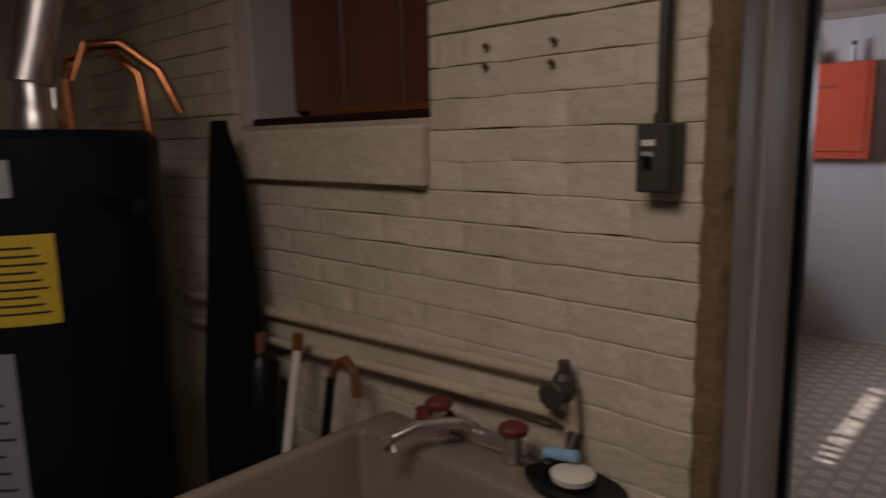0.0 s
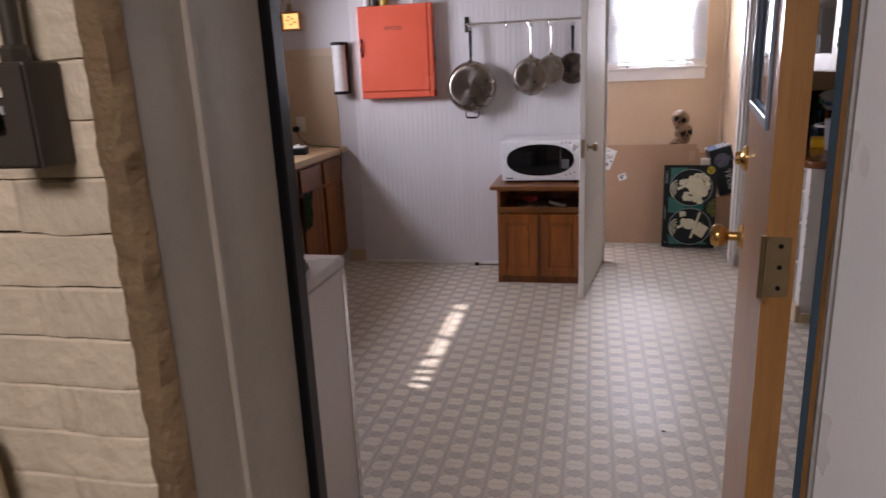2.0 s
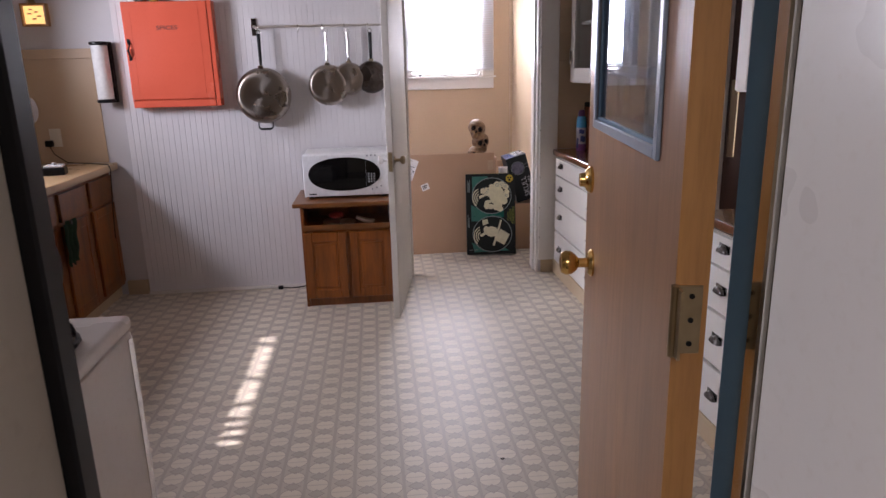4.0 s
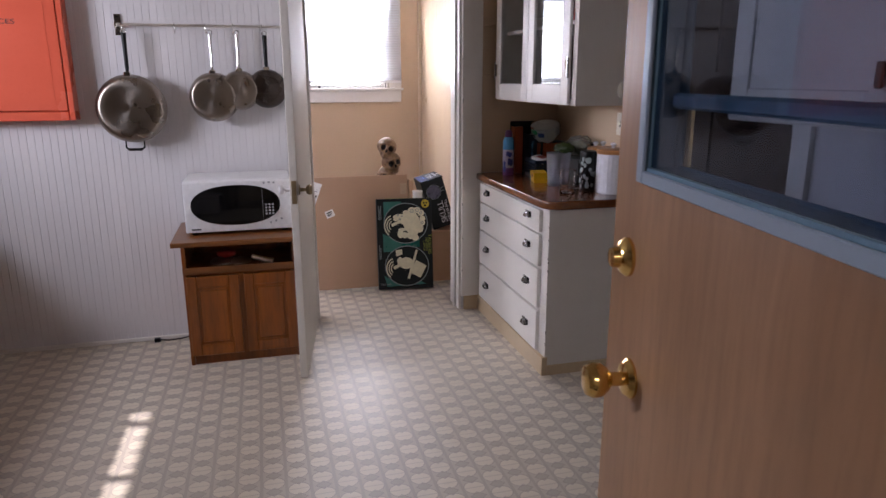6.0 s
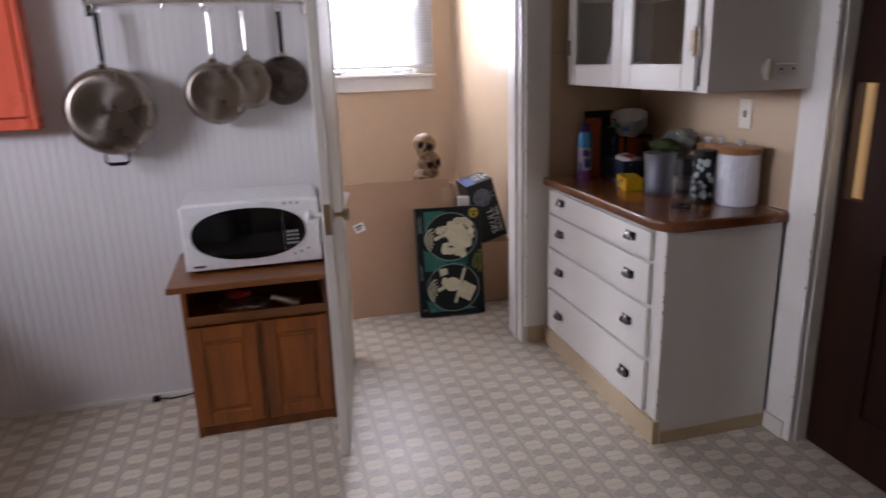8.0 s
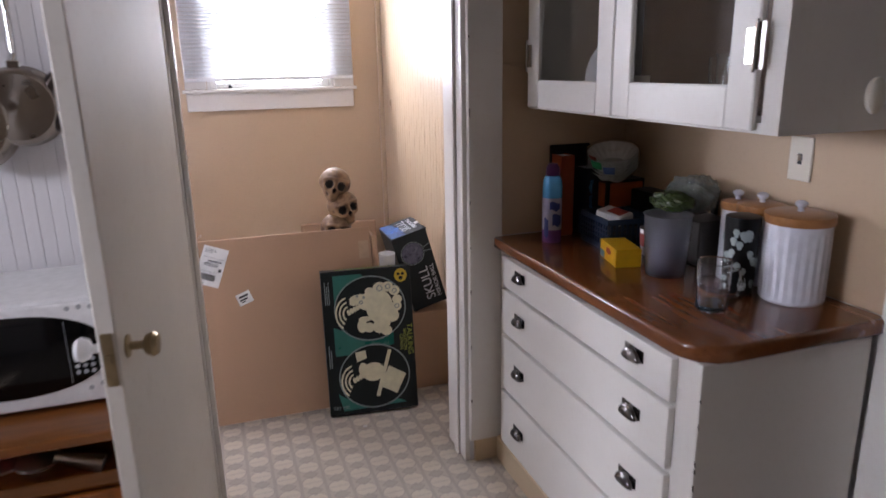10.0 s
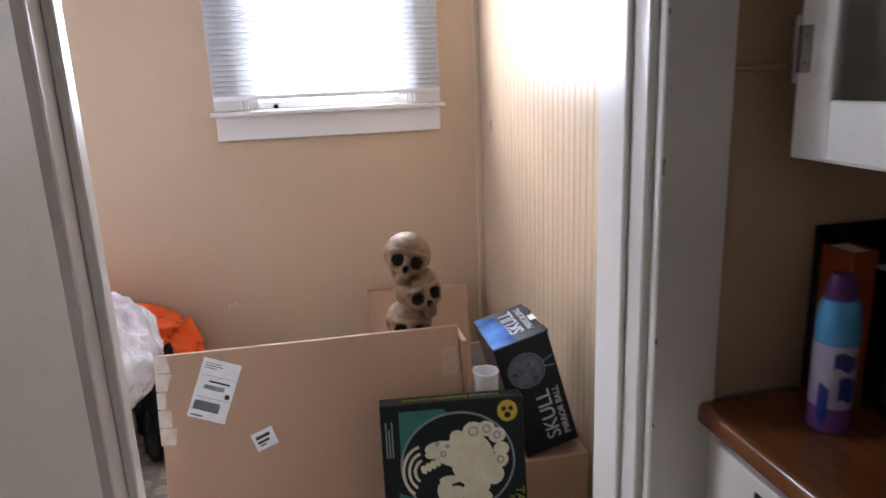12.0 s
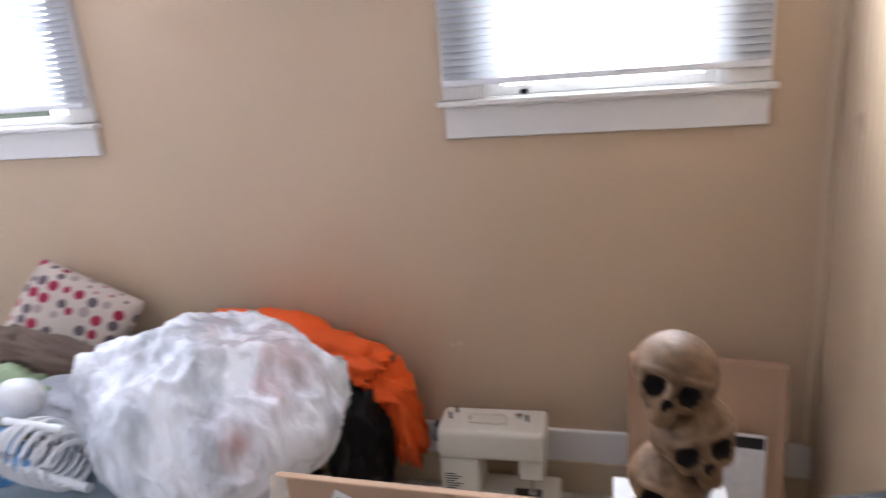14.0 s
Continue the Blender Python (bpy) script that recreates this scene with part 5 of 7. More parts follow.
for k in (-1, 1):
    bm = bmesh.new()
    flat_poly(bm, [(0.044, 0.275 + 0.008 * k), (0.078, 0.278 + 0.016 * k), (0.078, 0.281 + 0.016 * k), (0.044, 0.278 + 0.008 * k)], -0.0014)
    part("handle_print", bm, GREY_LINE, mb)
letters("SKULL", 0.062, (0.018, -0.0012, 0.115), mb, PALE_PRINT, rot=(90, -90, 0), squeeze=0.95)
letters("MIRROR BALL", 0.028, (0.058, -0.0012, 0.115), mb, PALE_PRINT, rot=(90, -90, 0), squeeze=0.95)
letters("SKULL", 0.062, (0.012, 0.13, MH + 0.0016), mb, PALE_PRINT, rot=(0, 0, 90), squeeze=0.95)
letters("MIRROR BALL", 0.028, (0.052, 0.13, MH + 0.0016), mb, PALE_PRINT, rot=(0, 0, 90), squeeze=0.95)
part("edge_tape", box(0.066, 0.0852, 0.10, 0.135, MH - 0.03, MH + 0.0012), PAPER, mb, "white tape tab")
for yy in (0.03, 0.19):
    part("tuck_flap", box(MW / 2 - 0.001, MW / 2 + 0.006, yy - 0.02, yy + 0.025, MH - 0.012, MH - 0.003, bev=0.002), DARK_PRINT, mb)

narrow = solid("narrow_carton", box(1.379, 1.452, 6.502, 6.62, 0.0, 0.575, bev=0.003), CARD, "narrow brown carton behind the game box", "box")
cup = thing("paper_cup", 1.415, 6.54, 0.5755, 0, "white paper cup standing open on a carton", "cup")
bm = bmesh.new()
lathe(bm, [(0.004, 0.004), (0.030, 0.004), (0.0325, 0.0), (0.0345, 0.004), (0.036, 0.105), (0.0375, 0.107), (0.0375, 0.112), (0.035, 0.112), (0.033, 0.012), (0.004, 0.010)], 30)
smooth(part("cup", bm, PAPER, cup))
strip = solid("cardboard_strip", box(1.362, 1.377, 6.60, 6.72, 0.0, 0.76, bev=0.002), CARD, "upright strip of brown cardboard", "cardboard")

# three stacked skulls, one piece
SKULL_MAT, snt, sb_ = base_mat("aged_bone_resin_shaded", 0.58)
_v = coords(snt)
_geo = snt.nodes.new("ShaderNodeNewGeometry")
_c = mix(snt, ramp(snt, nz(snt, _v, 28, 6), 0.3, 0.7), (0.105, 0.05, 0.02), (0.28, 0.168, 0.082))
# pointiness puts crevice shade into the colour
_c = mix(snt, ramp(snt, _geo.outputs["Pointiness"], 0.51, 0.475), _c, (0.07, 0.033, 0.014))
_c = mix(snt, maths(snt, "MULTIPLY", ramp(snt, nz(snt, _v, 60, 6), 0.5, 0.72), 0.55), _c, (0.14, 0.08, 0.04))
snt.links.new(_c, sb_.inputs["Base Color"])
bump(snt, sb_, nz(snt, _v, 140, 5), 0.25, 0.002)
# near-black colour for the shade inside eye and nose hollows
SOCKET = plain("shaded_socket", (0.012, 0.008, 0.006), 0.9)


def skull_shape(bm, m):
    """One skull facing -y, about 0.15 high, put at m."""
    r = bmesh.ops.create_icosphere(bm, subdivisions=5, radius=1)
    fs = {f for v in r["verts"] for f in v.link_faces}
    def g(p, q, s):
        return math.exp(-((p - Vector(q)).length / s) ** 2)
    for v in r["verts"]:
        n = v.co.normalized()
        x, y, z = n
        jaw = 1 / (1 + math.exp((z + 0.32) * 9))                 # 1 low down
        front = 1 / (1 + math.exp((y + 0.15) * 6))
        rad_x = 0.074 - 0.026 * jaw
        rad_y = 0.088 - 0.012 * jaw - (0.045 * jaw if y > -0.1 else 0.0)
        p = Vector((x * rad_x, y * rad_y, z * (0.078 if z > 0 else 0.084)))
        q = Vector((x, y, z))
        d = 0.0
        for s in (-1, 1):
            d -= 0.030 * math.exp(-((x - s * 0.40) / 0.235) ** 4 - ((z + 0.16) / 0.22) ** 4) * (1 if y < 0 else 0)
            d += 0.008 * math.exp(-((x - s * 0.42) / 0.3) ** 2 - ((z - 0.13) / 0.08) ** 2) * (1 if y < 0 else 0)
            d += 0.011 * g(q, (s * 0.66, -0.62, -0.42), 0.17)
            d -= 0.012 * g(q, (s * 0.62, -0.42, -0.68), 0.2)
            d -= 0.008 * g(q, (s * 0.9, -0.35, -0.05), 0.25)
        d -= 0.024 * math.exp(-(x / (0.10 + 0.12 * max(0, -z - 0.38))) ** 4 - ((z + 0.47) / 0.12) ** 4) * (1 if y < 0 else 0)
        d += 0.006 * math.exp(-(x / 0.09) ** 2 - ((z + 0.22) / 0.12) ** 2) * (1 if y < 0 else 0)
        d += 0.012 * math.exp(-(x / 0.42) ** 4 - ((z + 0.8) / 0.17) ** 2) * (1 if y < 0 else 0)
        if y < 0 and -0.93 < z < -0.68 and abs(x) < 0.42:
            d -= 0.0035 * abs(math.sin(x * 34)) ** 6
            d -= 0.004 * math.exp(-((z + 0.80) / 0.02) ** 2)
        d += 0.0018 * noise.noise(q * 7)
        p += q * d
        v.co = m @ p
        v.index = 0
    mi = m.inverted()
    for f in fs:
        c = mi @ f.calc_center_median()
        x, z, y = c.x / 0.060, c.z / 0.08, c.y
        eye = min(((abs(c.x) - 0.0275) / 0.0185) ** 2 + ((c.z + 0.013) / 0.0195) ** 2, 9)
        nose = (c.x / 0.009) ** 2 + ((c.z + 0.037) / 0.0115) ** 2
        if c.y < -0.02 and (eye < 1 or nose < 1):
            f.material_index = 1
        f.smooth = True


bm = bmesh.new()
skull_shape(bm, pose(1.237, 6.765, 0.978, -17, 15, -8))
skull_shape(bm, pose(1.272, 6.765, 0.868, -17, -14, 10))
skull_shape(bm, pose(1.232, 6.77, 0.765, -15, 10, -4))
lathe(bm, [(0.07, 0.69), (0.075, 0.695), (0.07, 0.71), (0.05, 0.73)], 24, (1.24, 6.775, 0))
solid("skull_stack", bm, [SKULL_MAT, SOCKET], "stack of three aged bone-coloured resin skulls with shaded creases", "statue")
plinth = thing("printed_carton", 1.24, 6.79, 0, 0, "tall white and black carton under the skulls", "box")
part("carton", box(-0.105, 0.105, -0.09, 0.1, 0.0, 0.689, bev=0.003), PAPER, plinth)
part("band", box(-0.106, 0.106, -0.0915, 0.101, 0.60, 0.66), INK, plinth, "black printed band")

lean = thing("leaning_carton", 1.165, 7.56, 0.008, -6, "flat brown carton leaning on the tan wall", "box", rx=-8)
part("carton", box(0, 0.445, 0, 0.06, 0, 0.60, bev=0.004), CARD, lean)
bm = bmesh.new()
bx(bm, 0.0, 0.018, -0.006, -0.0002, 0.0, 0.60, 0.002)
part("rolled_edge", bm, CARD, lean)
bm = bmesh.new()
bx(bm, 0.425, 0.443, -0.006, -0.0002, 0.0, 0.60, 0.002)
part("rolled_edge", bm, CARD, lean)
sheet = thing("paper_sheet", 1.44, 7.535, 0.006, -6, "white printed paper sheet leaning on a carton", "paper", rx=-5)
part("sheet", box(-0.1, 0.115, 0, 0.002, 0.0, 0.40), PAPER, sheet)
part("heading", box(-0.02, 0.11, -0.001, 0.0, 0.355, 0.39), INK, sheet, "dark printed heading")

# sewing machine
def sewing_machine():
    s = thing("sewing_machine", 0.565, 7.61, 0, 2, "off-white sewing machine with carrying handle on the floor", "sewing machine")
    bm = bmesh.new()
    bx(bm, 0.0, 0.39, -0.085, 0.085, 0.012, 0.11, 0.012, 2)
    part("bed", bm, OFF_WHITE, s)
    part("base_tray", box(-0.005, 0.3, -0.088, 0.09, 0.0, 0.0118), OFF_WHITE, s)
    bm = bmesh.new()
    bx(bm, 0.002, 0.135, -0.075, 0.075, 0.1105, 0.262, 0.012, 2)
    part("pillar", bm, OFF_WHITE, s)
    bm = bmesh.new()
    bx(bm, 0.0, 0.352, -0.08, 0.08, 0.263, 0.368, 0.018, 3)
    smooth(part("arm", bm, OFF_WHITE, s))
    bm = bmesh.new()
    bx(bm, 0.262, 0.345, -0.06, 0.06, 0.185, 0.2625, 0.01, 2)
    part("head", bm, OFF_WHITE, s)
    bm = bmesh.new()
    tube(bm, [(0.30, -0.02, 0.115), (0.30, -0.02, 0.185)], 0.004, 8)
    bx(bm, 0.288, 0.312, -0.035, -0.005, 0.112, 0.118, 0.002)
    part("needle_bar", bm, CHROME, s)
    bm = bmesh.new()
    tube(bm, [(0.105, -0.02, 0.37), (0.105, -0.02, 0.395), (0.115, -0.02, 0.402), (0.215, -0.02, 0.402), (0.225, -0.02, 0.395), (0.225, -0.02, 0.37)], 0.006, 8)
    bx(bm, 0.1, 0.23, -0.03, -0.008, 0.3682, 0.376, 0.002)
    part("handle", bm, OFF_WHITE, s)
    bm = bmesh.new()
    lathe(bm, [(0.033, -0.022), (0.036, -0.018), (0.036, -0.004), (0.03, -0.001)], 22, (0, 0, 0.318), "x")
    part("hand_wheel", bm, BLACK, s, "dark hand wheel")
    for x, y in ((0.035, 0.0), (0.05, 0.04), (0.29, 0.0)):
        bm = bmesh.new()
        tube(bm, [(x, y, 0.366), (x, y, 0.39)], 0.004, 8)
        part("spool_pin", bm, BLACK, s)
    bm = bmesh.new()
    lathe(bm, [(0.012, 0.367), (0.012, 0.378), (0.006, 0.38)], 14, (0.262, 0.02, 0))
    part("tension_dial", bm, CHROME, s)
    part("accessory_box", box(0.21, 0.385, -0.095, -0.0855, 0.05, 0.10, bev=0.003), OFF_WHITE, s)
    part("plate_window", box(0.24, 0.33, -0.05, 0.0, 0.1102, 0.1125), DARK_METAL, s, "grey needle plate")
    for k in range(7):
        part("print_bar", box(0.02, 0.055 + 0.01 * (k % 3), -0.0757, -0.0752, 0.15 + 0.009 * k, 0.154 + 0.009 * k), INK, s)


sewing_machine()

# bed and the heap on it
BLANKET = paint("pale_blue_blanket", (0.52, 0.60, 0.66), (0.36, 0.48, 0.6), 0.85, 6, 60, 0.12, 0.6, stain=0.5)
bed = thing("bed", -1.93, 6.74, 0, 0, "low bed heaped with costumes and blankets", "bed")
part("base", box(0, 1.95, 0.05, 1.02, 0.0, 0.2, bev=0.01), DARK_WOOD, bed)
bm = bmesh.new()
bx(bm, 0, 1.97, 0.03, 1.02, 0.201, 0.40, 0.05, 4)
smooth(part("mattress", bm, BLANKET, bed))


def cloth(name, x0, x1, y0, y1, height, material, label, category, nx=46, ny=46, rx=0.0):
    """A draped sheet of cloth from a height function of u and v; two-sided thin mesh."""
    bm = bmesh.new()
    g = [[bm.verts.new((x0 + (x1 - x0) * i / nx, y0 + (y1 - y0) * j / ny, height(i / nx, j / ny))) for j in range(ny + 1)] for i in range(nx + 1)]
    for i in range(nx):
        for j in range(ny):
            bm.faces.new((g[i][j], g[i + 1][j], g[i + 1][j + 1], g[i][j + 1]))
    bmesh.ops.solidify(bm, geom=bm.faces[:], thickness=0.004)
    return smooth(solid(name, bm, material, label, category), 60)


def folds(u, v, s, a):
    return a * (noise.noise(Vector((u * s, v * s * 0.5, 1.7))) + 0.5 * noise.noise(Vector((u * s * 2.3, v * s * 1.7, 4.2))))


cloth("blanket", -1.9, 0.02, 6.76, 7.72, lambda u, v: 0.43 + folds(u, v, 9, 0.05) + 0.02 * math.sin(u * 20 + v * 4), BLANKET, "rumpled pale blue blanket on the bed", "blanket", 80, 50)
BAG, bnt, bb_ = base_mat("translucent_white_bag", 0.22, 0, 0.0, 0.6)
_v = coords(bnt)
bnt.links.new(mix(bnt, ramp(bnt, nz(bnt, _v, 5, 5), 0.35, 0.7), (0.86, 0.89, 0.95), (0.95, 0.96, 0.98)), bb_.inputs["Base Color"])
bnt.links.new(maths(bnt, "MULTIPLY_ADD", ramp(bnt, nz(bnt, coords(bnt, "Object", (1.5, 1.5, 0.5)), 6, 4), 0.38, 0.56), 0.50, 0.44), bb_.inputs["Alpha"])
_w = bnt.nodes.new("ShaderNodeTexNoise")
_w.inputs["Scale"].default_value, _w.inputs["Detail"].default_value, _w.inputs["Distortion"].default_value = 9.0, 5.0, 1.2
bnt.links.new(coords(bnt, "Object", (1.9, 1.9, 0.4)), _w.inputs["Vector"])
bump(bnt, bb_, _w.outputs[0], 0.8, 0.03)


def ridged(p):
    return (1 - abs(noise.noise(p))) ** 3


def plastic_bag():
    b = thing("plastic_bag", 0.02, 7.2, 0.36, 0, "large crinkled translucent white plastic bag stuffed with pink cloth", "bag")
    bm = bmesh.new()
    r = bmesh.ops.create_icosphere(bm, subdivisions=6, radius=1)
    for v in r["verts"]:
        n = v.co.normalized()
        k = 1 + 0.10 * noise.noise(n * 2.2 + Vector((3, 1, 0))) + 0.045 * ridged(Vector((n.x * 2.6, n.y * 2.6, n.z * 1.5)) + Vector((0, 4, 2))) + 0.045 * ridged(Vector((n.x * 7 + n.z * 2, n.y * 7, n.z * 2.2))) - 0.05
        k += 0.14 * math.exp(-((n - Vector((-0.75, -0.3, 0.45)).normalized()).length / 0.35) ** 2)
        p = Vector((n.x * 0.385, n.y * 0.33, 0.23 + n.z * (0.27 if n.z > 0 else 0.24))) * k
        p.z = max(p.z, 0.02 + 0.02 * noise.noise(n * 6))
        v.co = p
    smooth(part("film", bm, BAG, b), 180)
    bm = bmesh.new()
    blob(bm, (0.20, -0.095, 0.22), (0.125, 0.12, 0.155), 4, 0.2, 2.5, 2.0)
    smooth(part("pink_cloth", bm, PINK, b, "salmon pink cloth inside"), 180)
    bm = bmesh.new()
    blob(bm, (-0.12, -0.02, 0.2), (0.2, 0.2, 0.16), 4, 0.3, 3, 5.0)
    smooth(part("pale_cloth", bm, BLANKET, b, "pale cloth inside"), 180)


PINK = paint("salmon_cloth", (0.80, 0.13, 0.07), (0.55, 0.12, 0.1), 0.8, 8, 60, 0.15, 0.5)
ORANGE = paint("orange_cloth", (0.95, 0.125, 0.008), (0.75, 0.07, 0.004), 0.6, 7, 90, 0.08, 0.4, stain=0.25)
plastic_bag()


def heap(name, at, size, material, label, category, seed, amp=0.25, freq=2.6, sub=5, tilt=(0, 0, 0)):
    bm = bmesh.new()
    r = bmesh.ops.create_icosphere(bm, subdivisions=sub, radius=1)
    m = pose(*at, *tilt)
    for v in r["verts"]:
        n = v.co.normalized()
        k = 1 + amp * (noise.noise(n * freq + Vector((seed, 0, seed))) + 0.7 * ridged(n * freq * 1.4 + Vector((seed, 2, 0))) - 0.3 + 0.3 * ridged(n * freq * 3 + Vector((0, seed, 0))))
        v.co = m @ Vector((n.x * size[0] * k, n.y * size[1] * k, n.z * size[2] * k))
    return smooth(solid(name, bm, material, label, category), 180)


heap("orange_costume", (0.095, 7.61, 0.58), (0.315, 0.125, 0.112), ORANGE, "crumpled bright orange costume draped over the heap", "clothes", 3.0, 0.3, tilt=(0, 16, 0))
heap("orange_sleeve", (0.41, 7.66, 0.36), (0.065, 0.07, 0.19), ORANGE, "orange costume sleeve hanging to the floor", "clothes", 8.0, 0.35, tilt=(0, -10, 0))
heap("black_bag", (0.30, 7.53, 0.26), (0.10, 0.12, 0.27), BLACK, "crumpled black cloth bag beside the bed", "bag", 5.0, 0.2)
heap("brown_fur", (-0.66, 7.33, 0.66), (0.30, 0.08, 0.07), paint("brown_fur", (0.13, 0.085, 0.06), (0.05, 0.03, 0.02), 0.9, 9, 150, 0.3, 1.0, dist=0.01), "dark brown fur collar on the heap", "clothes", 2.0, 0.2, tilt=(0, 14, 0))
heap("green_cloth", (-0.75, 7.18, 0.58), (0.2, 0.12, 0.10), paint("green_cloth", (0.24, 0.30, 0.17), (0.14, 0.2, 0.1), 0.85, 8, 60), "crumpled grey-green cloth on the bed", "clothes", 4.0)
heap("blue_cloth", (-0.72, 6.98, 0.49), (0.22, 0.12, 0.09), paint("blue_cloth", (0.10, 0.26, 0.48), (0.06, 0.15, 0.3), 0.85, 8, 60), "crumpled blue cloth on the bed", "clothes", 6.0)
heap("mixed_clothes", (-0.45, 7.35, 0.55), (0.4, 0.25, 0.10), paint("grey_clothes", (0.32, 0.32, 0.34), (0.12, 0.14, 0.2), 0.85, 7, 60, 0.3), "crumpled grey clothes heaped on the bed", "clothes", 9.0)
heap("teal_cloth", (1.03, 7.25, 0.05), (0.16, 0.12, 0.05), paint("teal_cloth", (0.02, 0.22, 0.24), (0.01, 0.1, 0.12), 0.8, 8, 60), "folded teal cloth on the floor", "clothes", 1.0)

# polka-dot pillow against the wall
PILLOW, pnt, pb_ = base_mat("polka_dot_cotton", 0.85)
_v = coords(pnt, "Object", (19, 19, 19))
_vo = pnt.nodes.new("ShaderNodeTexVoronoi")
_vo.inputs["Scale"].default_value, _vo.inputs["Randomness"].default_value = 1.0, 0.45
pnt.links.new(_v, _vo.inputs["Vector"])
_spot = ramp(pnt, _vo.outputs["Distance"], 0.40, 0.36)
_sep = pnt.nodes.new("ShaderNodeSeparateColor")
pnt.links.new(_vo.outputs["Color"], _sep.inputs[0])
_hue = mix(pnt, ramp(pnt, _sep.outputs[0], 0.49, 0.51), (0.33, 0.015, 0.05), (0.13, 0.10, 0.11))
_hue = mix(pnt, ramp(pnt, _sep.outputs[1], 0.74, 0.76), _hue, (0.35, 0.28, 0.25))
pnt.links.new(mix(pnt, _spot, (0.55, 0.47, 0.40), _hue), pb_.inputs["Base Color"])
bump(pnt, pb_, nz(pnt, coords(pnt), 300, 3), 0.3, 0.002)
bm = bmesh.new()
N = 30
top, bot = [], []
for i in range(N + 1):
    for j in range(N + 1):
        u, w = 2 * i / N - 1, 2 * j / N - 1
        h = 0.075 * ((1 - u ** 4) * (1 - w ** 4)) ** 0.5 + 0.004 * noise.noise(Vector((u * 3, w * 3, 0)))
        k = 1 - 0.06 * (u * u + w * w - u * u * w * w)
        top.append(bm.verts.new((0.23 * u * k, 0.2 * w * k, h)))
        bot.append(bm.verts.new((0.23 * u * k, 0.2 * w * k, -h)))
for i in range(N):
    for j in range(N):
        a, b, c, d = i * (N + 1) + j, (i + 1) * (N + 1) + j, (i + 1) * (N + 1) + j + 1, i * (N + 1) + j + 1
        bm.faces.new((top[a], top[b], top[c], top[d]))
        bm.faces.new((bot[d], bot[c], bot[b], bot[a]))
bmesh.ops.remove_doubles(bm, verts=bm.verts, dist=0.0005)
pil = smooth(solid("pillow", bm, PILLOW, "cream pillow with red and grey dots leaning on the wall", "pillow"), 180)
pil.matrix_basis = pose(-0.85, 7.60, 0.665, 62, 26, 6)

# toy skeleton: a plain bone shape
bm = bmesh.new()
for k in range(8):
    a = 0.055 + 0.035 * math.sin(math.pi * (k + 1) / 9)
    for s in (-1, 1):
        tube(bm, [(k * 0.034, s * a * math.sin(t), 0.03 + a * (1 - math.cos(t)) * 0.9) for t in (math.pi * i / 9 for i in range(10))], 0.0075, 6)
tube(bm, [(-0.06, 0, 0.03), (0.12, 0, 0.025), (0.30, 0, 0.035)], [0.014, 0.016, 0.013], 8)
tube(bm, [(-0.01, 0, 0.175), (0.26, 0, 0.2)], 0.012, 8)
tube(bm, [(0.02, -0.13, 0.02), (0.05, -0.135, 0.025), (0.22, -0.12, 0.03), (0.255, -0.12, 0.035)], [0.026, 0.014, 0.013, 0.024], 10)
blob(bm, (-0.07, -0.06, 0.06), (0.055, 0.05, 0.05), 3, 0.15)
for v in bm.verts:
    v.co = pose(-0.50, 6.98, 0.47, 0, 0, -12) @ v.co
smooth(solid("toy_skeleton", bm, BONE_WHITE := paint("grey_white_bone", (0.66, 0.66, 0.66), (0.3, 0.28, 0.28), 0.45, 12, 70, 0.1, 0.3), "white plastic toy skeleton ribcage on the bed", "toy"), 50)
bm = bmesh.new()
blob(bm, (-0.62, 7.13, 0.62), (0.085, 0.07, 0.07), 4, 0.08, 2)
smooth(solid("toy_skull", bm, BONE_WHITE, "white plastic toy skull on the bed", "toy"), 180)



# ---- laundry ----
def shuttered_window():
    w = new("window_4")
    w.matrix_basis = pose(-0.87, 1.545, 0)
    tagged(w, "old wall opening closed by a red-brown wooden shutter", "window", kind="structure")
    for k in range(3):
        part("plank", box(-0.30 + k * 0.222, -0.081 + k * 0.222, 0.13, 0.15, 1.53, 2.1, bev=0.002), CAB_WOOD, w)
    part("window_frame", box(-0.37, -0.305, 0.005, 0.16, 1.49, 2.1, bev=0.003), JAMB_PAINT, w, "worn cream frame post")
    part("window_sill", box(-0.305, 0.366, -0.005, 0.2, 1.491, 1.508, bev=0.003), DARK_WOOD, w, "dark weathered sill")
    part("sill_batten", box(-0.14, 0.35, 0.06, 0.1, 1.509, 1.528, bev=0.003), OAK_TOP, w, "orange wood batten")


shuttered_window()
solid("wall_sill_block", box(-1.28, -0.50, 1.498, 1.522, 1.354, 1.476, bev=0.005, seg=2), BRICK_PAINT, "cream painted brick ledge below the shutter", "ledge", "structure")
bm = bmesh.new()
COLS, ROWS_ = 5, 150
g = [[bm.verts.new((0.044 + 0.048 * i / COLS + (0.010 * noise.noise(Vector((0, 1, j * 0.35))) if i == 0 else 0), 1.520 + (0.006 * noise.noise(Vector((i * 0.9, j * 0.45, 2.0))) if 0 < i < COLS else (0.012 if i == 0 else 0.016)), -0.02 + 2.11 * j / ROWS_)) for j in range(ROWS_ + 1)] for i in range(COLS + 1)]
for i in range(COLS):
    for j in range(ROWS_):
        bm.faces.new((g[i][j], g[i + 1][j], g[i + 1][j + 1], g[i][j + 1]))
bmesh.ops.solidify(bm, geom=bm.faces[:], thickness=0.008)
smooth(solid("wall_brick_edge", bm, RAW_EDGE, "flaked brown edge between brick and door lining", "trim", "structure"), 60)


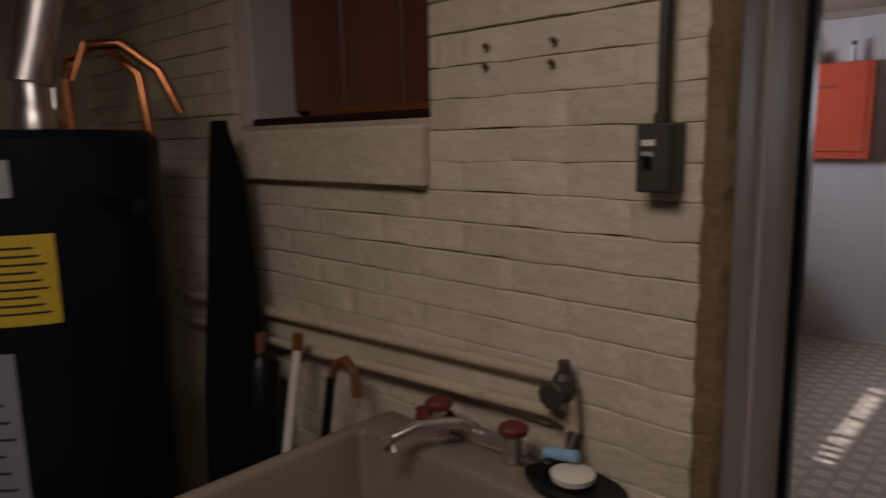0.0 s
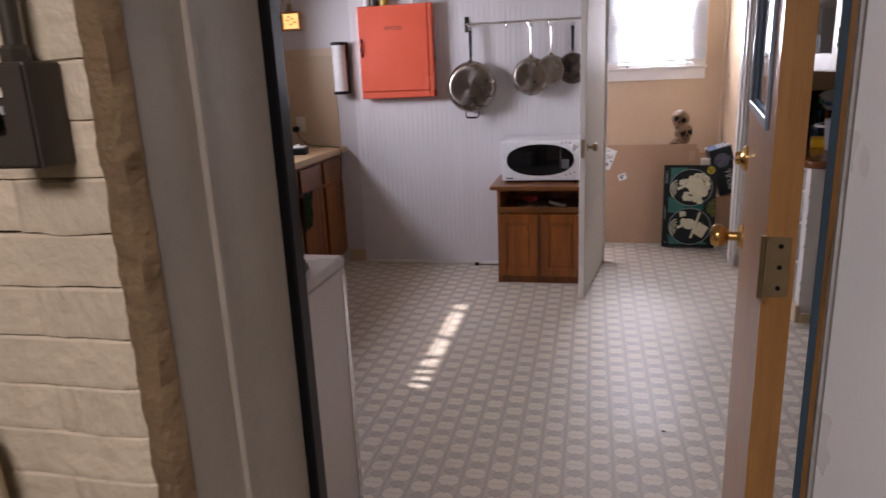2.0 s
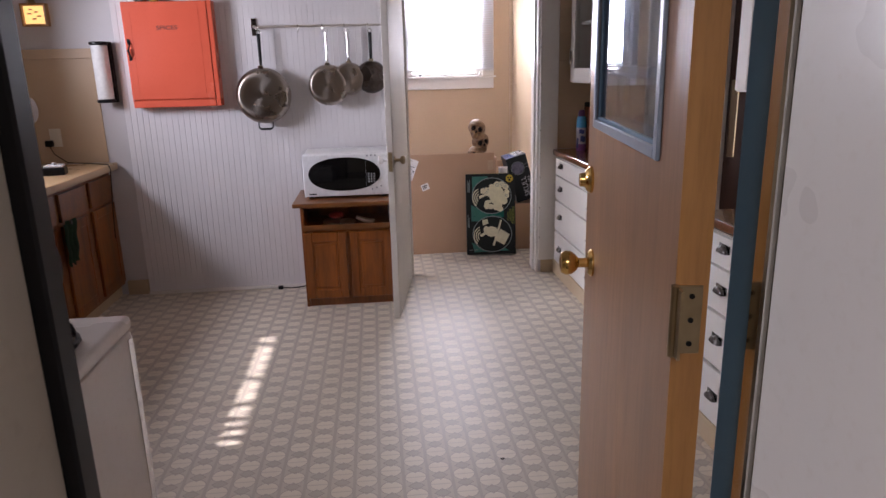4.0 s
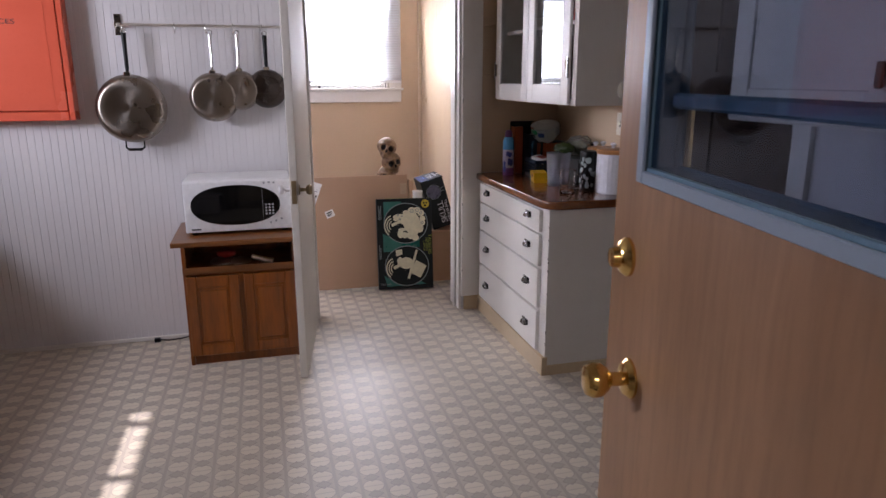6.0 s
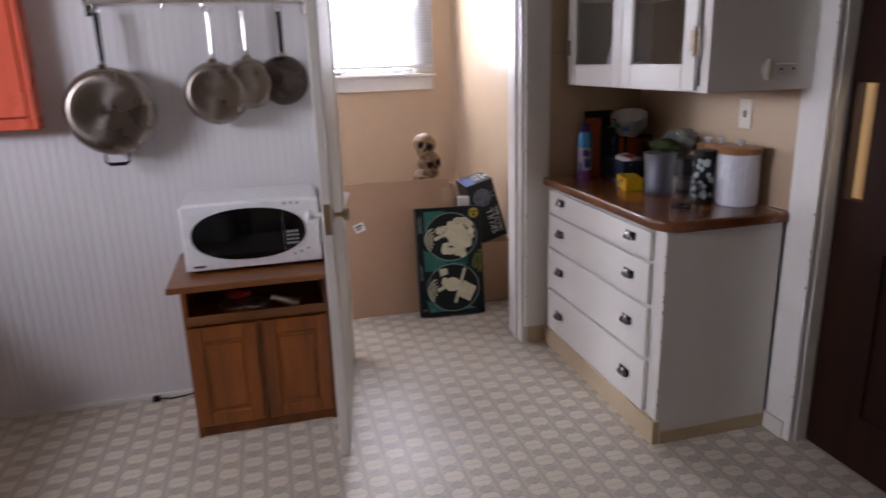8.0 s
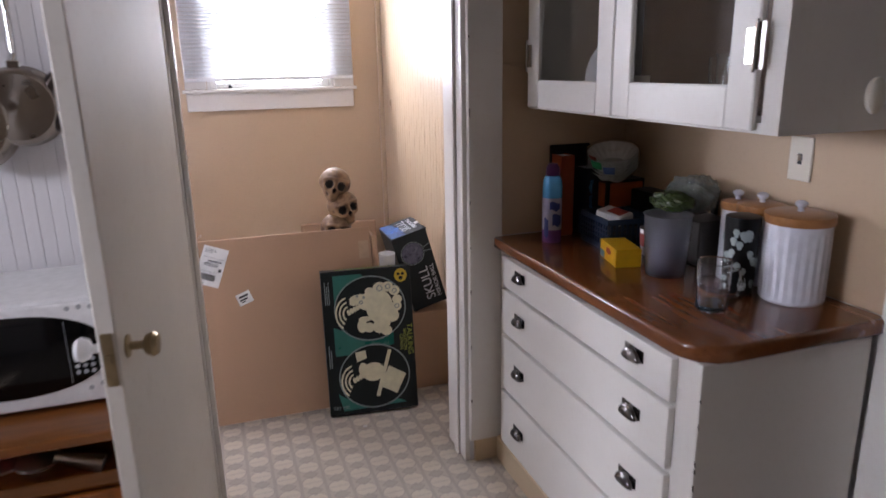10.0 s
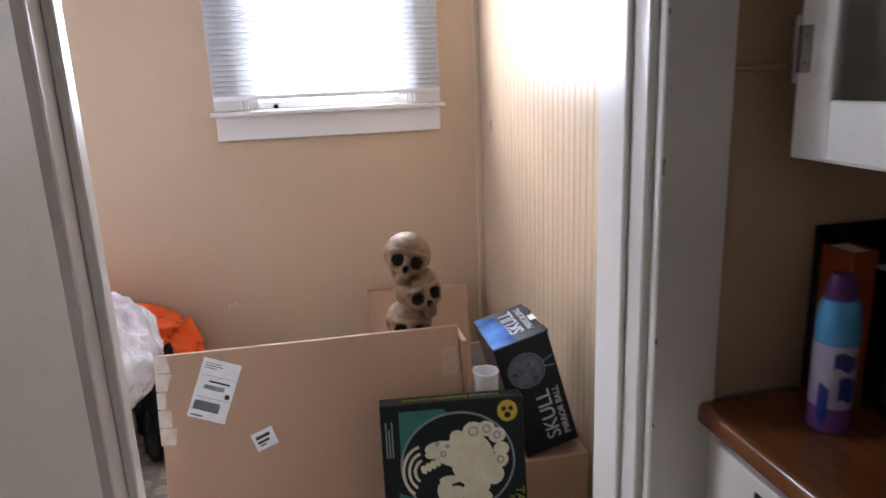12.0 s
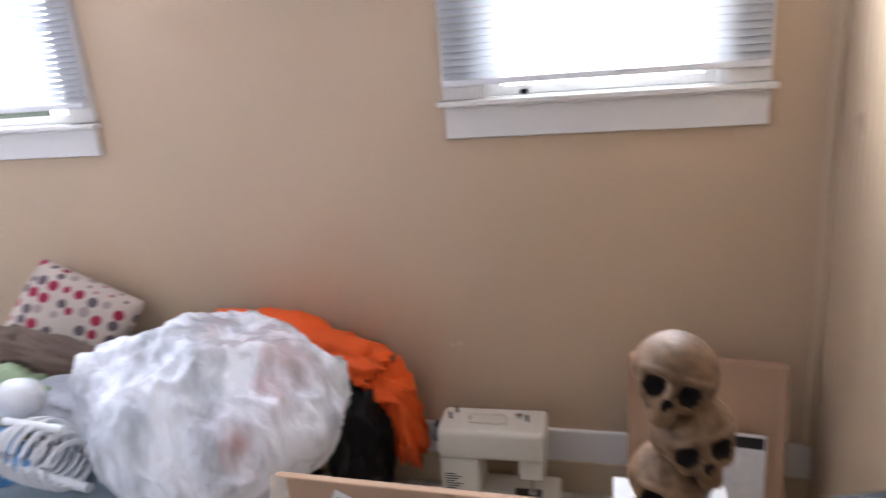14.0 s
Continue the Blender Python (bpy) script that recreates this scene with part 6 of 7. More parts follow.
def switch_box():
    s = thing("switch_box", -0.013, 1.524, 1.412, 0, "old grey metal switch box with a conduit", "switch box")
    part("box", box(-0.020, 0.036, -0.045, 0.0, -0.05, 0.05, bev=0.003, seg=2), DARK_METAL, s)
    part("cover", box(-0.018, 0.034, -0.049, -0.0455, -0.048, 0.048, bev=0.002), DARK_METAL, s)
    part("toggle", box(-0.005, 0.006, -0.058, -0.0495, -0.012, 0.004, bev=0.001), BLACK, s)
    part("tag", box(-0.009, 0.011, -0.0505, -0.0495, 0.018, 0.027), OFF_WHITE, s)
    part("tag", box(-0.009, 0.009, -0.0505, -0.0495, 0.002, 0.010), KEY_GREY, s)
    bm = bmesh.new()
    tube(bm, [(0.008, -0.022, 0.05), (0.008, -0.022, 0.07), (0.01, -0.02, 0.45), (0.01, -0.02, 0.83)], 0.009, 10)
    smooth(part("conduit", bm, DARK_METAL, s))
    bm = bmesh.new()
    lathe(bm, [(0.014, 0.0505), (0.014, 0.062), (0.011, 0.066)], 6, (0.008, -0.022, 0))
    part("lock_nut", bm, DARK_METAL, s)


switch_box()
NAIL = plain("rusty_nail", (0.12, 0.06, 0.03), 0.7, 0.5)
for x, z in ((-0.349, 1.607), (-0.206, 1.602), (-0.352, 1.573), (-0.21, 1.567)):
    bm = bmesh.new()
    tube(bm, [(x, 1.528, z), (x + 0.002, 1.512, z + 0.001)], [0.004, 0.0055], 8)
    solid("nail", bm, NAIL, "rusty nail in the painted brick", "nail", group="nails in the brick")


def laundry_tub():
    t = thing("laundry_tub", -0.575, 0.86, 0, 0, "deep stained white laundry tub by the brick wall", "sink")
    W, D, H = 0.55, 0.60, 0.885
    bm = bmesh.new()
    outer = [(0, 0), (W, 0), (W, D), (0, D)]
    rim = 0.03
    inner = [(rim, rim), (W - rim, rim), (W - rim, D - 0.1), (rim, D - 0.1)]
    floor_ = [(0.09, 0.09), (W - 0.09, 0.09), (W - 0.09, D - 0.15), (0.09, D - 0.15)]
    low = [(0.03, 0.03), (W - 0.03, 0.03), (W - 0.03, D - 0.03), (0.03, D - 0.03)]
    L = [[bm.verts.new((x, y, z)) for x, y in pts] for pts, z in ((low, 0.5), (outer, H - 0.03), (outer, H), (inner, H), (floor_, 0.55))]
    for a, b in zip(L, L[1:]):
        for i in range(4):
            bm.faces.new((a[i], a[(i + 1) % 4], b[(i + 1) % 4], b[i]))
    bm.faces.new(L[0])
    bm.faces.new(L[-1])
    bmesh.ops.bevel(bm, geom=bm.edges[:], offset=0.014, segments=3, affect="EDGES", profile=0.6)
    smooth(part("basin", bm, TUB, t), 60)
    for x in (0.05, W - 0.05):
        for y in (0.05, D - 0.05):
            bm = bmesh.new()
            tube(bm, [(x, y, -0.02), (x, y, 0.51)], 0.016, 8)
            part("leg", bm, DARK_METAL, t)


TUB = paint("stained_tub_white", (0.21, 0.165, 0.12), (0.08, 0.05, 0.027), 0.5, 5.0, 40.0, 0.12, 0.25, stain=0.75)
laundry_tub()


DULL_RED = plain("dull_red_paint", (0.14, 0.022, 0.014), 0.6)


def old_faucet():
    f = thing("laundry_faucet", -0.32, 1.44, 0.887, 0, "old grey faucet with red handles on the tub ledge", "faucet")
    bm = bmesh.new()
    tube(bm, [(-0.10, 0.0, 0.025), (0.10, 0.0, 0.025)], 0.013, 10)
    for s in (-1, 1):
        lathe(bm, [(0.02, 0.0), (0.018, 0.03), (0.014, 0.045)], 14, (s * 0.09, 0, 0))
    smooth(part("body", bm, STEEL, f))
    bm = bmesh.new()
    tube(bm, [(0.0, 0.0, 0.03), (-0.01, -0.03, 0.05), (-0.05, -0.10, 0.055), (-0.07, -0.14, 0.042), (-0.072, -0.145, 0.02)], [0.012, 0.011, 0.010, 0.010, 0.012], 10)
    smooth(part("spout", bm, STEEL, f))
    for s in (-1, 1):
        bm = bmesh.new()
        lathe(bm, [(0.006, 0.045), (0.026, 0.05), (0.028, 0.06), (0.02, 0.066)], 8, (s * 0.09, 0, 0))
        part("tap_handle", bm, DULL_RED, f, "dull red tap handle")


old_faucet()


def wall_pipes():
    p = thing("water_pipes", -1.2, 1.495, 0.99, 0, "painted water pipes with a valve along the brick wall", "pipes")
    for z0, z1 in ((0.01, 0.045), (-0.07, -0.02)):
        bm = bmesh.new()
        tube(bm, [(-0.4, 0, z0 - 0.015), (0.0, 0, z0), (1.01, 0, z1), (1.05, 0, z1 - 0.01), (1.055, 0, z1 - 0.09)], 0.0125, 10)
        smooth(part("pipe", bm, MORTAR, p))
    part("backing_board", box(-0.1, 1.0, 0.014, 0.03, -0.055, 0.02, bev=0.002), BRICK_PAINT, p)
    bm = bmesh.new()
    lathe(bm, [(0.02, -0.015), (0.024, 0.0), (0.02, 0.02), (0.012, 0.03), (0.01, 0.05)], 12, (1.04, -0.005, 0.03))
    lathe(bm, [(0.022, -0.05), (0.026, -0.045), (0.022, -0.04)], 10, (1.04, 0, 0.03), "y")
    part("valve", bm, DARK_METAL, p, "dark brass valve")
    bm = bmesh.new()
    tube(bm, [(1.055, 0, -0.04), (1.07, -0.02, -0.075), (1.03, -0.05, -0.10), (0.98, -0.055, -0.10)], [0.012, 0.016, 0.013, 0.011], 10)
    smooth(part("hose_bib", bm, DARK_METAL, p))
    bm = bmesh.new()
    tube(bm, [(1.04, -0.06, -0.065), (1.10, -0.055, -0.055)], 0.010, 10)
    part("hose_end", bm, plain("pale_blue_plastic", (0.25, 0.45, 0.6), 0.3), p, "pale blue hose end")


wall_pipes()
bm = bmesh.new()
lathe(bm, [(0.055, 0.0), (0.085, 0.008), (0.09, 0.016), (0.075, 0.014), (0.02, 0.010)], 30, (-0.09, 1.415, 0.887), scale=(1, 0.6, 1))
smooth(solid("soap_dish", bm, BLACK, "flat black soap dish on the tub rim", "soap dish"))
bm = bmesh.new()
lathe(bm, [(0.02, 0), (0.034, 0.004), (0.036, 0.014), (0.02, 0.02), (0.002, 0.0205)], 26, (-0.10, 1.425, 0.899))
smooth(solid("soap_bar", bm, OFF_WHITE, "round cream soap bar in the dish", "soap"))
bm = bmesh.new()
blob(bm, (-0.43, 1.455, 0.905), (0.05, 0.03, 0.02), 3, 0.3, 3)
smooth(solid("red_rag", bm, DULL_RED, "dull red rag on the tub ledge", "rag"), 180)


def leaning_stick(name, foot, top, r, material, label, head=None):
    s = thing(name, 0, 0, 0, 0, label, "tool", "tools by the wall")
    bm = bmesh.new()
    tube(bm, [foot, [(a + b) / 2 for a, b in zip(foot, top)], top], r, 10)
    smooth(part("shaft", bm, material, s))
    if head:
        bm = bmesh.new()
        tube(bm, head[0], head[1], 10)
        smooth(part("head", bm, head[2], s))


leaning_stick("white_pole", (-0.82, 1.22, -0.01), (-0.86, 1.43, 0.96), 0.012, OFF_WHITE, "white pole leaning behind the tub", ([(-0.86, 1.43, 0.93), (-0.862, 1.435, 1.0)], 0.013, OAK_TOP))
leaning_stick("crook_cane", (-0.72, 1.25, -0.01), (-0.72, 1.42, 0.93), 0.011, BLACK, "dark cane with a crook handle behind the tub", ([(-0.72, 1.42, 0.92), (-0.71, 1.425, 0.96), (-0.68, 1.43, 0.975), (-0.65, 1.43, 0.955), (-0.645, 1.43, 0.90)], 0.011, CAB_WOOD))
leaning_stick("black_brush", (-1.02, 1.25, -0.01), (-1.0, 1.42, 0.98), 0.016, CAB_WOOD, "broom with a black bristle head upright by the wall", ([(-1.003, 1.40, 0.45), (-1.0, 1.41, 0.72), (-1.0, 1.415, 0.90), (-1.0, 1.42, 0.93)], [0.055, 0.05, 0.045, 0.02], BLACK))


def water_heater():
    h = thing("water_heater", -1.44, 1.10, 0, 0, "dark navy water heater with yellow label and copper lines", "water heater")
    R = 0.275
    bm = bmesh.new()
    lathe(bm, [(R - 0.01, -0.02), (R, 0.0), (R, 1.465), (R - 0.012, 1.482), (0.05, 1.49)], 56)
    smooth(part("tank", bm, NAVY, h), 30)
    def patch(a0, a1, z0, z1, mat, name, label="", off=0.002):
        bm = bmesh.new()
        n = 10
        lo = [bm.verts.new(((R + off) * math.cos(a0 + (a1 - a0) * i / n), (R + off) * math.sin(a0 + (a1 - a0) * i / n), z0)) for i in range(n + 1)]
        hi = [bm.verts.new(((R + off) * math.cos(a0 + (a1 - a0) * i / n), (R + off) * math.sin(a0 + (a1 - a0) * i / n), z1)) for i in range(n + 1)]
        for i in range(n):
            bm.faces.new((lo[i], lo[i + 1], hi[i + 1], hi[i]))
        return part(name, bm, mat, h, label)
    patch(-0.75, -0.25, 1.06, 1.26, YELLOW_LABEL, "energy_label", "yellow energy label")
    for k in range(9):
        patch(-0.72, -0.32 - 0.04 * (k % 3), 1.085 + k * 0.018, 1.09 + k * 0.018, INK, "label_print", off=0.003)
    # white label greyed to put the dark corner's shade into its colour
    patch(-1.1, -0.62, 0.45, 1.0, plain("shaded_white_label", (0.26, 0.27, 0.30), 0.5), "instruction_label", "white instruction label")
    for k in range(12):
        patch(-1.06, -0.68 - 0.03 * (k % 4), 0.48 + k * 0.04, 0.486 + k * 0.04, INK, "label_print", off=0.003)
    patch(-0.8, -0.5, 1.34, 1.42, KEY_GREY, "valve_plate", "grey plate")
    bm = bmesh.new()
    tube(bm, [(0.14, 0.03, 1.485), (0.14, 0.035, 1.60), (0.16, 0.08, 1.68), (0.20, 0.14, 1.685), (0.26, 0.20, 1.62), (0.285, 0.235, 1.52)], 0.013, 10)
    smooth(part("copper_line", bm, COPPER, h, "flexible copper water line"))
    bm = bmesh.new()
    tube(bm, [(0.0, 0.06, 1.485), (0.02, 0.08, 1.66), (0.08, 0.14, 1.70), (0.15, 0.2, 1.62), (0.16, 0.21, 1.46)], 0.013, 10)
    smooth(part("copper_line", bm, COPPER, h, "flexible copper water line"))
    bm = bmesh.new()
    lathe(bm, [(0.05, 1.485), (0.05, 1.53), (0.038, 1.55), (0.038, 1.62)], 24)
    tube(bm, [(0, 0, 1.60), (0.0, 0.02, 1.72), (0.04, 0.08, 2.0), (0.05, 0.09, 2.25)], 0.05, 18)
    smooth(part("flue", bm, STEEL, h, "galvanised flue pipe"))
    for z in (0.62, 1.30):
        part("strap", box(R - 0.06, R + 0.13, 0.05, 0.075, z, z + 0.03), BLACK, h, "black wall strap")


NAVY = paint("dark_navy_enamel", (0.005, 0.008, 0.013), (0.008, 0.01, 0.012), 0.4, 3, 60, 0.1, 0.08)
YELLOW_LABEL = plain("yellow_label", (0.62, 0.42, 0.03), 0.45)
COPPER = plain("copper", (0.7, 0.28, 0.12), 0.3, 1.0)
NAVY.node_tree.nodes["Principled BSDF"].inputs["Specular IOR Level"].default_value = 0.2
water_heater()
bm = bmesh.new()
tube(bm, [(-1.10, 1.40, 1.50), (-1.09, 1.405, 1.35), (-1.07, 1.39, 1.1), (-1.05, 1.37, 0.85), (-1.05, 1.36, 0.4), (-1.05, 1.36, -0.02)], [0.02, 0.045, 0.06, 0.075, 0.085, 0.085], 16)
FOAM = paint("black_foam", (0.006, 0.006, 0.006), (0.012, 0.011, 0.01), 0.95, 8.0, 60.0)
FOAM.node_tree.nodes["Principled BSDF"].inputs["Specular IOR Level"].default_value = 0.1
smooth(solid("pipe_lagging", bm, FOAM, "black wrapped pipe beside the water heater", "pipe"))



# ---- small things of the kitchen ----
def spray_can():
    s = thing("spray_can", 1.80, 5.715, 0.9, 0, "white and lilac aerosol can with blue shoulder and purple cap", "aerosol")
    bm = bmesh.new()
    lathe(bm, [(0.031, 0), (0.0335, 0.003), (0.0335, 0.045)], 26)
    smooth(part("can_base", bm, plain("mauve_print", (0.26, 0.12, 0.42), 0.25, 0.2), s, "mauve lower band"))
    bm = bmesh.new()
    lathe(bm, [(0.0335, 0.0452), (0.0335, 0.155)], 26)
    smooth(part("can_body", bm, plain("lilac_print", (0.55, 0.53, 0.74), 0.25, 0.2), s))
    bm = bmesh.new()
    lathe(bm, [(0.0335, 0.1552), (0.0335, 0.19), (0.031, 0.215), (0.026, 0.228), (0.022, 0.23)], 26)
    smooth(part("shoulder", bm, plain("sky_blue_print", (0.10, 0.40, 0.78), 0.25, 0.2), s, "sky blue shoulder"))
    bm = bmesh.new()
    lathe(bm, [(0.0225, 0.2302), (0.024, 0.236), (0.0225, 0.256), (0.016, 0.27), (0.006, 0.272)], 20)
    smooth(part("cap", bm, plain("purple_cap", (0.10, 0.02, 0.14), 0.35), s, "dark purple cap"))
    navy = plain("navy_print", (0.02, 0.04, 0.25), 0.3)
    for a0, a1, z0, z1, mt in ((-2.3, -1.2, 0.115, 0.142, navy), (-2.0, -1.0, 0.06, 0.10, navy), (-2.9, -2.4, 0.02, 0.085, navy)):
        bm = bmesh.new()
        lo = [bm.verts.new((0.0341 * math.cos(a0 + (a1 - a0) * i / 8), 0.0341 * math.sin(a0 + (a1 - a0) * i / 8), z0 + 0.004 * math.sin(i))) for i in range(9)]
        hi = [bm.verts.new((0.0341 * math.cos(a0 + (a1 - a0) * i / 8), 0.0341 * math.sin(a0 + (a1 - a0) * i / 8), z1 + 0.004 * math.sin(i * 0.7))) for i in range(9)]
        for i in range(8):
            bm.faces.new((lo[i], lo[i + 1], hi[i + 1], hi[i]))
        part("print", bm, mt, s)


spray_can()


def basket():
    b = thing("plastic_basket", 1.985, 5.60, 0.9, -5, "dark blue plastic basket with packets", "basket")
    W, D, H = 0.085, 0.098, 0.105
    mat = plain("dark_blue_plastic", (0.014, 0.035, 0.075), 0.35)
    bm = bmesh.new()
    bx(bm, -W, W, -D, D, 0, 0.006)
    for s in (-1, 1):
        bx(bm, s * W, s * (W - 0.005), -D, D, 0.006, 0.02)
        bx(bm, s * W, s * (W - 0.006), -D, D, H - 0.018, H)
        bx(bm, -W + 0.006, W - 0.006, s * D, s * (D - 0.005), 0.006, 0.02)
        bx(bm, -W + 0.006, W - 0.006, s * D, s * (D - 0.006), H - 0.018, H)
        for k in range(12):
            y = -D + 0.01 + k * 0.0182
            bx(bm, s * W, s * (W - 0.004), y, y + 0.007, 0.02, H - 0.018)
        for k in range(9):
            x = -W + 0.012 + k * 0.019
            bx(bm, x, x + 0.007, s * D, s * (D - 0.004), 0.02, H - 0.018)
        for k in range(3):
            z = 0.036 + k * 0.016
            bx(bm, s * W, s * (W - 0.003), -D, D, z, z + 0.005)
            bx(bm, -W + 0.004, W - 0.004, s * D, s * (D - 0.003), z, z + 0.005)
    part("lattice", bm, mat, b)
    bm = bmesh.new()
    bx(bm, -0.075, 0.075, -0.088, 0.088, 0.0065, 0.085, 0.006)
    part("packet", bm, plain("dark_packets", (0.04, 0.035, 0.04), 0.4), b)
    bm = bmesh.new()
    bx(bm, -0.035, 0.035, -0.05, 0.05, 0.0, 0.03, 0.003)
    pk = part("paper_packet", bm, PAPER, b, "white and red card packet")
    pk.matrix_basis = pose(-0.03, -0.035, 0.092, 8, -6, 24)
    part("red_print", box(-0.02, 0.03, -0.035, 0.02, 0.0302, 0.0308), RED_LID, pk)


basket()
ORANGE_BOX = plain("rust_orange_card", (0.42, 0.09, 0.015), 0.5)
# black sheet stands in for the shade on the wall behind the books
solid("food_packet", box(1.86, 2.02, 5.842, 5.858, 0.9005, 1.215, bev=0.003), BLACK, "thin black sheet put where the corner wall is in shade", "packet", group="packets on the worktop")
solid("food_packet", box(2.09, 2.17, 5.53, 5.68, 0.9005, 1.07, bev=0.003), BLACK, "black box behind the basket", "packet", group="packets on the worktop")


def book(x0, x1, y0, y1, h, cover, label, title=""):
    b = thing("book", x0, y0, 0.9005, 0, label, "book", "books on the worktop")
    w, d = x1 - x0, y1 - y0
    bm = bmesh.new()
    bx(bm, 0, w, 0, 0.003, 0, h, 0.001)
    bx(bm, 0, 0.003, 0.003, d, 0, h, 0.001)
    bx(bm, w - 0.003, w, 0.003, d, 0, h, 0.001)
    part("cover", bm, cover, b)
    part("pages", box(0.0035, w - 0.0035, 0.0035, d - 0.003, 0.003, h - 0.004), PAPER, b, "pale page block")
    if title:
        letters(title, 0.021, (w / 2 - 0.005, -0.0012, h * 0.52), b, plain("cyan_print", (0.10, 0.36, 0.62), 0.4), rot=(90, 90, 0))


book(1.862, 1.912, 5.765, 5.838, 0.285, plain("rust_brown_cover", (0.30, 0.055, 0.012), 0.45), "tall rust-brown book standing by the aerosol can")
book(1.95, 2.0, 5.745, 5.838, 0.238, plain("dark_navy_cover", (0.008, 0.010, 0.03), 0.4), "dark navy cookbook with pale blue title on its spine", "Vegan Lunch Box")
ob_ = thing("food_carton", 2.012, 5.71, 0.9005, 0, "black and orange carton under the bowls", "packet", "packets on the worktop")
part("carton", box(0, 0.155, 0, 0.13, 0, 0.195, bev=0.003), BLACK, ob_)
part("orange_print", box(0.012, 0.145, -0.001, -0.0002, 0.1, 0.185), ORANGE_BOX, ob_, "rust-orange printed panel")
part("orange_print", box(-0.001, -0.0002, 0.012, 0.12, 0.1, 0.185), ORANGE_BOX, ob_, "rust-orange printed panel")


def bowl_pack():
    """Nested paper bowls in clear film, tipped towards the room."""
    b = thing("paper_bowl_pack", 2.062, 5.755, 1.098, 0, "stack of white paper bowls in printed clear film", "bowls", rx=14, ry=-12)
    for k in range(5):
        bm = bmesh.new()
        n = 72
        prof = [(0.045, 0.0), (0.062, 0.022), (0.082, 0.046), (0.087, 0.048)]
        rings = [[bm.verts.new(((r + (0.0014 * math.cos(i * math.pi / 2) if 0 < j < 3 else 0)) * math.cos(2 * math.pi * i / n), (r + (0.0014 * math.cos(i * math.pi / 2) if 0 < j < 3 else 0)) * math.sin(2 * math.pi * i / n), z + k * 0.014)) for i in range(n)] for j, (r, z) in enumerate(prof)]
        for p_, q_ in zip(rings, rings[1:]):
            for i in range(n):
                bm.faces.new((p_[i], p_[(i + 1) % n], q_[(i + 1) % n], q_[i]))
        bm.faces.new(rings[0])
        part("bowl", bm, PAPER, b)
    for a0, a1, z0, z1, mt in ((3.2, 3.7, 0.07, 0.1, plain("green_print", (0.02, 0.30, 0.12), 0.3)), (3.1, 3.5, 0.10, 0.118, RED_LID), (3.75, 4.2, 0.055, 0.085, plain("blue_label_print", (0.12, 0.2, 0.5), 0.3))):
        bm = bmesh.new()
        lo = [bm.verts.new(((0.078 + z0 * 0.12) * math.cos(a0 + (a1 - a0) * i / 6), (0.078 + z0 * 0.12) * math.sin(a0 + (a1 - a0) * i / 6), z0)) for i in range(7)]
        hi = [bm.verts.new(((0.082 + z1 * 0.12) * math.cos(a0 + (a1 - a0) * i / 6), (0.082 + z1 * 0.12) * math.sin(a0 + (a1 - a0) * i / 6), z1)) for i in range(7)]
        for i in range(6):
            bm.faces.new((lo[i], lo[i + 1], hi[i + 1], hi[i]))
        part("film_print", bm, mt, b)
    bm = bmesh.new()
    n = 48
    rings = []
    for r, z in ((0.047, -0.002), (0.072, 0.02), (0.092, 0.05), (0.094, 0.09), (0.09, 0.112), (0.05, 0.124), (0.02, 0.118)):
        rings.append([bm.verts.new(((r + 0.004 * noise.noise(Vector((math.cos(2 * math.pi * i / n) * 4, math.sin(2 * math.pi * i / n) * 4, z * 60)))) * math.cos(2 * math.pi * i / n), (r + 0.004 * noise.noise(Vector((math.cos(2 * math.pi * i / n) * 4, math.sin(2 * math.pi * i / n) * 4, z * 60)))) * math.sin(2 * math.pi * i / n), z)) for i in range(n)])
    for p_, q_ in zip(rings, rings[1:]):
        for i in range(n):
            bm.faces.new((p_[i], p_[(i + 1) % n], q_[(i + 1) % n], q_[i]))
    f = smooth(part("film", bm, FILM_THIN, b, "clear crinkled film"), 180)
    f.visible_shadow = False


FILM_THIN = thin_pane("clear_wrap", (0.97, 0.98, 0.98))
bowl_pack()
yb = thing("tea_box", 1.877, 5.412, 0.9, -14, "small yellow card box on the worktop", "box")
part("carton", box(-0.04, 0.04, -0.073, 0.073, 0, 0.056, bev=0.002), plain("yellow_card", (0.80, 0.46, 0.008), 0.4), yb)
part("picture", box(-0.0412, -0.0402, 0.03, 0.068, 0.004, 0.026), plain("green_blue_picture", (0.15, 0.28, 0.3), 0.4), yb, "small printed picture")
bm = bmesh.new()
disc(bm, 0.0, 0.036, 0.022, 0.010, 0.0)
logo = part("logo_shape", bm, RED_LID, yb, "red oval print")
logo.matrix_basis = pose(-0.0412, -0.01, 0, 0, 0, -90)
bm = bmesh.new()
lathe(bm, [(0.028, 0), (0.031, 0.004), (0.038, 0.085), (0.039, 0.087), (0.037, 0.087), (0.03, 0.012)], 22)
mug = thing("printed_mug", 2.01, 5.44, 0.9, 0, "white printed cup behind the yellow box", "cup")
smooth(part("cup", bm, PAPER, mug))
bm = bmesh.new()
lathe(bm, [(0.0345, 0.03), (0.0385, 0.07)], 22)
part("print", bm, plain("pinkish_print", (0.5, 0.12, 0.1), 0.4), mug)
CLOUDY = glass("cloudy_plastic", (0.82, 0.83, 0.88), 0.35)
tub = thing("plastic_tub", 1.92, 5.25, 0.9, 20, "cloudy clear plastic tub with a green bag on top", "tub")
bm = bmesh.new()
lathe(bm, [(0.052, 0), (0.055, 0.004), (0.066, 0.175), (0.069, 0.178), (0.064, 0.178), (0.053, 0.01), (0.01, 0.006)], 4 * 8)
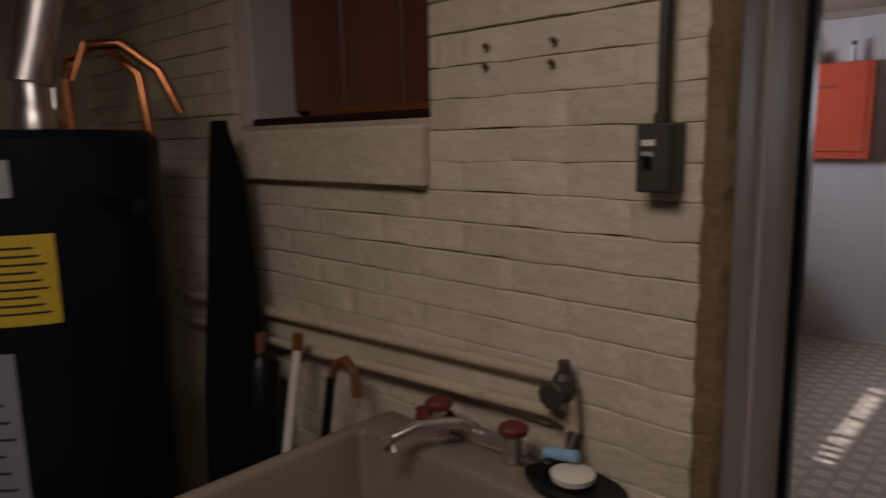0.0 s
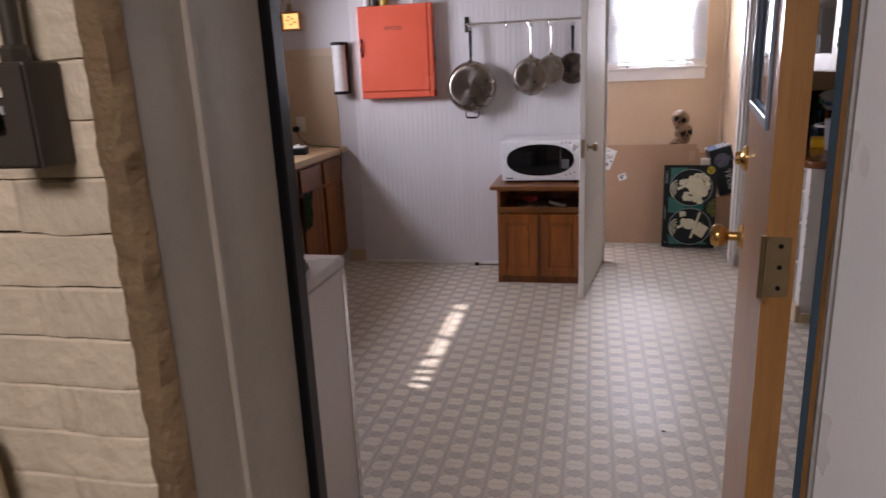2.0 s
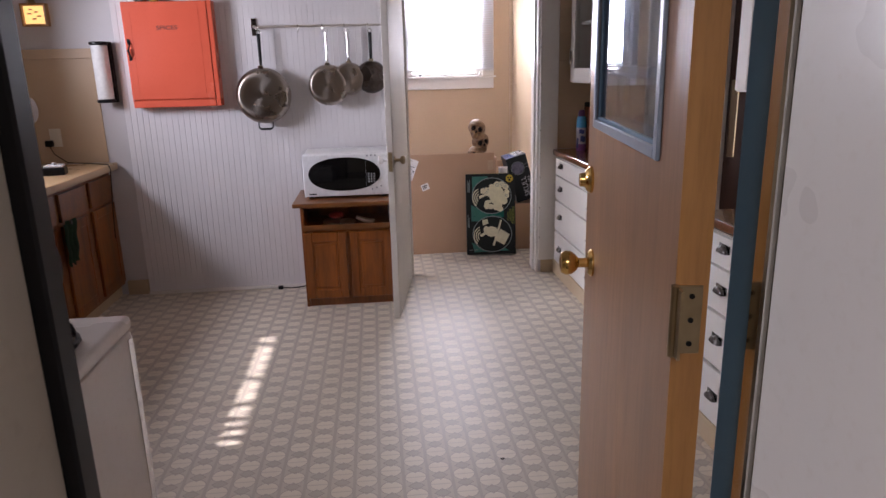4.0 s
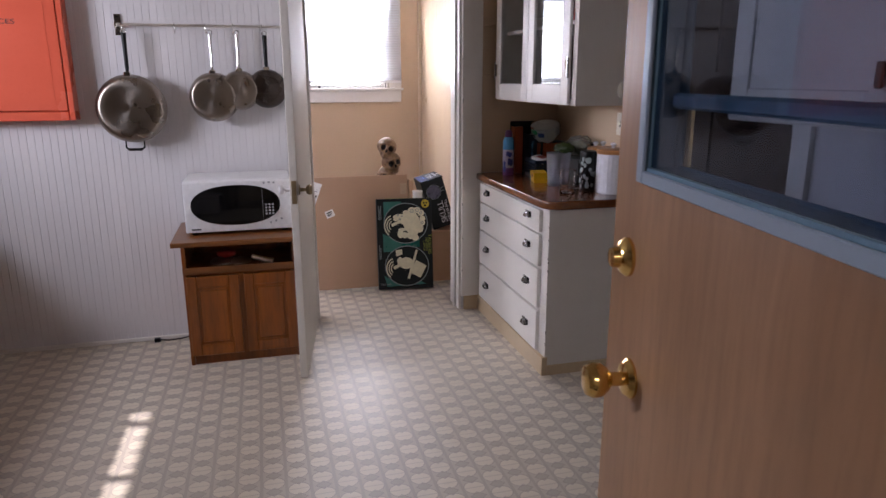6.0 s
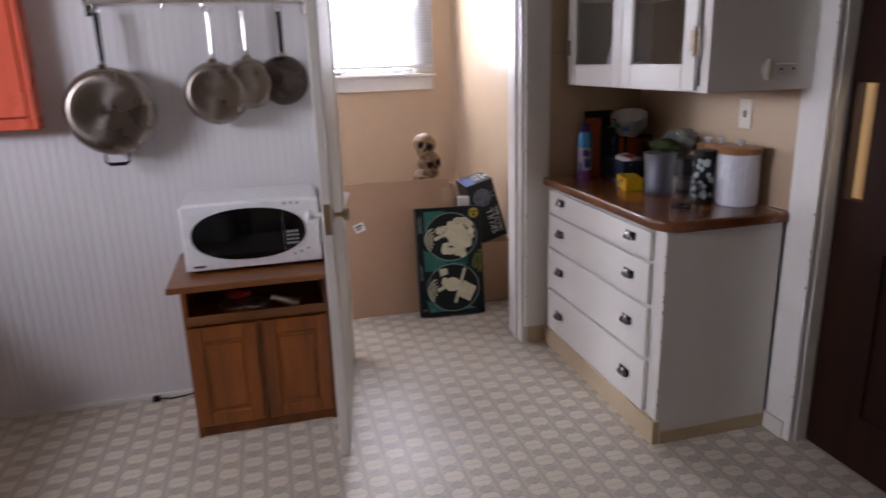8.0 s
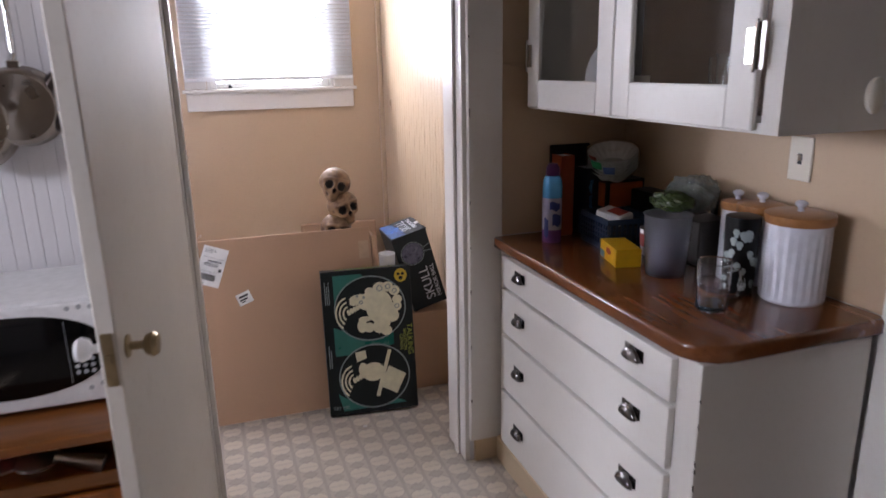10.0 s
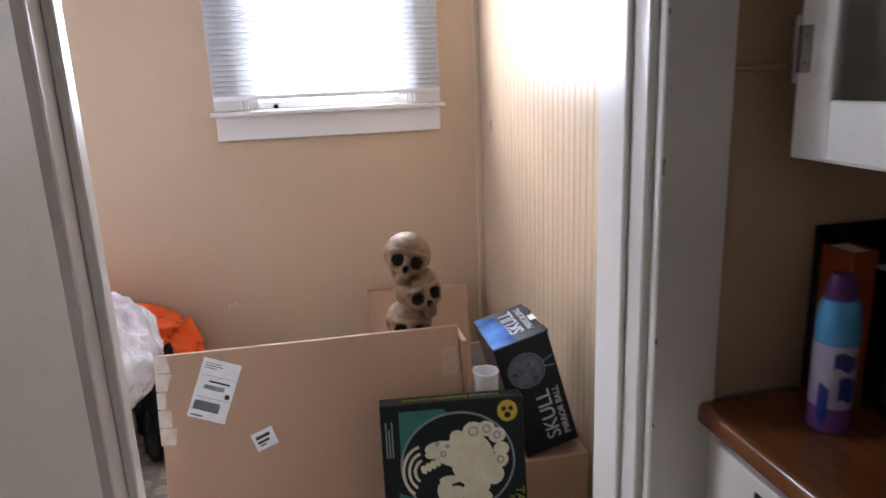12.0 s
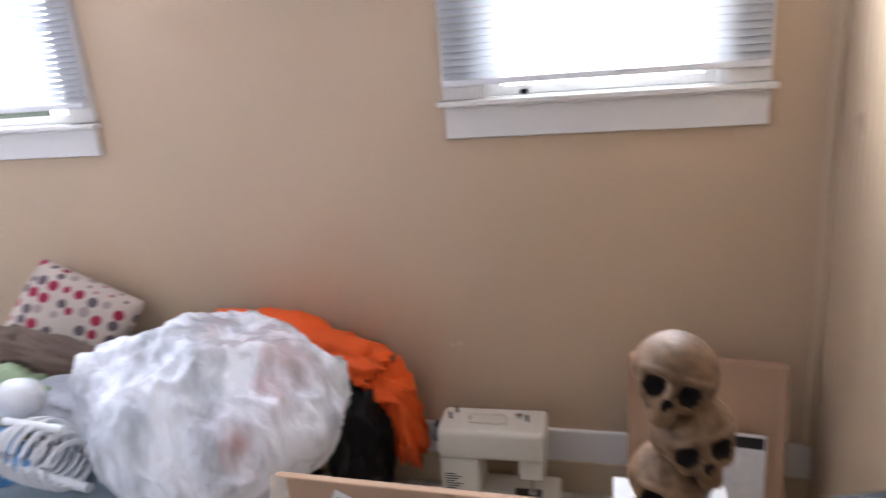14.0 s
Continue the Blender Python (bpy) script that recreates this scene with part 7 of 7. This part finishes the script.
smooth(part("tub", bm, CLOUDY, tub))
bm = bmesh.new()
blob(bm, (0, 0, 0.085), (0.045, 0.045, 0.07), 3, 0.15)
smooth(part("contents", bm, plain("pale_lilac_contents", (0.42, 0.42, 0.5), 0.6), tub, "pale powder inside"), 180)


def wrapped_bag(x, y, z, s, mat, seed, label, sub=None):
    b = thing("food_bag", x, y, z, 0, label, "bag", "crumpled food bags")
    bm = bmesh.new()
    r = bmesh.ops.create_icosphere(bm, subdivisions=5, radius=1)
    for v in r["verts"]:
        n = v.co.normalized()
        k = 0.88 + 0.12 * ridged(n * 3.4 + Vector((seed, 0, 0))) + 0.14 * noise.noise(n * 2.1 + Vector((0, seed, 0))) + 0.06 * ridged(n * 8 + Vector((0, 0, seed)))
        v.co = Vector((n.x * s[0], n.y * s[1], s[2] + n.z * s[2])) * k
    smooth(part("film", bm, mat, b), 180)
    if sub:
        bm = bmesh.new()
        blob(bm, (0, 0, s[2] * 0.8), tuple(q * 0.7 for q in s), 3, 0.2)
        smooth(part("contents", bm, sub, b), 180)


CRINKLE = paint("crinkled_pale_film", (0.58, 0.62, 0.60), (0.82, 0.85, 0.84), 0.16, 30, 60, 0.3, 0.9, 0.25, stain=0.8, dist=0.012)
CLEAR_FILM = paint("clear_food_film", (0.36, 0.40, 0.38), (0.7, 0.73, 0.72), 0.12, 24, 60, 0.35, 0.9, 0.2, stain=0.9, dist=0.012)
CLEAR_FILM.node_tree.nodes["Principled BSDF"].inputs["Alpha"].default_value = 0.55
wrapped_bag(2.09, 5.36, 1.04, (0.07, 0.085, 0.06), CLEAR_FILM, 5.0, "crumpled clear food bag on the jars", plain("grey_green_food", (0.25, 0.27, 0.2), 0.6))
wrapped_bag(1.985, 5.32, 1.065, (0.055, 0.075, 0.03), plain("olive_green_film", (0.045, 0.07, 0.02), 0.22), 7.0, "green food bag on the plastic tub", None)
solid("food_packet", box(2.05, 2.17, 5.27, 5.45, 0.9005, 1.035, bev=0.004), plain("dark_jar_box", (0.05, 0.045, 0.04), 0.4), "dark box under the clear food bag", "packet", group="packets on the worktop")


def canister(x, y, r, h, label):
    c = thing("canister", x, y, 0.9, 0, label, "canister", "ribbed canisters")
    bm = bmesh.new()
    seg = 96
    rings = []
    for k, z in enumerate((0.0, 0.006, 0.02, h - 0.025, h - 0.012, h)):
        rib = 0.0007 if 2 <= k <= 3 else 0.0
        rings.append([bm.verts.new(((r - (0.004 if k == 0 else 0) + rib * math.cos(i * math.pi / 2)) * math.cos(2 * math.pi * i / seg), (r - (0.004 if k == 0 else 0) + rib * math.cos(i * math.pi / 2)) * math.sin(2 * math.pi * i / seg), z)) for i in range(seg)])
    for a, b in zip(rings, rings[1:]):
        for i in range(seg):
            bm.faces.new((a[i], a[(i + 1) % seg], b[(i + 1) % seg], b[i]))
    bm.faces.new(rings[0])
    bm.faces.new(rings[-1])
    part("body", bm, WHITE_CERAMIC, c)
    bm = bmesh.new()
    lathe(bm, [(r + 0.003, h + 0.0005), (r + 0.005, h + 0.006), (r + 0.004, h + 0.022), (r - 0.01, h + 0.027), (0.01, h + 0.028)], 40)
    smooth(part("lid", bm, LID_WOOD, c, "orange-brown wooden lid"))
    bm = bmesh.new()
    lathe(bm, [(0.008, h + 0.0285), (0.007, h + 0.036), (0.015, h + 0.044), (0.015, h + 0.05), (0.007, h + 0.055)], 18)
    smooth(part("knob", bm, WHITE_CERAMIC, c, "white knob"))


WHITE_CERAMIC = plain("white_ceramic", (0.70, 0.70, 0.76), 0.18)
LID_WOOD = wood("lid_wood", (0.42, 0.19, 0.06), (0.28, 0.11, 0.035), 0.35, "x", 10, 0.2)
canister(2.085, 4.955, 0.078, 0.20, "large white ribbed canister with a wooden lid")
canister(2.105, 5.10, 0.058, 0.195, "white ribbed canister with a wooden lid")
canister(2.115, 5.20, 0.04, 0.185, "small white ribbed canister with a wooden lid")
tall = thing("skull_tumbler", 1.995, 5.045, 0.9, 0, "tall black tumbler printed with pale skulls", "tumbler")
bm = bmesh.new()
lathe(bm, [(0.036, 0), (0.039, 0.004), (0.044, 0.20), (0.043, 0.206), (0.03, 0.21)], 30)
smooth(part("tumbler", bm, BLACK, tall))
rr = random.Random(3)
for k in range(26):
    a, z = rr.uniform(2.4, 5.2), rr.uniform(0.02, 0.18)
    R_ = 0.0395 + 0.005 * z / 0.2
    bm = bmesh.new()
    for s, t, q in ((0, 0, 0.009), (0, -0.009, 0.0055)):
        lathe(bm, [(q, -0.0012), (q * 0.9, 0.0008)], 10, (0, s, t), "x")
    o = part("skull_print", bm, plain("pale_print", (0.36, 0.42, 0.42), 0.5) if k == 0 else bpy.data.materials["pale_print"], tall)
    o.matrix_basis = Matrix.Rotation(a, 4, "Z") @ Matrix.Translation((R_ + 0.0008, 0, z))
gm = thing("glass_mug", 1.845, 4.965, 0.9, 0, "clear glass mug with a handle on the worktop", "mug")
bm = bmesh.new()
lathe(bm, [(0.036, 0), (0.040, 0.004), (0.038, 0.03), (0.041, 0.12), (0.0425, 0.124), (0.0395, 0.122), (0.036, 0.03), (0.034, 0.014), (0.004, 0.013)], 32)
smooth(part("mug", bm, CLEAR, gm))
bm = bmesh.new()
tube(bm, [(0.036, -0.01, 0.10), (0.06, -0.02, 0.098), (0.068, -0.022, 0.07), (0.06, -0.02, 0.035), (0.036, -0.01, 0.03)], 0.005, 8)
smooth(part("handle", bm, CLEAR, gm))
fr = thing("picture_frame", 2.172, 5.42, 1.10, -90, "small dark picture frame leaning behind the bags", "picture frame")
bm = bmesh.new()
for a, b, c, d in ((-0.07, 0.07, 0.0, 0.015), (-0.07, 0.07, 0.145, 0.16)):
    bx(bm, a, b, -0.006, 0.008, c, d)
for s in (-1, 1):
    bx(bm, s * 0.055, s * 0.07, -0.006, 0.008, 0.015, 0.145)
part("frame", bm, BLACK, fr)
part("picture", box(-0.055, 0.055, 0.0, 0.004, 0.015, 0.145), TAN_WALL, fr)
fr.location.z = 0.96

# crockery in the cupboard
def plate(x, y, z, r, tilt):
    p = thing("plate", x, y, z, 0, "white china plate standing in the cupboard", "plate", ry=tilt)
    bm = bmesh.new()
    lathe(bm, [(r * 0.5, 0.004), (r * 0.6, 0.0), (r * 0.95, -0.014), (r, -0.017), (r * 0.97, -0.013), (r * 0.6, 0.005), (0.01, 0.007)], 40, (0, 0, r), "x")
    smooth(part("plate", bm, WHITE_CERAMIC, p))
    bm = bmesh.new()
    for k in range(5):
        a = k * 1.26
        lathe(bm, [(0.010, -0.0165), (0.008, -0.018)], 8, (0.010, 0.028 * math.cos(a), r + 0.028 * math.sin(a)), "x")
    part("flower_print", bm, KEY_GREY, p)


plate(1.820, 5.467, 1.373, 0.09, 10)
for x, y, r, h, m, nm, lab in ((1.93, 5.70, 0.032, 0.055, WHITE_CERAMIC, "teacup", "small white cup in the cupboard"), (1.93, 5.62, 0.03, 0.03, OFF_WHITE, "small_dish", "small cream dish in the cupboard"), (1.9, 5.06, 0.033, 0.13, CLEAR, "drinking_glass", "clear drinking glass in the cupboard"), (1.98, 5.13, 0.033, 0.14, CLEAR, "drinking_glass", "clear drinking glass in the cupboard"), (1.9, 4.93, 0.035, 0.14, CLEAR, "drinking_glass", "clear drinking glass in the cupboard"), (2.0, 4.96, 0.035, 0.15, CLEAR, "drinking_glass", "clear drinking glass in the cupboard"), (2.05, 4.86, 0.035, 0.12, RED_LID, "red_mug", "dark red mug in the cupboard"), (2.0, 5.55, 0.04, 0.08, OFF_WHITE, "cream_bowl", "cream bowl in the cupboard")):
    t = thing(nm, x, y, 1.3725, 0, lab, "crockery")
    bm = bmesh.new()
    lathe(bm, [(r * 0.8, 0), (r * 0.85, 0.003), (r, h), (r * 0.94, h), (r * 0.78, 0.008), (0.003, 0.006)], 24)
    smooth(part("body", bm, m, t))
for y in (4.95, 5.15, 5.45, 5.62):
    t = thing("bowl_stack", 1.97, y, 1.739, 0, "stacked pale bowls on the upper shelf", "crockery", "stacked bowls")
    for k in range(3):
        bm = bmesh.new()
        lathe(bm, [(0.03, 0), (0.05, 0.01), (0.066, 0.035), (0.063, 0.035), (0.045, 0.012), (0.004, 0.006)], 28, (0, 0, 0.016 * k))
        smooth(part("bowl", bm, OFF_WHITE if y > 5.3 else RED_LID, t))

# stand shelf, cable, floor bits
sh = thing("kitchenware_heap", 0.13, 5.55, 0.5125, 0, "jumble of glass lids and tools on the open shelf", "kitchenware")
for x, y, r in ((-0.02, 0, 0.07), (0.07, -0.03, 0.055)):
    bm = bmesh.new()
    lathe(bm, [(r, 0.0), (r, 0.006), (r * 0.8, 0.018), (r * 0.3, 0.028), (0.004, 0.03)], 28, (x, y, 0))
    smooth(part("lid", bm, STEEL, sh))
bm = bmesh.new()
tube(bm, [(0.13, -0.11, 0.05), (0.18, -0.11, 0.03), (0.24, -0.12, 0.012)], [0.012, 0.016, 0.024], 10)
smooth(part("scoop", bm, STEEL, sh))
bm = bmesh.new()
blob(bm, (0.0, -0.02, 0.05), (0.05, 0.04, 0.022), 3, 0.2)
smooth(part("cloth", bm, RED_LID, sh), 180)
cable = thing("power_cable", -0.29, 5.79, 0, 0, "black power cable with plug on the floor", "cable")
bm = bmesh.new()
tube(bm, [(0.0, -0.01, 0.012), (0.05, -0.015, 0.006), (0.11, -0.005, 0.006), (0.17, 0.005, 0.012), (0.215, 0.0, 0.05), (0.225, 0.0, 0.12)], 0.0035, 8)
smooth(part("cord", bm, BLACK, cable))
bm = bmesh.new()
bx(bm, -0.03, 0.004, -0.022, 0.004, 0.0, 0.024, 0.005, 2)
part("plug", bm, BLACK, cable)
for x, y in ((0.835, 3.474), (1.22, 6.27)):
    bm = bmesh.new()
    blob(bm, (x, y, 0.003), (0.010, 0.006, 0.003), 2, 0.2)
    solid("crumb", bm, DARK_METAL if y < 5 else PAPER, "tiny scrap on the vinyl floor", "scrap")

# counter by the sink
tm = thing("kitchen_timer", -1.46, 5.32, 0.918, 10, "black appliance with a white top on the counter", "appliance")
part("base", box(-0.06, 0.06, -0.045, 0.045, 0, 0.045, bev=0.008, seg=2), BLACK, tm)
bm = bmesh.new()
bx(bm, -0.05, 0.05, -0.038, 0.038, 0.0452, 0.06, 0.007, 2)
lathe(bm, [(0.014, 0.06), (0.016, 0.066), (0.01, 0.072)], 14)
part("top", bm, WHITE_PLASTIC, tm, "white top")
pl = thing("power_plug", -1.69, 5.835, 1.055, 0, "black plug in the wall socket with a trailing cord", "plug")
part("plug", box(-0.022, 0.022, -0.04, -0.002, -0.02, 0.02, bev=0.005), BLACK, pl)
bm = bmesh.new()
tube(bm, [(0, -0.02, -0.02), (0.02, -0.02, -0.07), (0.1, -0.03, -0.125), (0.25, -0.06, -0.131), (0.34, -0.12, -0.132), (0.395, -0.16, -0.13), (0.408, -0.165, -0.16), (0.40, -0.2, -0.4), (0.395, -0.22, -0.6)], 0.003, 6)
smooth(part("cord", bm, BLACK, pl))
tw = thing("dish_cloth", -1.325, 5.06, 0.46, 0, "dark green dish cloth hanging on a cabinet door", "cloth")
bm = bmesh.new()
g = [[bm.verts.new((0.012 + 0.012 * math.sin(i * 1.1) + 0.004 * math.sin(j), -0.075 + 0.15 * i / 14 * (1 - 0.25 * j / 12), 0.23 - 0.24 * j / 12 - 0.01 * math.sin(i * 0.9))) for j in range(13)] for i in range(15)]
for i in range(14):
    for j in range(12):
        bm.faces.new((g[i][j], g[i + 1][j], g[i + 1][j + 1], g[i][j + 1]))
bmesh.ops.solidify(bm, geom=bm.faces[:], thickness=0.004)
smooth(part("cloth", bm, paint("dark_green_cloth", (0.02, 0.05, 0.025), (0.1, 0.14, 0.1), 0.9, 20, 80, 0.3), tw), 180)
bm = bmesh.new()
lathe(bm, [(0.008, 0.0), (0.008, 0.02), (0.014, 0.026), (0.012, 0.034)], 12, (-0.008, 0.0, 0.225), "x")
part("door_knob", bm, DARK_METAL, tw)
ml = thing("oven_mitt", -1.325, 4.80, 0.36, 0, "black quilted mitt hanging on a cabinet door", "mitt")
bm = bmesh.new()
blob(bm, (0.02, 0, 0.14), (0.018, 0.07, 0.13), 3, 0.12)
smooth(part("mitt", bm, BLACK, ml), 180)
bm = bmesh.new()
lathe(bm, [(0.03, -0.012), (0.075, -0.006), (0.08, 0.0), (0.07, 0.006)], 36, (-1.76, 5.80, 1.27), "y", scale=(0.55, 1, 1))
smooth(solid("oval_dish", bm, WHITE_CERAMIC, "white oval dish hung on the tan wall", "dish"))


def lantern():
    l = thing("wall_lantern", -1.645, 5.845, 1.775, 0, "small brass framed lantern with a lit amber pane", "lantern")
    bm = bmesh.new()
    for s in (-1, 1):
        bx(bm, s * 0.062, s * 0.075, -0.05, -0.002, 0.0, 0.135, 0.002)
    bx(bm, -0.062, 0.062, -0.05, -0.002, 0.0, 0.014, 0.002)
    bx(bm, -0.062, 0.062, -0.05, -0.002, 0.121, 0.135, 0.002)
    part("frame", bm, EDGE_WOOD, l, "dark brass frame")
    part("pane", box(-0.061, 0.061, -0.03, -0.026, 0.0145, 0.1205), AMBER_GLOW, l, "amber pane")
    bm = bmesh.new()
    for k, (x, z) in enumerate(((-0.02, 0.1), (0.01, 0.085), (-0.03, 0.075), (0.025, 0.06), (-0.005, 0.045))):
        bx(bm, x - 0.012, x + 0.012, -0.0325, -0.0305, z - 0.004, z + 0.004)
    part("ornament", bm, OLD_BRASS, l)
    bm = bmesh.new()
    lathe(bm, [(0.03, 0.135), (0.02, 0.15), (0.014, 0.17), (0.02, 0.178), (0.016, 0.19)], 16, (-0.01, -0.026, 0))
    tube(bm, [(-0.03 + 0.03 * math.cos(t), -0.026, 0.20 + 0.04 * math.sin(t)) for t in (math.pi * i / 8 for i in range(9))], 0.003, 6)
    part("cap", bm, OLD_BRASS, l)


AMBER_GLOW, ant, ab_ = base_mat("amber_glass", 0.3)
ab_.inputs["Base Color"].default_value = (0.7, 0.45, 0.15, 1)
ab_.inputs["Emission Color"].default_value = (1.0, 0.62, 0.2, 1)
ab_.inputs["Emission Strength"].default_value = 0.9
lantern()



# chipped paint: dark flakes along edges that hands and shoes rub
CHIP = plain("bare_dark_chip", (0.05, 0.035, 0.025), 0.8)


def chips(name, spots, label, mat=CHIP):
    """Small flat flakes; each spot is a corner point, its height and its two directions."""
    rc = random.Random(len(name) + len(spots))
    c = new(name)
    c.matrix_basis = pose(*spots[0][0])
    tagged(c, label, "paint chips", kind="structure")
    for at, n, u in spots:
        q = Vector(at) - Vector(spots[0][0])
        n, u = Vector(n), Vector(u)
        h, w = rc.uniform(0.003, 0.011), rc.uniform(0.0012, 0.003)
        bm = bmesh.new()
        ring_ = [bm.verts.new(q + n * 0.0012 + u * (w * (0.25 + rc.uniform(0.3, 1.0)) * math.cos(t) + w * 0.4) + Vector((0, 0, h * rc.uniform(0.6, 1.0) * math.sin(t)))) for t in (k * math.pi / 4 for k in range(8))]
        f = bm.faces.new(ring_)
        e = bmesh.ops.extrude_face_region(bm, geom=[f])
        for v in e["geom"]:
            if isinstance(v, bmesh.types.BMVert):
                v.co -= n * 0.001
        part("chip", bm, mat, c)


rz_ = random.Random(12)
chips("trim_chips_doorway", [((1.548, 5.8448, rz_.uniform(0.25, 1.9)), (0, -1, 0), (1, 0, 0)) for k in range(8)], "dark chips in the white casing's edge")
chips("trim_chips_drawers", [((1.6685, 4.7757, rz_.uniform(0.12, 0.84)), (0, -1, 0), (1, 0, 0)) for k in range(12)], "dark chips along the drawer unit's corner")
chips("trim_chips_brown_door", [((2.1655, 4.634, rz_.uniform(0.1, 1.7)), (-1, 0, 0), (0, 1, 0)) for k in range(12)], "dark chips along the brown door's casing")
chips("trim_chips_tan_wall", [((x, 7.7895, z), (0, -1, 0), (1, 0, 0)) for x, z in ((0.575, 0.555), (0.605, 0.56), (0.59, 0.552))], "small pale flakes in the tan wall paint", PAPER)


# ---- pieces of walls ----
def boards(parent, name, n, width, height, place, material, groove=0.0035, thick=0.012, bead=True):
    """Tongue-and-groove boards, each an object on one shared mesh; place(i) gives the pose."""
    bm = bmesh.new()
    xs = [0, groove, width / 2 - groove * 0.8, width / 2, width / 2 + groove * 0.8, width - groove, width] if bead else [0, groove, width - groove, width]
    ys = [-thick + groove, -thick, -thick, -thick + groove, -thick, -thick, -thick + groove] if bead else [-thick + groove, -thick, -thick, -thick + groove]
    lo = [bm.verts.new((x, y, 0)) for x, y in zip(xs, ys)]
    hi = [bm.verts.new((x, y, height)) for x, y in zip(xs, ys)]
    for i in range(len(xs) - 1):
        bm.faces.new((lo[i], lo[i + 1], hi[i + 1], hi[i]))
    back = [bm.verts.new((x, 0.004, z)) for x, z in ((0, 0), (width, 0), (width, height), (0, height))]
    bm.faces.new(back)
    bm.faces.new((lo[0], hi[0], back[3], back[0]))
    bm.faces.new((lo[-1], hi[-1], back[2], back[1]))
    bm.faces.new(lo + [back[1], back[0]])
    bm.faces.new(hi + [back[2], back[3]])
    first = part(name, bm, material, parent)
    first.matrix_basis = place(0)
    for i in range(1, n):
        o = new(name, first.data)
        o.parent = parent
        o.matrix_basis = place(i)


BEAD_WHITE = paint("lilac_white_beadboard", (0.69, 0.67, 0.68), (0.5, 0.45, 0.4), 0.36, 1.5, 70, 0.03, 0.15, stain=0.04, pieces=0.012)
BEAD_TAN = paint("tan_beadboard", (0.58, 0.435, 0.285), (0.46, 0.34, 0.22), 0.34, 1.5, 60, 0.05, 0.12, stain=0.06, pieces=0.015)
boards(wall_kitchen_north, "board", 24, 0.0735, 2.18, lambda i: pose(-1.2 + i * 0.0735, 5.836, 0.018), BEAD_WHITE, groove=0.0022, bead=True)
boards(wall_porch_east, "board", 19, 0.0895, CEIL - 0.005, lambda i: pose(1.752, 7.765 - i * 0.0895, 0.002, 0, 0, -90), BEAD_TAN, groove=0.003, bead=True)


def brickwork():
    COURSE, LEN = 0.0595, 0.235
    rnd = random.Random(4)
    meshes = []
    for k in range(8):
        bm = bmesh.new()
        # lower edge rolled forward, upper edge set back, with a slow wave along the brick
        cols, prof = 11, [(0.012, 0.0), (-0.014, 0.0), (-0.018, 0.0012), (-0.0185, 0.007), (-0.018, COURSE * 0.5), (-0.0175, COURSE - 0.004), (-0.0145, COURSE - 0.0008), (0.012, COURSE - 0.0008)]
        grid = []
        for c in range(cols + 1):
            u = c / cols
            wave = (noise.noise(Vector((u * 2.2, k * 5.3, 0.4))) + 0.5 * noise.noise(Vector((u * 6.0, k * 3.1, 1.4)))) * math.sin(math.pi * u)
            dip = 0.0030 if c in (0, cols) else 0.0
            grid.append([bm.verts.new((u * LEN, y + (dip + 0.0012 * wave if y < 0 else 0), z + (0.0042 * wave * (1 - z / COURSE)))) for y, z in prof])
        for a, b in zip(grid, grid[1:]):
            for i in range(len(prof) - 1):
                bm.faces.new((a[i], b[i], b[i + 1], a[i + 1]))
        bm.faces.new(grid[0])
        bm.faces.new(grid[-1])
        me = bpy.data.meshes.new("brick")
        bmesh.ops.recalc_face_normals(bm, faces=bm.faces)
        bm.to_mesh(me)
        bm.free()
        me.materials.append(BRICK_PAINT)
        meshes.append(me)
    count = 0
    for row in range(34):
        z = 0.155 + row * COURSE
        if z < 0.62 or z > 2.16:
            continue
        x = 0.052 - LEN - (0.5 * LEN if row % 2 else 0)
        half = row % 2
        if half:
            spots = [(0.052 - LEN / 2, 0.5)]
        else:
            spots = []
        while x > -2.3:
            spots.append((x, 1.0))
            x -= LEN
        for sx, w in spots:
            a, b = sx, sx + LEN * w
            if z > 1.46 and b > -1.24 and a < -0.5:
                if a < -1.24 and -1.24 - a > 0.03:
                    w, b = (-1.24 - a) / LEN, -1.24
                elif b > -0.5 and b + 0.5 > 0.03:
                    w, a = (b + 0.5) / LEN, -0.5
                else:
                    continue
            o = new("brick", meshes[rnd.randrange(8)])
            o.parent = wall_laundry_north
            o.location = (a, 1.5425 + rnd.uniform(-0.0002, 0.0002) + 0.0006 * noise.noise(Vector((a * 2, row * 1.7, 5.0))), z + 0.0035 * noise.noise(Vector((a * 1.1, row * 0.35, 2.0))) + rnd.uniform(-0.0005, 0.0005))
            o.rotation_euler = (0.008 * noise.noise(Vector((a * 1.5, row * 2.3, 9.0))), rnd.uniform(-0.0015, 0.0015), 0)
            o.scale = (w, 1, 1)
            count += 1


brickwork()
